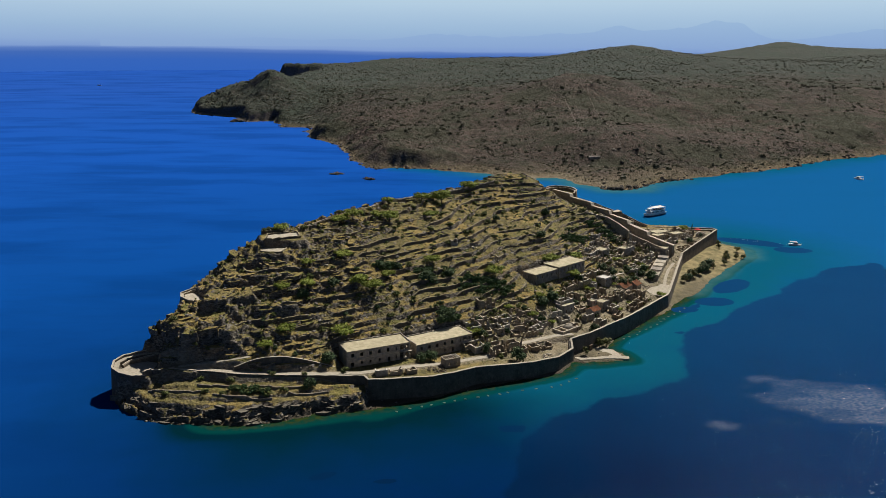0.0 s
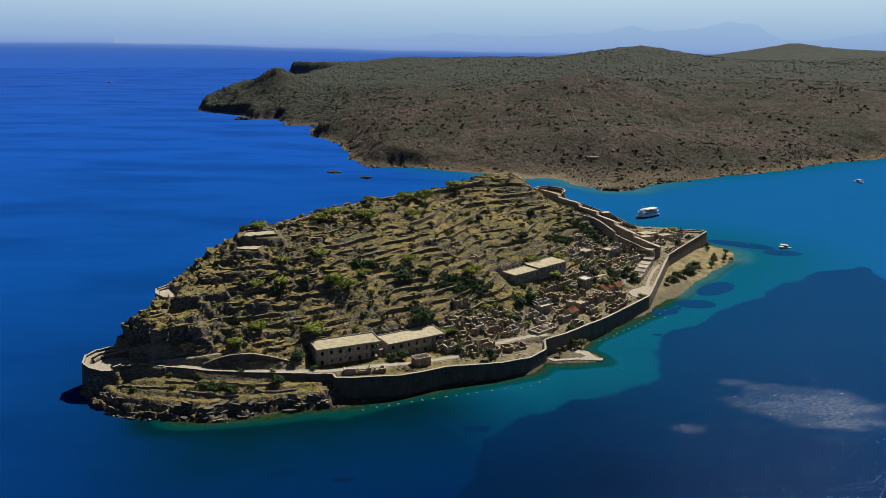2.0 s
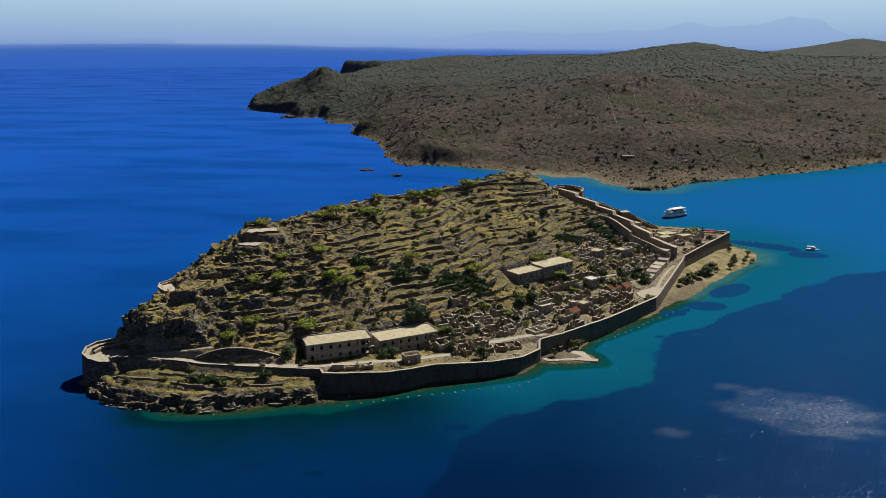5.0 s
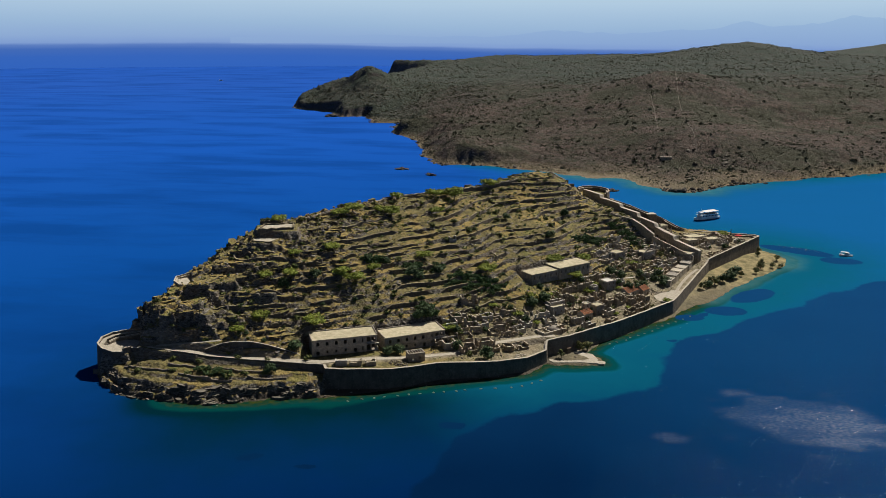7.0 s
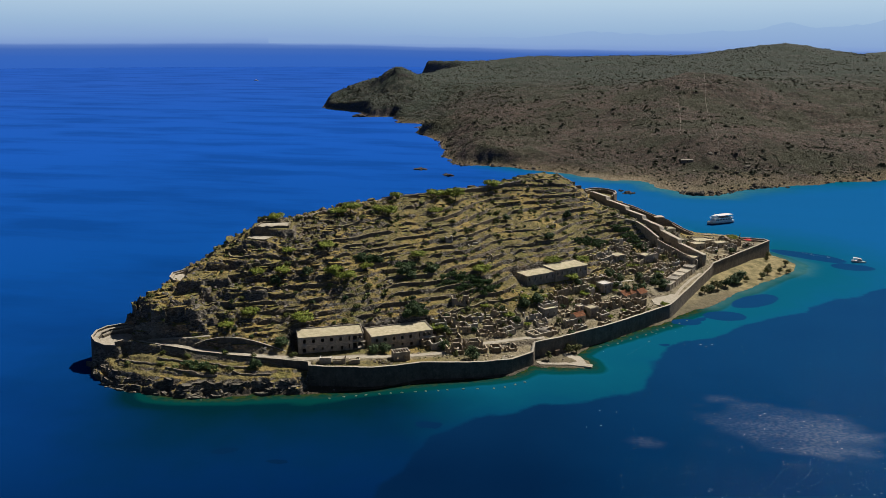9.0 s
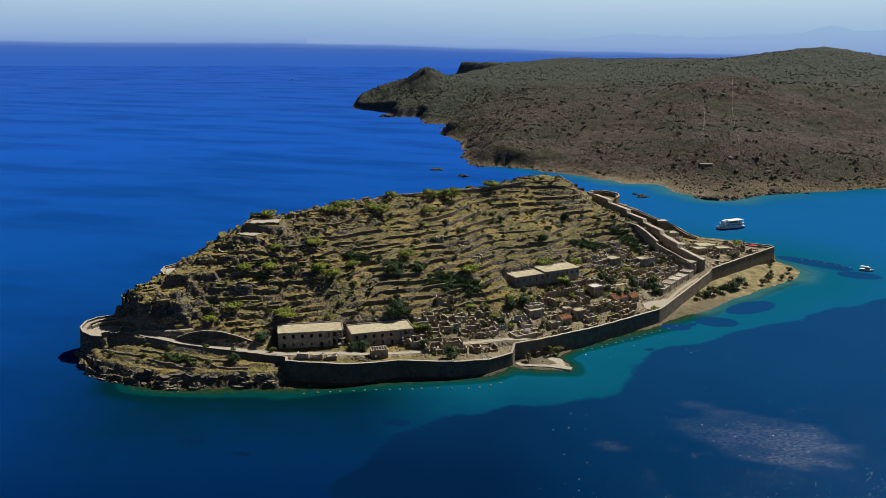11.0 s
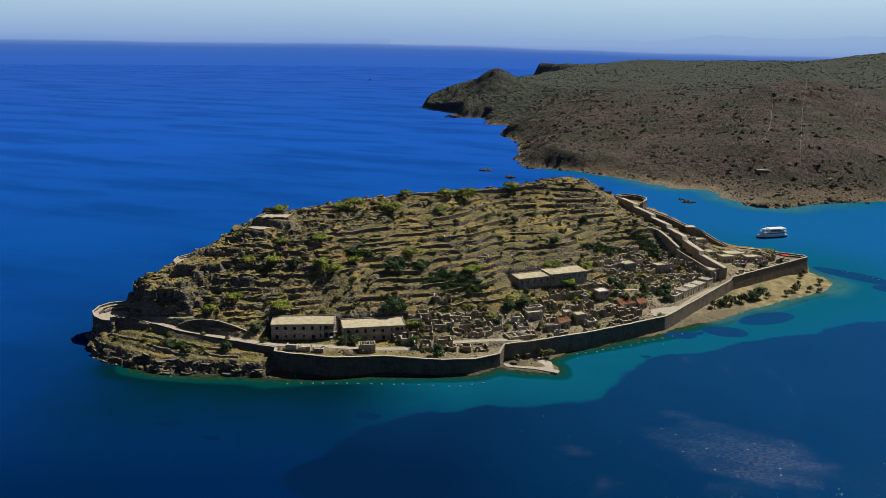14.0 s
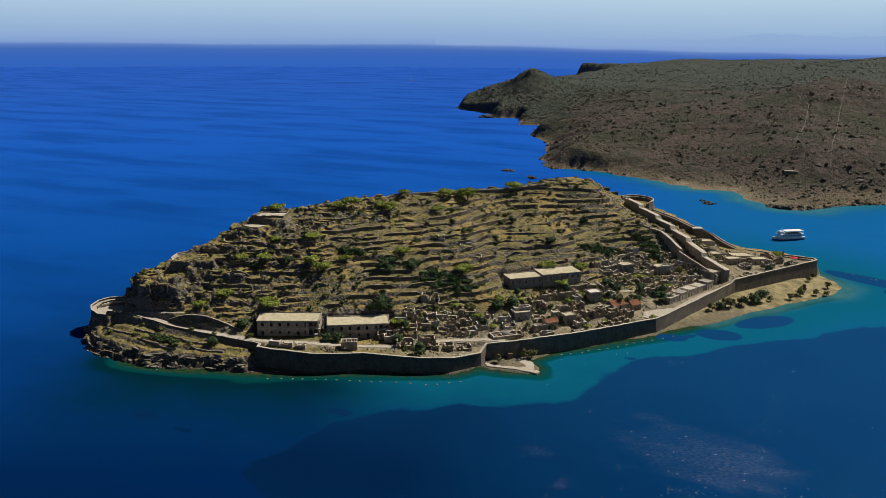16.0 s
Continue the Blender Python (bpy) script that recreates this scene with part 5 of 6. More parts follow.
def cistern():
    z = at(80, 380)
    hold = thing("domed_cistern", "low domed cistern beside a walled basin", "cistern", 71, 374, z, 42)
    for x0, x1, y0, y1, h in ((0, 13, 0, 0.6, 3.0), (0, 13, 6.4, 7, 3.0), (0, 0.6, 0.6, 6.4, 3.0), (5, 5.6, 0.6, 6.4, 2.6), (12.4, 13, 0.6, 6.4, 3.0)):
        bm = bmesh.new()
        box(bm, x0, x1, y0, y1, -1, h)
        part("wall", bm, CREST, hold)
    bm = bmesh.new()
    bmesh.ops.create_uvsphere(bm, u_segments=24, v_segments=14, radius=1.0)
    bmesh.ops.delete(bm, geom=[v for v in bm.verts if v.co.z < -0.05], context="VERTS")
    bmesh.ops.transform(bm, matrix=Matrix.Translation((9.0, 3.5, 2.2)) @ Matrix.Diagonal((3.5, 3.0, 2.2, 1)), verts=bm.verts[:])
    part("dome", bm, RENDER, hold, "brown plastered dome")
    bm = bmesh.new()
    box(bm, 0.6, 5, 0.6, 6.4, 0.2, 1.4)
    part("basin_floor", bm, PATH, hold)
    bm = bmesh.new()
    box(bm, 5.6, 12.4, 0.6, 6.4, 0.2, 2.3)
    part("terrace", bm, RENDER, hold)


cistern()


def slat_hut():
    z = at(15, 331)
    hold = thing("slatted_hut", "small stone hut with an open slatted roof below the barracks", "hut", 11, 329, z, 28)
    four_walls(hold, 7.5, 4.5, 4.0, 0.5, {0: [(1.5, 2.4, 1, 2.2), (4.8, 5.7, 1, 2.2)], 1: [(1.2, 2.2, 0, 2.1)]}, RENDER)
    for a, b, c, e in ((-0.1, 7.6, -0.1, 0.25), (-0.1, 7.6, 4.25, 4.6), (-0.1, 0.25, 0.25, 4.25), (7.25, 7.6, 0.25, 4.25)):
        bm = bmesh.new()
        box(bm, a, b, c, e, 4.0, 4.25)
        part("roof_beam", bm, CREST, hold)
    for i in range(5):
        bm = bmesh.new()
        box(bm, 1.2 + 1.2 * i, 1.4 + 1.2 * i, 0.25, 4.25, 4.02, 4.2)
        part("roof_slat", bm, CREST, hold)


slat_hut()
tagged(slab("gate_door", "dark arched gate in the curtain wall", "gate", [(81.6, 362.9), (83.4, 364.2), (83.8, 363.6), (82.0, 362.3)], 0.4, 3.6, WOOD), kind="")

# ---- plants ----
def limb(bm, a, b, r0, r1, sides=6):
    a, b = Vector(a), Vector(b)
    q = (b - a).to_track_quat("Z", "Y").to_matrix()
    rings = []
    for p, r in ((a, r0), (b, r1)):
        rings.append([bm.verts.new(p + q @ Vector((math.cos(2 * math.pi * i / sides) * r, math.sin(2 * math.pi * i / sides) * r, 0))) for i in range(sides)])
    for i in range(sides):
        bm.faces.new((rings[0][i], rings[0][(i + 1) % sides], rings[1][(i + 1) % sides], rings[1][i]))
    bm.faces.new(rings[1])


def leaves(rnd, lumps, n, size):
    """Leaf sprays round a set of lumps (x, y, z, rx, rz)."""
    verts, faces = [], []
    weight = [l[3] * l[3] for l in lumps]
    for _ in range(n):
        x, y, z, r, rz = rnd.choices(lumps, weight)[0]
        u, a = rnd.uniform(-0.75, 1), rnd.uniform(0, 2 * math.pi)
        k = rnd.uniform(0.55, 1.08) if rnd.random() < 0.85 else rnd.uniform(1.05, 1.3)
        s = math.sqrt(max(0, 1 - u * u))
        c = Vector((x + r * k * s * math.cos(a), y + r * k * s * math.sin(a), z + rz * k * u))
        out = Vector((s * math.cos(a), s * math.sin(a), u + 0.4)).normalized()
        out = (out + Vector((rnd.uniform(-.8, .8), rnd.uniform(-.8, .8), rnd.uniform(-.5, .8)))).normalized()
        side = out.orthogonal().normalized()
        side.rotate(Matrix.Rotation(rnd.uniform(0, 6.3), 3, out))
        up = out.cross(side)
        h = size * rnd.uniform(0.6, 1.4)
        i = len(verts)
        verts += [c - side * h, c + up * h * 0.55 - out * h * 0.25, c + side * h, c - up * h * 0.55 - out * h * 0.25]
        faces.append((i, i + 1, i + 2, i + 3))
    return verts, faces


def pear_model(name, label, category, group, seed):
    """Prickly pear: oval pads growing out of one another."""
    rnd = random.Random(seed)
    hold = thing(name, label, category, group=group)
    verts, faces = [], []
    tips = [(Vector((rnd.uniform(-1.7, 1.7), rnd.uniform(-1.7, 1.7), -0.2)), 0) for _ in range(26)]
    while tips and len(verts) < 5200:
        p, depth = tips.pop(0)
        up = (Vector((rnd.uniform(-.6, .6), rnd.uniform(-.6, .6), 1.0)) + 0.12 * depth * Vector((p.x, p.y, 0))).normalized()
        out = Vector((rnd.uniform(-1, 1), rnd.uniform(-1, 1), rnd.uniform(-.2, .5))).cross(up).normalized()
        side = up.cross(out)
        h = rnd.uniform(0.24, 0.38)
        i = len(verts)
        for t in (-0.045, 0.045):
            verts += [p + up * h * (1 + math.sin(w)) + side * h * 0.68 * math.cos(w) + out * t for w in (k * math.pi / 4 for k in range(8))]
        faces += [tuple(range(i + 7, i - 1, -1)), tuple(range(i + 8, i + 16))]
        faces += [(i + k, i + (k + 1) % 8, i + 8 + (k + 1) % 8, i + 8 + k) for k in range(8)]
        if depth < 4:
            for _ in range(rnd.choice((1, 2, 2, 3))):
                w = rnd.uniform(0.2, 2.9)
                tips.append((p + up * h * (1 + 0.85 * math.sin(w)) + side * h * 0.6 * math.cos(w), depth + 1))
    mesh_object("crown", verts, faces, CACTUS, hold)
    return hold


def tree_model(name, label, category, group, seed, kind):
    rnd = random.Random(seed)
    hold = thing(name, label, category, group=group)
    bm = bmesh.new()
    if kind == "pine":
        height, spread = rnd.uniform(3.2, 4.2), rnd.uniform(3.0, 3.8)
        lumps = [(math.cos(i * 1.1 + rnd.random()) * spread * rnd.uniform(0.3, 0.8), math.sin(i * 1.1 + rnd.random()) * spread * rnd.uniform(0.3, 0.8), height * rnd.uniform(0.55, 0.85), spread * rnd.uniform(0.32, 0.48), rnd.uniform(0.4, 0.65)) for i in range(12)]
        n, size, mat_l = 1150, 0.29, PINE
    elif kind == "round":
        height, spread = rnd.uniform(3.0, 4.0), rnd.uniform(2.0, 2.7)
        lumps = [(rnd.uniform(-0.6, 0.6) * spread, rnd.uniform(-0.6, 0.6) * spread, height * rnd.uniform(0.35, 0.78), spread * rnd.uniform(0.45, 0.65), spread * rnd.uniform(0.4, 0.6)) for i in range(9)]
        n, size, mat_l = 800, 0.32, DARKLEAF
    elif kind == "shrub":
        height, spread = rnd.uniform(1.6, 2.4), rnd.uniform(1.6, 2.3)
        lumps = [(rnd.uniform(-0.7, 0.7) * spread, rnd.uniform(-0.7, 0.7) * spread, height * rnd.uniform(0.3, 0.75), spread * rnd.uniform(0.35, 0.55), height * rnd.uniform(0.25, 0.4)) for i in range(7)]
        n, size, mat_l = 420, 0.27, OLIVE
    elif kind == "tamarisk":
        height, spread = rnd.uniform(3.2, 4.4), rnd.uniform(1.7, 2.4)
        lumps = [(rnd.uniform(-0.7, 0.7) * spread, rnd.uniform(-0.7, 0.7) * spread, height * rnd.uniform(0.4, 0.9), spread * rnd.uniform(0.3, 0.5), height * rnd.uniform(0.12, 0.2)) for i in range(9)]
        n, size, mat_l = 620, 0.26, TAMARISK
    else:
        height, spread = 7.5, 1.0
        lumps = [(rnd.uniform(-.15, .15), rnd.uniform(-.15, .15), 1.0 + i * 0.62, 1.0 * (1 - i / 12.5) + 0.12, 0.6) for i in range(11)]
        n, size, mat_l = 620, 0.24, DARKLEAF
    fork = (rnd.uniform(-.3, .3), rnd.uniform(-.3, .3), height * 0.4)
    limb(bm, (0, 0, -0.8), fork, 0.2, 0.13, 8)
    for l in lumps[:6]:
        limb(bm, fork, l[:3], 0.1, 0.035)
    part("trunk", bm, BARK, hold)
    v, f = leaves(rnd, lumps, n, size)
    mesh_object("crown", v, f, mat_l, hold)
    return hold


LABELS = {"pine": ("pine_tree", "yellow-green spreading tree on the dry hillside", "tree", "hillside trees"),
          "round": ("dark_tree", "dense dark green tree among stone walls", "tree", "dark trees"),
          "shrub": ("shrub", "olive-green rounded shrub in dry grass", "shrub", "shrubs"),
          "tamarisk": ("tamarisk_tree", "feathery olive tamarisk near the shore", "tree", "shore trees"),
          "pear": ("prickly_pear", "dark green prickly pear thicket of flat oval pads", "cactus", "prickly pears"),
          "cypress": ("cypress_tree", "slim dark cypress beside the ruins", "tree", "cypresses")}
MODELS = {}


def plant(kind, x, y, scale, seed, lift=0.0):
    rnd = random.Random(seed)
    m = pose(x, y, at(x, y) - 0.15 + lift, 0, 0, rnd.uniform(0, 360))
    s = scale * rnd.uniform(0.88, 1.12)
    key = (kind, seed % 4)
    if key not in MODELS:
        ob = MODELS[key] = pear_model(*LABELS[kind], 50 + seed % 4) if kind == "pear" else tree_model(*LABELS[kind], 50 + seed % 4, kind)
        ob.matrix_world = m
    else:
        ob = copy_thing(MODELS[key], m)
    ob.scale = (s, s, s * rnd.uniform(0.9, 1.1))
    return ob


PINES = [(-37, 428, 1.5), (-43, 424, 1.2), (-17, 437, 1.4), (-24, 440, 1.1), (-19, 462, 1.3), (1, 480, 1.3), (13, 487, 1.7), (8, 490, 1.3), (32, 522, 1.6), (-39, 387, 1.2), (-30, 371, 1.4), (-23, 370, 1.4), (-16, 383, 1.0), (6, 457, 1.1),
         (-35, 339, 1.5), (-60, 336, 1.2), (-67, 326, 1.0), (-65, 358, 0.9), (-53, 362, 1.2), (6, 407, 1.1), (-55, 376, 0.9), (76, 451, 1.3), (93, 461, 1.3), (39, 413, 1.2), (87, 439, 1.1), (-72, 404, 1.0)]
DARKS = [(-42, 367, 1.2), (-55, 357, 1.0), (2, 388, 1.4), (6, 390, 1.2), (15, 399, 1.3), (13, 365, 1.5), (10, 362, 1.2), (-20, 389, 1.2), (-40, 323, 1.3), (70, 405, 1.5), (46, 477, 1.2), (82, 513, 1.1), (73, 468, 1.2), (109, 459, 1.2), (139, 461, 1.4),
         (126, 466, 1.2), (118, 443, 1.2), (89, 384, 1.0), (45, 342, 1.6), (0, 334, 1.0), (4.5, 337, 1.2), (-46, 308, 1.0), (122, 446, 1.1), (114, 456, 1.1), (64, 398, 1.2), (143, 466, 1.0), (112, 446, 1.0), (30, 349, 1.1), (97, 388, 0.8), (-12, 392, 1.0)]
COASTAL = [(186, 500, 1.3), (172, 483, 1.2), (189, 504, 1.6), (165, 475, 1.1), (169, 480, 1.2), (174, 487, 1.2), (180, 493, 1.2), (195, 508, 0.9), (227, 549, 1.0), (211, 528, 1.2), (219, 566, 1.0), (220, 533, 0.8), (226, 535, 0.8), (206, 517, 0.9), (213, 533, 1.0), (216, 556, 0.9), (92, 369, 1.2), (88, 368, 1.0), (79, 357, 0.8)]
for i, (x, y, s) in enumerate(PINES):
    plant("pine", x, y, s * 1.08, i)
for i, (x, y, s) in enumerate(DARKS):
    plant("round", x, y, s, i)
# thickets of prickly pear: middle, half axes, turn, plants
PEARS = [(35, 401, 15, 8, 20, 36), (13, 368, 4.5, 3.5, 0, 7), (2, 396, 6, 3.5, 25, 8), (14, 403, 4, 3, 0, 4), (98, 491, 14, 3.5, 42, 18), (124, 517, 13, 6, -28, 26), (-19, 391, 5, 2.5, 20, 5), (-70, 303.5, 7, 1.8, 0, 6)]
rnd = random.Random(4)
for px, py, a, b, turn, many in PEARS:
    c, s = math.cos(radians(turn)), math.sin(radians(turn))
    for i in range(many):
        r, w = math.sqrt((i + 0.5) / many), 2.4 * i + rnd.uniform(-0.4, 0.4)
        u, v = a * r * math.cos(w), b * r * math.sin(w)
        plant("pear", px + u * c - v * s, py + u * s + v * c, rnd.uniform(0.75, 1.15), i)
for i, (x, y, s) in enumerate(COASTAL):
    plant("round" if i in (0, 2, 4, 6) else "tamarisk", x, y, s * 1.12, i)
for i, (x, y, s) in enumerate([(200, 570, 1.0), (135, 468, 0.8), (128, 455, 0.8), (83, 515, 0.7), (120, 440, 0.7)]):
    plant("cypress", x, y, s, i)
for i, (x, y) in enumerate([(-80, 401.5), (-77.5, 403), (-75, 404.6)]):
    plant("shrub", x, y, 0.8, i, 52.0 - at(x, y))
plant("pine", 197, 580, 1.1, 2)
for i, (x, y, s) in enumerate([(173, 557, 1.0), (187, 565, 0.9), (193, 551, 1.0), (181, 545, 0.8), (160, 556, 0.9), (137, 472, 1.3), (147, 551, 0.9), (127, 452, 1.1), (165, 566, 0.7), (204, 562, 0.8)]):
    plant("round", x, y, s, i + 1)
rnd = random.Random(9)
count = 0
while count < 330:
    x, y = rnd.uniform(-120, 165), rnd.uniform(300, 560)
    z = at(x, y)
    if z > 9 and all(pad_weight(np.array([x]), np.array([y]), q, 3)[0] == 0 for q in PADS):
        plant("round" if count % 5 == 0 else "shrub", x, y, rnd.uniform(0.3, 0.55) if count % 5 == 0 else rnd.uniform(0.4, 1.1), count)
        count += 1
count = 0
while count < 110:
    x, y = rnd.uniform(20, 165), rnd.uniform(340, 515)
    z = at(x, y)
    if 4 < z < 15 and along(np.array([x]), np.array([y]), WAY)[0][0] > 4 and along(np.array([x]), np.array([y]), STREET)[0][0] > 9 and all(pad_weight(np.array([x]), np.array([y]), q, 2)[0] == 0 for q in PADS):
        plant(("shrub", "round", "shrub", "pine", "shrub", "tamarisk")[count % 6], x, y, rnd.uniform(0.5, 0.95), count)
        count += 1
for i, (x, y) in enumerate([(-70, 302), (-66, 303), (-62, 301), (-80, 301), (-75, 303), (-56, 304), (-88, 303), (-48, 307), (-104, 303)]):
    plant("shrub", x, y, 0.9, i)


def scatter(name, n, seed, box_xy, fn, test, make, material, label, category, mask=None):
    """Many small things as one object."""
    rnd = random.Random(seed)
    xs = np.array([rnd.uniform(box_xy[0], box_xy[1]) for _ in range(n)])
    ys = np.array([rnd.uniform(box_xy[2], box_xy[3]) for _ in range(n)])
    if mask is not None:
        keep = mask(xs, ys)
        xs, ys = xs[keep], ys[keep]
    zs = fn(xs, ys)
    verts, faces = [], []
    for x, y, z in zip(xs, ys, zs):
        if test(x, y, z, rnd):
            make(verts, faces, x, y, z, rnd)
    return tagged(mesh_object(name, verts, faces, material), label, category, kind="stuff")


def off_paths(x, y):
    clear = (along(x, y, WAY)[0] > 2.4) & (along(x, y, STREET)[0] > 3.2) & (along(x, y, UPWAY)[0] > 1.6) & (along(x, y, LANE)[0] > 1.6)
    for pad in PADS[:3]:
        clear &= pad_weight(x, y, pad, 0.5) == 0
    for pad in (*PADS[3:6], PADS[11]):
        clear &= pad_weight(x, y, pad, 3.0) == 0
    return clear


ICO = bmesh.new()
bmesh.ops.create_icosphere(ICO, subdivisions=1, radius=1.0)
ICO_V, ICO_F = [v.co.copy() for v in ICO.verts], [[v.index for v in f.verts] for f in ICO.faces]
ICO.free()


def stone(verts, faces, x, y, z, rnd, lo=0.3, hi=1.3, flat=0.6):
    s = lo + (hi - lo) * rnd.random() ** 2.5
    m = pose(x, y, z + s * 0.1, rnd.uniform(-25, 25), rnd.uniform(-25, 25), rnd.uniform(0, 360))
    i = len(verts)
    sx, sy, sz = s * rnd.uniform(0.7, 1.4), s * rnd.uniform(0.7, 1.2), s * flat * rnd.uniform(0.6, 1.3)
    verts += [m @ Vector((v.x * sx * rnd.uniform(.75, 1.2), v.y * sy * rnd.uniform(.75, 1.2), v.z * sz * rnd.uniform(.75, 1.2))) for v in ICO_V]
    faces += [[i + j for j in f] for f in ICO_F]


def tuft(verts, faces, x, y, z, rnd, lo=0.25, hi=0.7, n=9):
    s = rnd.uniform(lo, hi)
    for _ in range(n):
        a, e = rnd.uniform(0, 6.3), rnd.uniform(0.2, 1.2)
        c = Vector((x + s * rnd.uniform(-.7, .7), y + s * rnd.uniform(-.7, .7), z + s * rnd.uniform(0.1, 0.7)))
        u = Vector((math.cos(a), math.sin(a), rnd.uniform(-.3, .3))) * s * 0.5
        v = Vector((-math.sin(a) * math.cos(e), math.cos(a) * math.cos(e), math.sin(e))) * s * 0.45
        i = len(verts)
        verts += [c - u, c - v * 0.6, c + u, c + v]
        faces.append((i, i + 1, i + 2, i + 3))


def on_land(x, y, z, rnd):
    return z > 11 and rnd.random() < 0.9


scatter("loose_rocks", 13000, 11, (-135, 170, 295, 575), ground, lambda x, y, z, r: z > 11 and r.random() < (0.7 if x < -20 or y > 520 else 0.3), lambda v, f, x, y, z, r: stone(v, f, x, y, z, r, 0.25, 1.25, 0.6), ROCK, "grey weathered rocks strewn over the hillside", "rocks", off_paths)
def ledge(verts, faces, x, y, z, rnd, lo=1.4, hi=6.5, tilt=6):
    """An angular bed of rock lying along the slope, level on top."""
    turn = math.degrees(math.atan2(at(x, y - 3) - at(x, y + 3), at(x - 3, y) - at(x + 3, y))) + 90 + rnd.uniform(-22, 22)
    a = lo + (hi - lo) * rnd.random() ** 2.2
    b, h = a * rnd.uniform(0.22, 0.45), min(1.3, a * rnd.uniform(0.16, 0.4))
    m = pose(x, y, z - 0.1, rnd.uniform(-tilt, tilt), rnd.uniform(-tilt, tilt), turn)
    i, n = len(verts), 6
    rim = [(math.cos(k * math.pi / 3) * a * rnd.uniform(0.55, 1.15), math.sin(k * math.pi / 3 + 0.2) * b * rnd.uniform(0.5, 1.2)) for k in range(n)]
    verts += [m @ Vector((u * 0.95, v * 0.95, -1.6 * h)) for u, v in rim]
    verts += [m @ Vector((u, v, h * rnd.uniform(0.25, 0.55))) for u, v in rim]
    faces += [(i + k, i + (k + 1) % n, i + n + (k + 1) % n, i + n + k) for k in range(n)]
    faces.append(tuple(range(i + n, i + 2 * n)))


def craggy(x, y, z, rnd):
    fall = math.hypot(at(x + 2, y) - at(x - 2, y), at(x, y + 2) - at(x, y - 2)) / 4
    wild = float(smooth(-10, -50, x - 0.35 * (y - 340))) + 0.8 * float(smooth(505, 530, y) * smooth(110, 80, x)) + 0.1
    return z > 11.5 and rnd.random() < wild * (0.08 + 0.8 * min(1.0, fall))


scatter("rock_strata", 5200, 31, (-128, 120, 300, 580), ground, craggy, ledge, GROUND, "beds of grey-brown rock breaking out of the hillside", "rocks", off_paths)
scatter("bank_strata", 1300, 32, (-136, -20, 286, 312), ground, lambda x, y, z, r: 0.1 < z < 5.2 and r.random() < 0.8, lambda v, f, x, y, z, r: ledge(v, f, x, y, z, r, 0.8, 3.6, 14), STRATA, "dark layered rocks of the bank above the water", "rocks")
scatter("foreland_strata", 500, 33, (175, 310, 835, 1000), mainland, lambda x, y, z, r: z > 1 and r.random() < 1.2 - math.hypot((x - 262) / 38, (y - 940) / 30), lambda v, f, x, y, z, r: stone(v, f, x, y, z, r, 1.0, 4.2, 0.5), STRATA, "grey limestone outcrop behind the foreland", "rocks")
scatter("town_rubble", 8000, 18, (15, 175, 335, 575), ground, lambda x, y, z, r: 3 < z < 17 and r.random() < 0.8, lambda v, f, x, y, z, r: stone(v, f, x, y, z, r, 0.15, 0.75, 0.7), RUBBLE, "fallen masonry and stones among the ruins", "rubble", off_paths)
scatter("town_weeds", 5200, 19, (15, 175, 335, 575), ground, lambda x, y, z, r: 3 < z < 17, lambda v, f, x, y, z, r: tuft(v, f, x, y, z, r, 0.2, 0.65, 8), OLIVE, "dry weeds among the ruins", "scrub", off_paths)
scatter("dry_scrub", 11000, 12, (-135, 190, 295, 575), ground, on_land, tuft, OLIVE, "low olive scrub on the hillside", "scrub", off_paths)
scatter("hill_brush", 2600, 24, (-125, 165, 300, 570), ground, lambda x, y, z, r: z > 12 and r.random() < 0.15 + 0.6 * float(vnoise(np.array([x / 22]), np.array([y / 22]), 37)[0] > 0.52), lambda v, f, x, y, z, r: tuft(v, f, x, y, z - 0.1, r, 0.6, 1.5, 26), OLIVE, "olive thorny brush between the terraces", "scrub", off_paths)
scatter("rubble_heap", 260, 25, (57, 70, 344, 356), ground, lambda x, y, z, r: 2 < z and math.hypot(x - 62, y - 350) < 5.5, lambda v, f, x, y, z, r: stone(v, f, x, y, z + 0.5 * max(0, 1 - math.hypot(x - 62, y - 350) / 5.5), r, 0.2, 0.8, 0.8), CREST, "heap of pale fallen blocks behind the wall", "rubble")
scatter("stone_heap", 260, 26, (0, 14, 321, 331), ground, lambda x, y, z, r: math.hypot((x - 6.5) / 5.5, (y - 325.5) / 3) < 1, lambda v, f, x, y, z, r: stone(v, f, x, y, z + 0.9 * max(0, 1 - math.hypot((x - 6.5) / 5.5, (y - 325.5) / 3)), r, 0.2, 0.6, 0.8), RUBBLE, "heap of grey stones beside the hut", "rubble", off_paths)
scatter("shore_rocks", 4200, 13, (-140, 150, 288, 440), ground, lambda x, y, z, r: -0.5 < z < 4 and (x < -20 or r.random() < 0.6), lambda v, f, x, y, z, r: stone(v, f, x, y, z, r, 0.15, 0.9 if x < -20 else 0.6, 0.7), ROCK, "broken grey rocks along the waterline", "rocks")


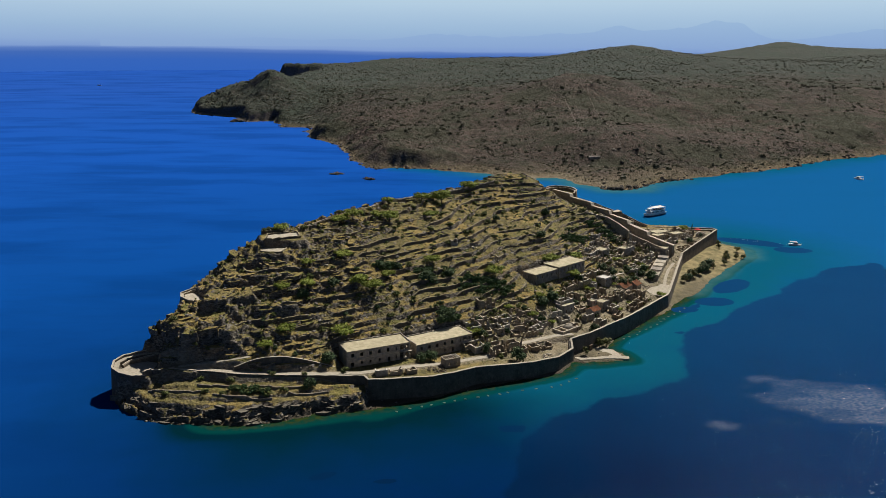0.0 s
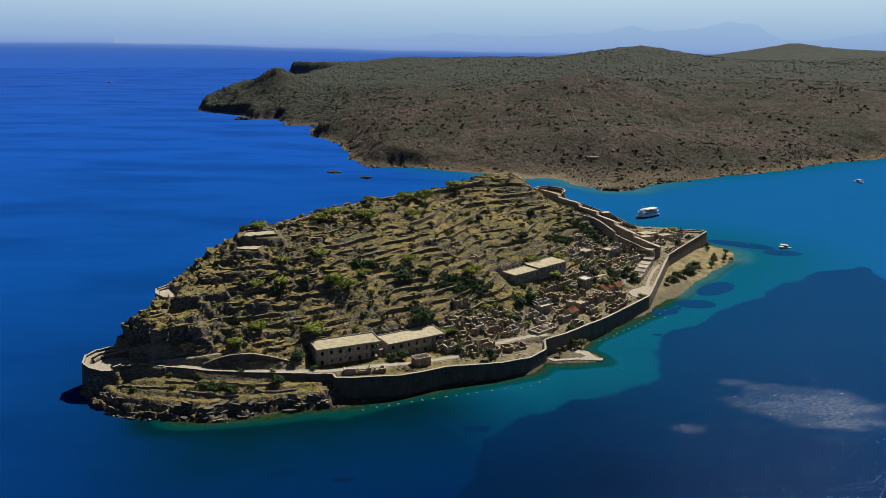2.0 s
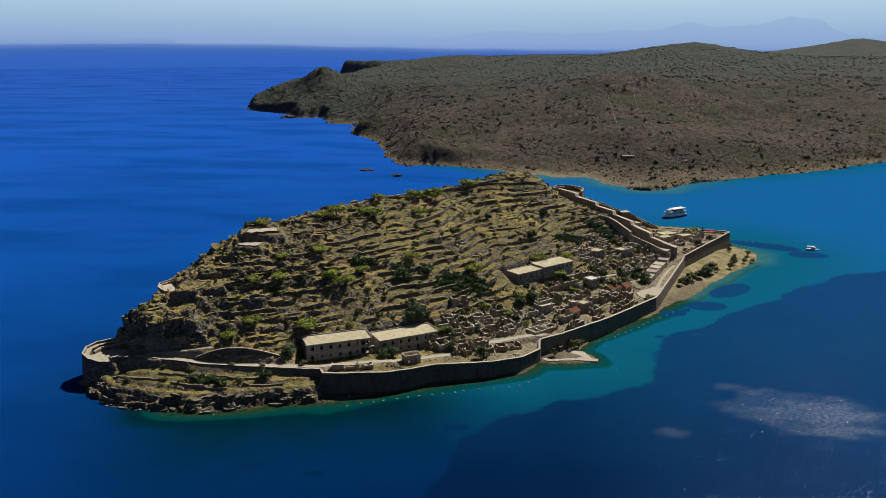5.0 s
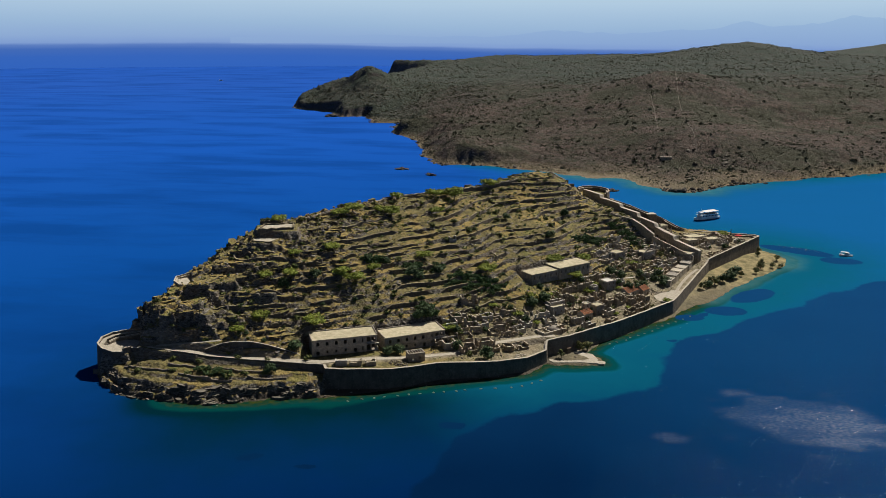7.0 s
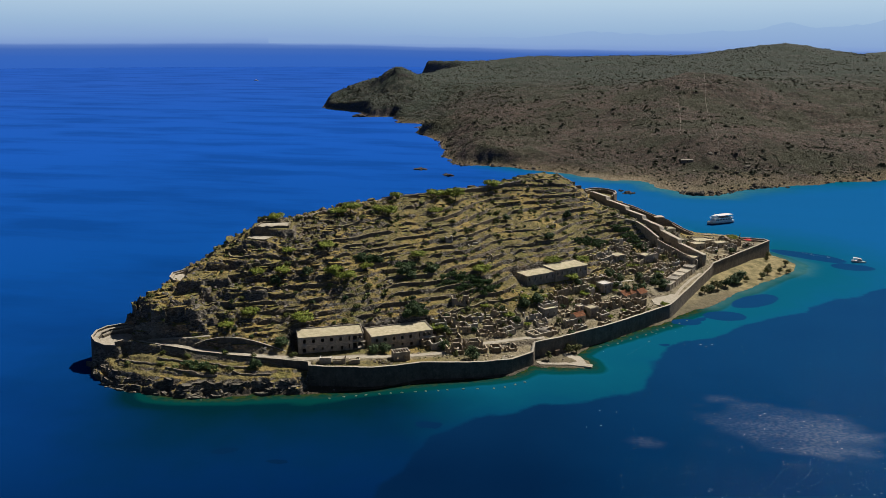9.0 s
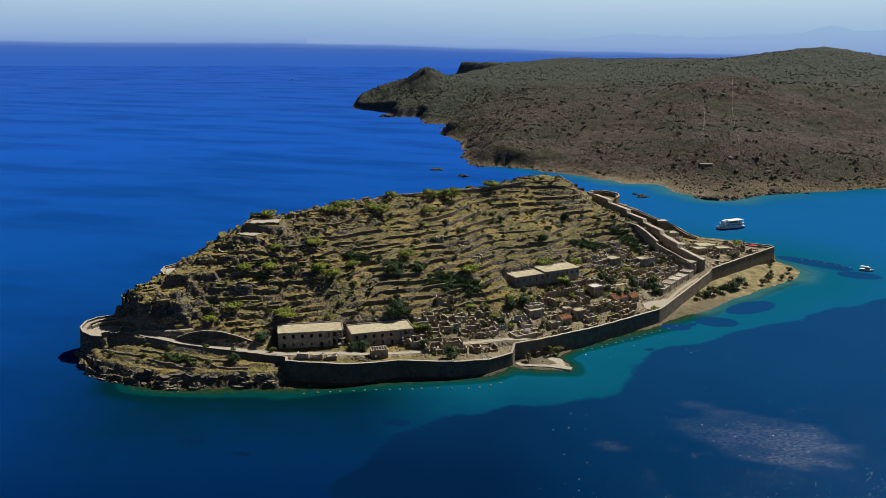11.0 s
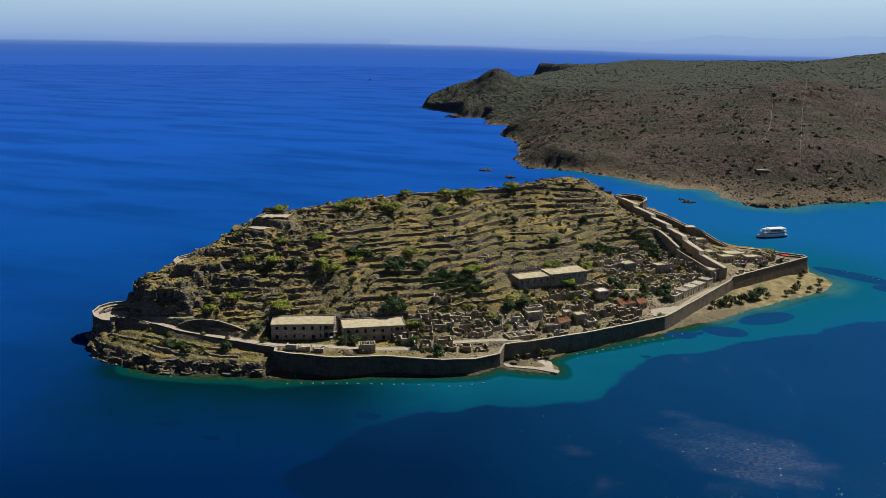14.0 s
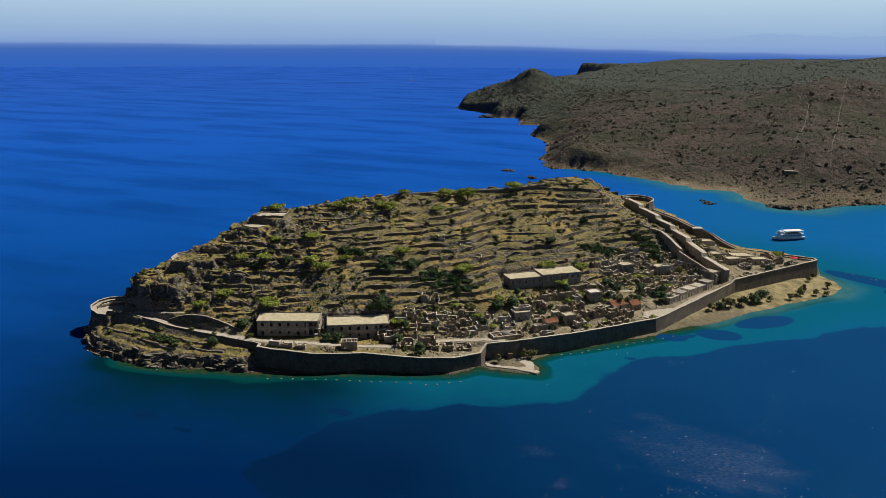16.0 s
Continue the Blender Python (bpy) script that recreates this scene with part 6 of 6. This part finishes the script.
def clumps(name, n, seed, box_xy, density, size, blades, material, label):
    """Rounded bushes of leaf sprays over the mainland, as one object."""
    rng = np.random.default_rng(seed)
    x, y = rng.uniform(box_xy[0], box_xy[1], n), rng.uniform(box_xy[2], box_xy[3], n)
    z = mainland(x, y)
    keep = (z > 2.5) & (rng.random(n) < density(x, y, z))
    x, y, z = x[keep], y[keep], z[keep]
    r = size(x, y, rng)
    m = len(x)
    d = rng.normal(size=(m, blades, 3))
    d[..., 2] = np.abs(d[..., 2])
    d /= np.linalg.norm(d, axis=-1, keepdims=True)
    c = np.stack([x, y, z], -1)[:, None] + d * (r[:, None] * rng.uniform(0.45, 0.95, (m, blades)))[..., None] * (1, 1, 0.7)
    nrm = d + rng.normal(size=d.shape) * 0.5
    nrm /= np.linalg.norm(nrm, axis=-1, keepdims=True)
    u = np.cross(nrm, rng.normal(size=d.shape))
    u /= np.linalg.norm(u, axis=-1, keepdims=True)
    v = np.cross(nrm, u)
    k = (r[:, None] * rng.uniform(0.35, 0.6, (m, blades)))[..., None]
    co = np.stack([c - u * k, c - v * k * 0.8, c + u * k, c + v * k * 0.8], 2).reshape(-1, 3)
    me = bpy.data.meshes.new(name)
    me.vertices.add(len(co))
    me.vertices.foreach_set("co", co.astype(np.float32).ravel())
    me.loops.add(len(co))
    me.loops.foreach_set("vertex_index", np.arange(len(co), dtype=np.int32))
    me.polygons.add(len(co) // 4)
    me.polygons.foreach_set("loop_start", np.arange(0, len(co), 4, dtype=np.int32))
    me.update()
    me.materials.append(material)
    return tagged(new(name, me), label, "scrub", kind="stuff")


def patches(x, y, size, seed):
    return smooth(0.4, 0.62, fbm(x / size, y / size, 3, seed))


clumps("coast_scrub", 36000, 14, (-460, 1000, 830, 1650), lambda x, y, z: 0.25 + 0.6 * patches(x, y, 70, 5), lambda x, y, g: 0.5 + 1.2 * g.random(len(x)) ** 2 + 2.4 * (g.random(len(x)) < 0.06), 12, COASTLEAF, "dark scrub dotted over the coastal hills")
clumps("ridge_scrub", 14000, 28, (-460, 1500, 1600, 2600), lambda x, y, z: 0.3 + 0.6 * patches(x, y, 120, 6), lambda x, y, g: 1.2 + 2.2 * g.random(len(x)) ** 2, 7, COASTLEAF, "dense low scrub on the far ridges")
clumps("cape_scrub", 12000, 27, (-450, 20, 1000, 1800), lambda x, y, z: 0.8 * smooth(20, -120, x + 0.1 * (y - 1200)) * (0.2 + 0.8 * patches(x, y, 45, 39)), lambda x, y, g: 0.8 + 2.0 * g.random(len(x)) ** 2, 10, COASTLEAF, "dense dark scrub on the cape")
clumps("foreland_scrub", 5000, 17, (60, 640, 830, 1060), lambda x, y, z: (z < 26) * (0.15 + 0.8 * patches(x, y, 32, 9)), lambda x, y, g: 0.7 + 1.6 * g.random(len(x)) ** 2, 12, COASTLEAF, "dark green thorny scrub behind the opposite beach")


scatter("coast_rocks", 4000, 15, (-460, 900, 830, 1500), mainland, lambda x, y, z, r: z > 0.2 and (z < 14 or r.random() < 0.3), lambda v, f, x, y, z, r: stone(v, f, x, y, z, r, 0.5, 1.7, 0.5), ROCK, "pale rocks on the coastal slopes", "rocks")


scatter("waterline_rocks", 26000, 16, (-480, 700, 800, 1720), mainland, lambda x, y, z, r: -0.6 < z < 2.2 and not 50 < x < 185 and r.random() < 0.7, lambda v, f, x, y, z, r: stone(v, f, x, y, z, r, 1.0, 3.4, 0.7), DARKROCK, "dark rocks along the opposite shore", "rocks")
scatter("foreland_rocks", 900, 22, (184, 290, 804, 872), mainland, lambda x, y, z, r: -0.6 < z < 1.5, lambda v, f, x, y, z, r: stone(v, f, x, y, z, r, 0.8, 2.8, 0.7), DARKROCK, "dark broken rocks on the low foreland", "rocks")

def track(label, line):
    p, nrm = stations([(x, y, 0) for x, y in line], 8.0)
    rows = []
    for (x, y, _z), (nx, ny) in zip(p, nrm):
        rows.append([(x + nx * o, y + ny * o, float(mainland(np.array([x + nx * o]), np.array([y + ny * o]))[0]) + h) for o, h in ((0.45, -1.0), (0.4, 0.3), (-0.4, 0.3), (-0.45, -1.0))])
    tagged(extrude("boundary_wall", rows, STRATA, None), label, "wall", "hill walls")


track("straight brown drystone wall running up the hill", [(244, 960), (246, 1010), (255, 1120), (264, 1250), (277, 1390)])
track("winding brown drystone wall on the hillside", [(206, 1020), (214, 1100), (221, 1180), (225, 1262), (204, 1340), (190, 1370)])


def shed(x, y):
    hold = thing("shore_house", "low pale house above the opposite beach", "house", x, y, float(mainland(np.array([x]), np.array([y]))[0]), 5)
    four_walls(hold, 13, 5, 3, 0.4, {0: [(2, 3, 1, 2), (6, 7, 0, 2), (10, 11, 1, 2)]}, RENDER)
    bm = bmesh.new()
    box(bm, -0.3, 13.3, -0.3, 5.3, 3.0, 3.25)
    part("roof", bm, RENDER, hold)


shed(200, 938)


# ---- terrace walls ----
def terrace_walls(n, seed):
    """Drystone walls along the edges of the terraces, each following its level."""
    rnd = random.Random(seed)

    def slope_at(x, y):
        q = level(np.array([x + 1.5, x - 1.5, x, x, x]), np.array([y, y, y + 1.5, y - 1.5, y]))
        return (q[0] - q[1]) / 3, (q[2] - q[3]) / 3, q[4]

    kept, made, tries = [], 0, 0
    while made < n and tries < 4000:
        tries += 1
        x, y = rnd.uniform(-75, 150), rnd.uniform(335, 560)
        z = float(hill(x, y))
        if x - 0.45 * (y - 400) < -36 and rnd.random() < 0.8:
            continue
        if not 14 < z < 52 or signed(np.array([x]), np.array([y]), SHORE)[0] < 16:
            continue
        for _ in range(3):
            gx0, gy0, q = slope_at(x, y)
            g2 = gx0 * gx0 + gy0 * gy0 + 1e-6
            move = math.floor(q) + 0.85 - q
            x, y = x + gx0 * move / g2, y + gy0 * move / g2
            if math.hypot(gx0, gy0) < 0.03:
                break
        pts, way, long = [], rnd.choice((-1, 1)), rnd.randint(6, 14) if rnd.random() < 0.4 else rnd.randint(14, 36)
        for _ in range(long):
            gx0, gy0, q = slope_at(x, y)
            g = math.hypot(gx0, gy0)
            if g < 0.025 or any(abs(x - a) < 3.4 and abs(y - b) < 3.4 for a, b in kept) or any(pad_weight(np.array([x]), np.array([y]), p, 3)[0] > 0 for p in PADS):
                break
            ux, uy = gx0 / g, gy0 / g
            pts.append((x, y, ux, uy))
            pull = max(-0.5, min(0.5, (math.floor(q) + 0.85 - q) / g * 0.4))
            x, y = x + way * uy * 1.5 + ux * pull, y - way * ux * 1.5 + uy * pull
        if len(pts) < 5:
            continue
        made += 1
        kept += [(a, b) for a, b, _u, _v in pts]
        p = np.array(pts)
        above = ground(p[:, 0] + p[:, 2] * 1.4, p[:, 1] + p[:, 3] * 1.4)
        below = ground(p[:, 0] - p[:, 2] * 1.2, p[:, 1] - p[:, 3] * 1.2)
        ease = np.ones(5) / 5
        above, below = (np.convolve(np.pad(v, 2, mode="edge"), ease, "valid") for v in (above, below))
        rows = []
        lift = rnd.uniform(-0.1, 0.25) if rnd.random() < 0.8 else rnd.uniform(0.4, 0.9)
        for i, ((px, py, ux, uy), za, zb) in enumerate(zip(pts, above, below)):
            end = min(1.0, (i + 1) / 3, (len(pts) - i) / 3)
            top = min(max(za + 0.1, zb + 0.7) + lift + rnd.uniform(-0.12, 0.14), zb + 2.3)
            top = zb + (top - zb) * end * (rnd.uniform(0.25, 0.7) if rnd.random() < 0.1 else 1.0)
            a, b = rnd.uniform(0.45, 0.62), rnd.uniform(0.15, 0.3)
            rows.append([(px - ux * (a + 0.25), py - uy * (a + 0.25), zb - 1.6), (px - ux * a, py - uy * a, top), (px + ux * b, py + uy * b, top + rnd.uniform(-.08, .08)), (px + ux * b, py + uy * b, zb - 1.6)])
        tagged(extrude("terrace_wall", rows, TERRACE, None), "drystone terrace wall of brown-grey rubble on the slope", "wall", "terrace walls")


terrace_walls(185, 21)

# ---- boats and things in the water ----
def hull(bm, length, beam, height, m=None):
    n, rows = 12, []
    for i in range(n + 1):
        u = i / n
        half = beam / 2 * (1 - max(0, (u - 0.55) / 0.45) ** 2.2) * (0.86 + 0.14 * min(1, u * 4))
        half = max(half, 0.04)
        sheer = height * (1 + 0.35 * max(0, (u - 0.5) * 2) ** 2)
        x = (u - 0.5) * length
        rows.append([bm.verts.new(c) for c in ((x, -half, sheer), (x * 0.96, -half * 0.7, -0.5), (x * 0.96, half * 0.7, -0.5), (x, half, sheer))])
    for a, b in zip(rows, rows[1:]):
        for j in range(3):
            bm.faces.new((a[j], b[j], b[j + 1], a[j + 1]))
        bm.faces.new((a[3], b[3], b[0], a[0]))
    bm.faces.new(rows[0])
    bm.faces.new(rows[-1][::-1])


def ferry(x, y, turn):
    hold = thing("excursion_boat", "white two-deck excursion boat with a canopy, lying in the strait", "boat", x, y, 0, turn, "boats")
    bm = bmesh.new()
    hull(bm, 27, 7, 2.2)
    part("hull", bm, PAINT, hold)
    bm = bmesh.new()
    hull(bm, 27.1, 7.06, 0.8)
    part("waterline_band", bm, BLUEPAINT, hold, "dark blue band at the waterline")
    bm = bmesh.new()
    panel(bm, 18, 2.4, 0.12, [(0.8 + 1.7 * i, 2.0 + 1.7 * i, 0.9, 1.9) for i in range(10)], pose(-11, -2.9, 2.2))
    panel(bm, 18, 2.4, 0.12, [(0.8 + 1.7 * i, 2.0 + 1.7 * i, 0.9, 1.9) for i in range(10)], pose(7, 2.9, 2.2, 0, 0, 180))
    box(bm, -11, -10.9, -2.78, 2.78, 2.2, 4.6)
    box(bm, 6.9, 7, -2.78, 2.78, 2.2, 4.6)
    part("cabin", bm, PAINT, hold)
    bm = bmesh.new()
    box(bm, -10.8, 6.8, -2.7, 2.7, 2.9, 4.3)
    part("window_band", bm, GLASS, hold, "dark cabin windows")
    bm = bmesh.new()
    box(bm, -12, 8.5, -3.2, 3.2, 4.6, 4.8)
    part("upper_deck", bm, PAINT, hold)
    for i in range(7):
        for s in (-1, 1):
            bm = bmesh.new()
            limb(bm, (-11 + 2.6 * i, s * 3.0, 4.8), (-11 + 2.6 * i, s * 3.0, 7.0), 0.06, 0.06)
            part("canopy_post", bm, PAINT, hold)
    for s in (-1, 1):
        bm = bmesh.new()
        box(bm, -11.8, 8.3, s * 3.1 - 0.03, s * 3.1 + 0.03, 5.7, 5.8)
        part("rail", bm, PAINT, hold)
    bm = bmesh.new()
    box(bm, -11.5, 3.5, -3.1, 3.1, 7.0, 7.15)
    part("canopy", bm, CLOTH, hold, "pale canvas canopy")
    bm = bmesh.new()
    box(bm, 4.5, 7.6, -1.8, 1.8, 4.8, 6.9)
    part("wheelhouse", bm, PAINT, hold)
    bm = bmesh.new()
    limb(bm, (6, 0, 6.9), (5.6, 0, 10), 0.08, 0.04)
    part("mast", bm, PAINT, hold)
    for i in range(6):
        bm = bmesh.new()
        box(bm, -10 + 2.0 * i, -9.4 + 2.0 * i, -2.4, 2.4, 4.8, 5.3)
        part("bench", bm, WOOD, hold)


def small_boat(x, y, turn, length, label, cover=True):
    hold = thing("motor_boat", label, "boat", x, y, 0, turn, "boats")
    bm = bmesh.new()
    hull(bm, length, length * 0.32, length * 0.1)
    part("hull", bm, PAINT, hold)
    bm = bmesh.new()
    box(bm, -length * 0.12, length * 0.2, -length * 0.11, length * 0.11, length * 0.1, length * 0.26)
    part("cabin", bm, PAINT, hold)
    bm = bmesh.new()
    box(bm, -length * 0.1, length * 0.205, -length * 0.112, length * 0.112, length * 0.17, length * 0.23)
    part("window_band", bm, GLASS, hold)
    if cover:
        bm = bmesh.new()
        box(bm, -length * 0.42, length * 0.12, -length * 0.14, length * 0.14, length * 0.29, length * 0.31)
        part("sunshade", bm, CLOTH, hold)
        for sx in (-0.4, 0.1):
            for sy in (-0.13, 0.13):
                bm = bmesh.new()
                limb(bm, (length * sx, length * sy, length * 0.08), (length * sx, length * sy, length * 0.29), 0.04, 0.04)
                part("shade_post", bm, PAINT, hold)


ferry(204, 680, 215)
small_boat(280, 573, -20, 9, "small white motor boat under way off the spit")
small_boat(488, 870, 120, 11, "white motor cruiser anchored off the far shore")
small_boat(-1062, 2730, 40, 14, "distant white boat on the open sea")
small_boat(178, 599, 30, 6, "little white boat moored beside the platform", False)


def parasol(x, y):
    hold = thing("parasol", "red canvas sunshade on the platform", "parasol", x, y, at(x, y), 20)
    bm = bmesh.new()
    limb(bm, (0, 0, -0.3), (0, 0, 2.6), 0.05, 0.04)
    part("pole", bm, WOOD, hold)
    bm = bmesh.new()
    bmesh.ops.create_cone(bm, cap_ends=False, segments=8, radius1=2.6, radius2=0.05, depth=0.9, matrix=pose(0, 0, 2.5))
    part("shade", bm, REDCLOTH, hold)


parasol(207, 577)


def islet(x, y, a, b, h, turn, seed, name="rock_islet", label="low dark rock awash in the strait"):
    rnd = random.Random(seed)
    bm = bmesh.new()
    bmesh.ops.create_icosphere(bm, subdivisions=3, radius=1.0)
    for v in bm.verts:
        k = 0.75 + 0.5 * noise.noise(v.co * 1.7 + Vector((seed, 0, 0))) + 0.2 * noise.noise(v.co * 5)
        v.co = Vector((v.co.x * a * k, v.co.y * b * k, v.co.z * h * k))
    ob = part(name, bm, DARKROCK)
    ob.matrix_world = pose(x, y, -0.2 * h, 0, 0, turn)
    tagged(ob, label, "rock", "islets")


islet(-95, 904, 11, 6, 3.6, 10, 1)
islet(-56, 868, 9, 6, 4.2, -20, 2)
islet(-62, 874, 3, 2, 1.2, 0, 3)
islet(136, 800, 8, 5, 3.4, 15, 4)
islet(129, 812, 4, 3, 2.4, 40, 5)
islet(-340, 1515, 22, 12, 9, 20, 6)


def floats():
    proto = None
    line = [(-10, 300), (14, 309), (38, 317.5), (57, 322), (70, 331)], [(104, 380), (122, 398), (141, 418), (150, 428)]
    for run in line:
        p, _ = stations([(x, y, 0) for x, y in run], 5.0)
        for i, (x, y, _z) in enumerate(p):
            m = pose(x + random.uniform(-.8, .8), y + random.uniform(-.5, .5), 0.02, 0, 0, random.uniform(0, 180))
            if proto is None:
                bm = bmesh.new()
                bmesh.ops.create_icosphere(bm, subdivisions=2, radius=0.5)
                for v in bm.verts:
                    v.co = Vector((v.co.x * 1.6, v.co.y, v.co.z * 0.5))
                proto = part("stone_block", bm, AWASH)
                proto.matrix_world = m
                tagged(proto, "pale stone block just awash beside the wall", "stone", "awash blocks")
            else:
                copy_thing(proto, m)


floats()


# ---- small white flecks painted in place of sun glints ----
# raised white fleck, shared by the painted glints and the wake foam
def crest(verts, faces, x, y, z, rnd):
    w, h, a = 0.1 + 0.26 * rnd.random() ** 2, rnd.uniform(0.05, 0.12), rnd.uniform(-0.6, 0.6)
    c, s = math.cos(a), math.sin(a)
    i = len(verts)
    for u, v, k in ((-w, 0, 0.01), (0, -w * 0.5, 0.02), (w, 0, 0.01), (0, w * 0.5, 0.02), (0, 0, h)):
        verts.append((x + u * c - v * s, y + u * s + v * c, k))
    faces += [(i, i + 1, i + 4), (i + 1, i + 2, i + 4), (i + 2, i + 3, i + 4), (i + 3, i, i + 4)]


def glint_here(x, y, z, rnd):
    near = float(smooth(330, 235, y - 0.3 * (x - 170)))
    clot = float(smooth(0.4, 0.6, fbm(np.array([x / 14]), np.array([y / 9]), 3, 96)[0]))
    return rnd.random() < 0.04 + near * near * (0.15 + 0.85 * clot) * float(smooth(95, 150, x))


scatter("wave_crests", 13000, 23, (95, 330, 200, 420), lambda x, y: x * 0, glint_here, crest, PAINT, "tiny white flecks standing in for sun glints on the dark water", "waves")
scatter("boat_wake", 700, 34, (235, 279, 572, 600), lambda x, y: x * 0, lambda x, y, z, r: abs((y - 575) * 0.86 + (x - 276) * 0.5) < 0.5 + 0.06 * (279 - x) and r.random() < 0.2 + 0.8 * (x - 235) / 44, crest, PAINT, "thin white wake behind the motor boat", "waves")
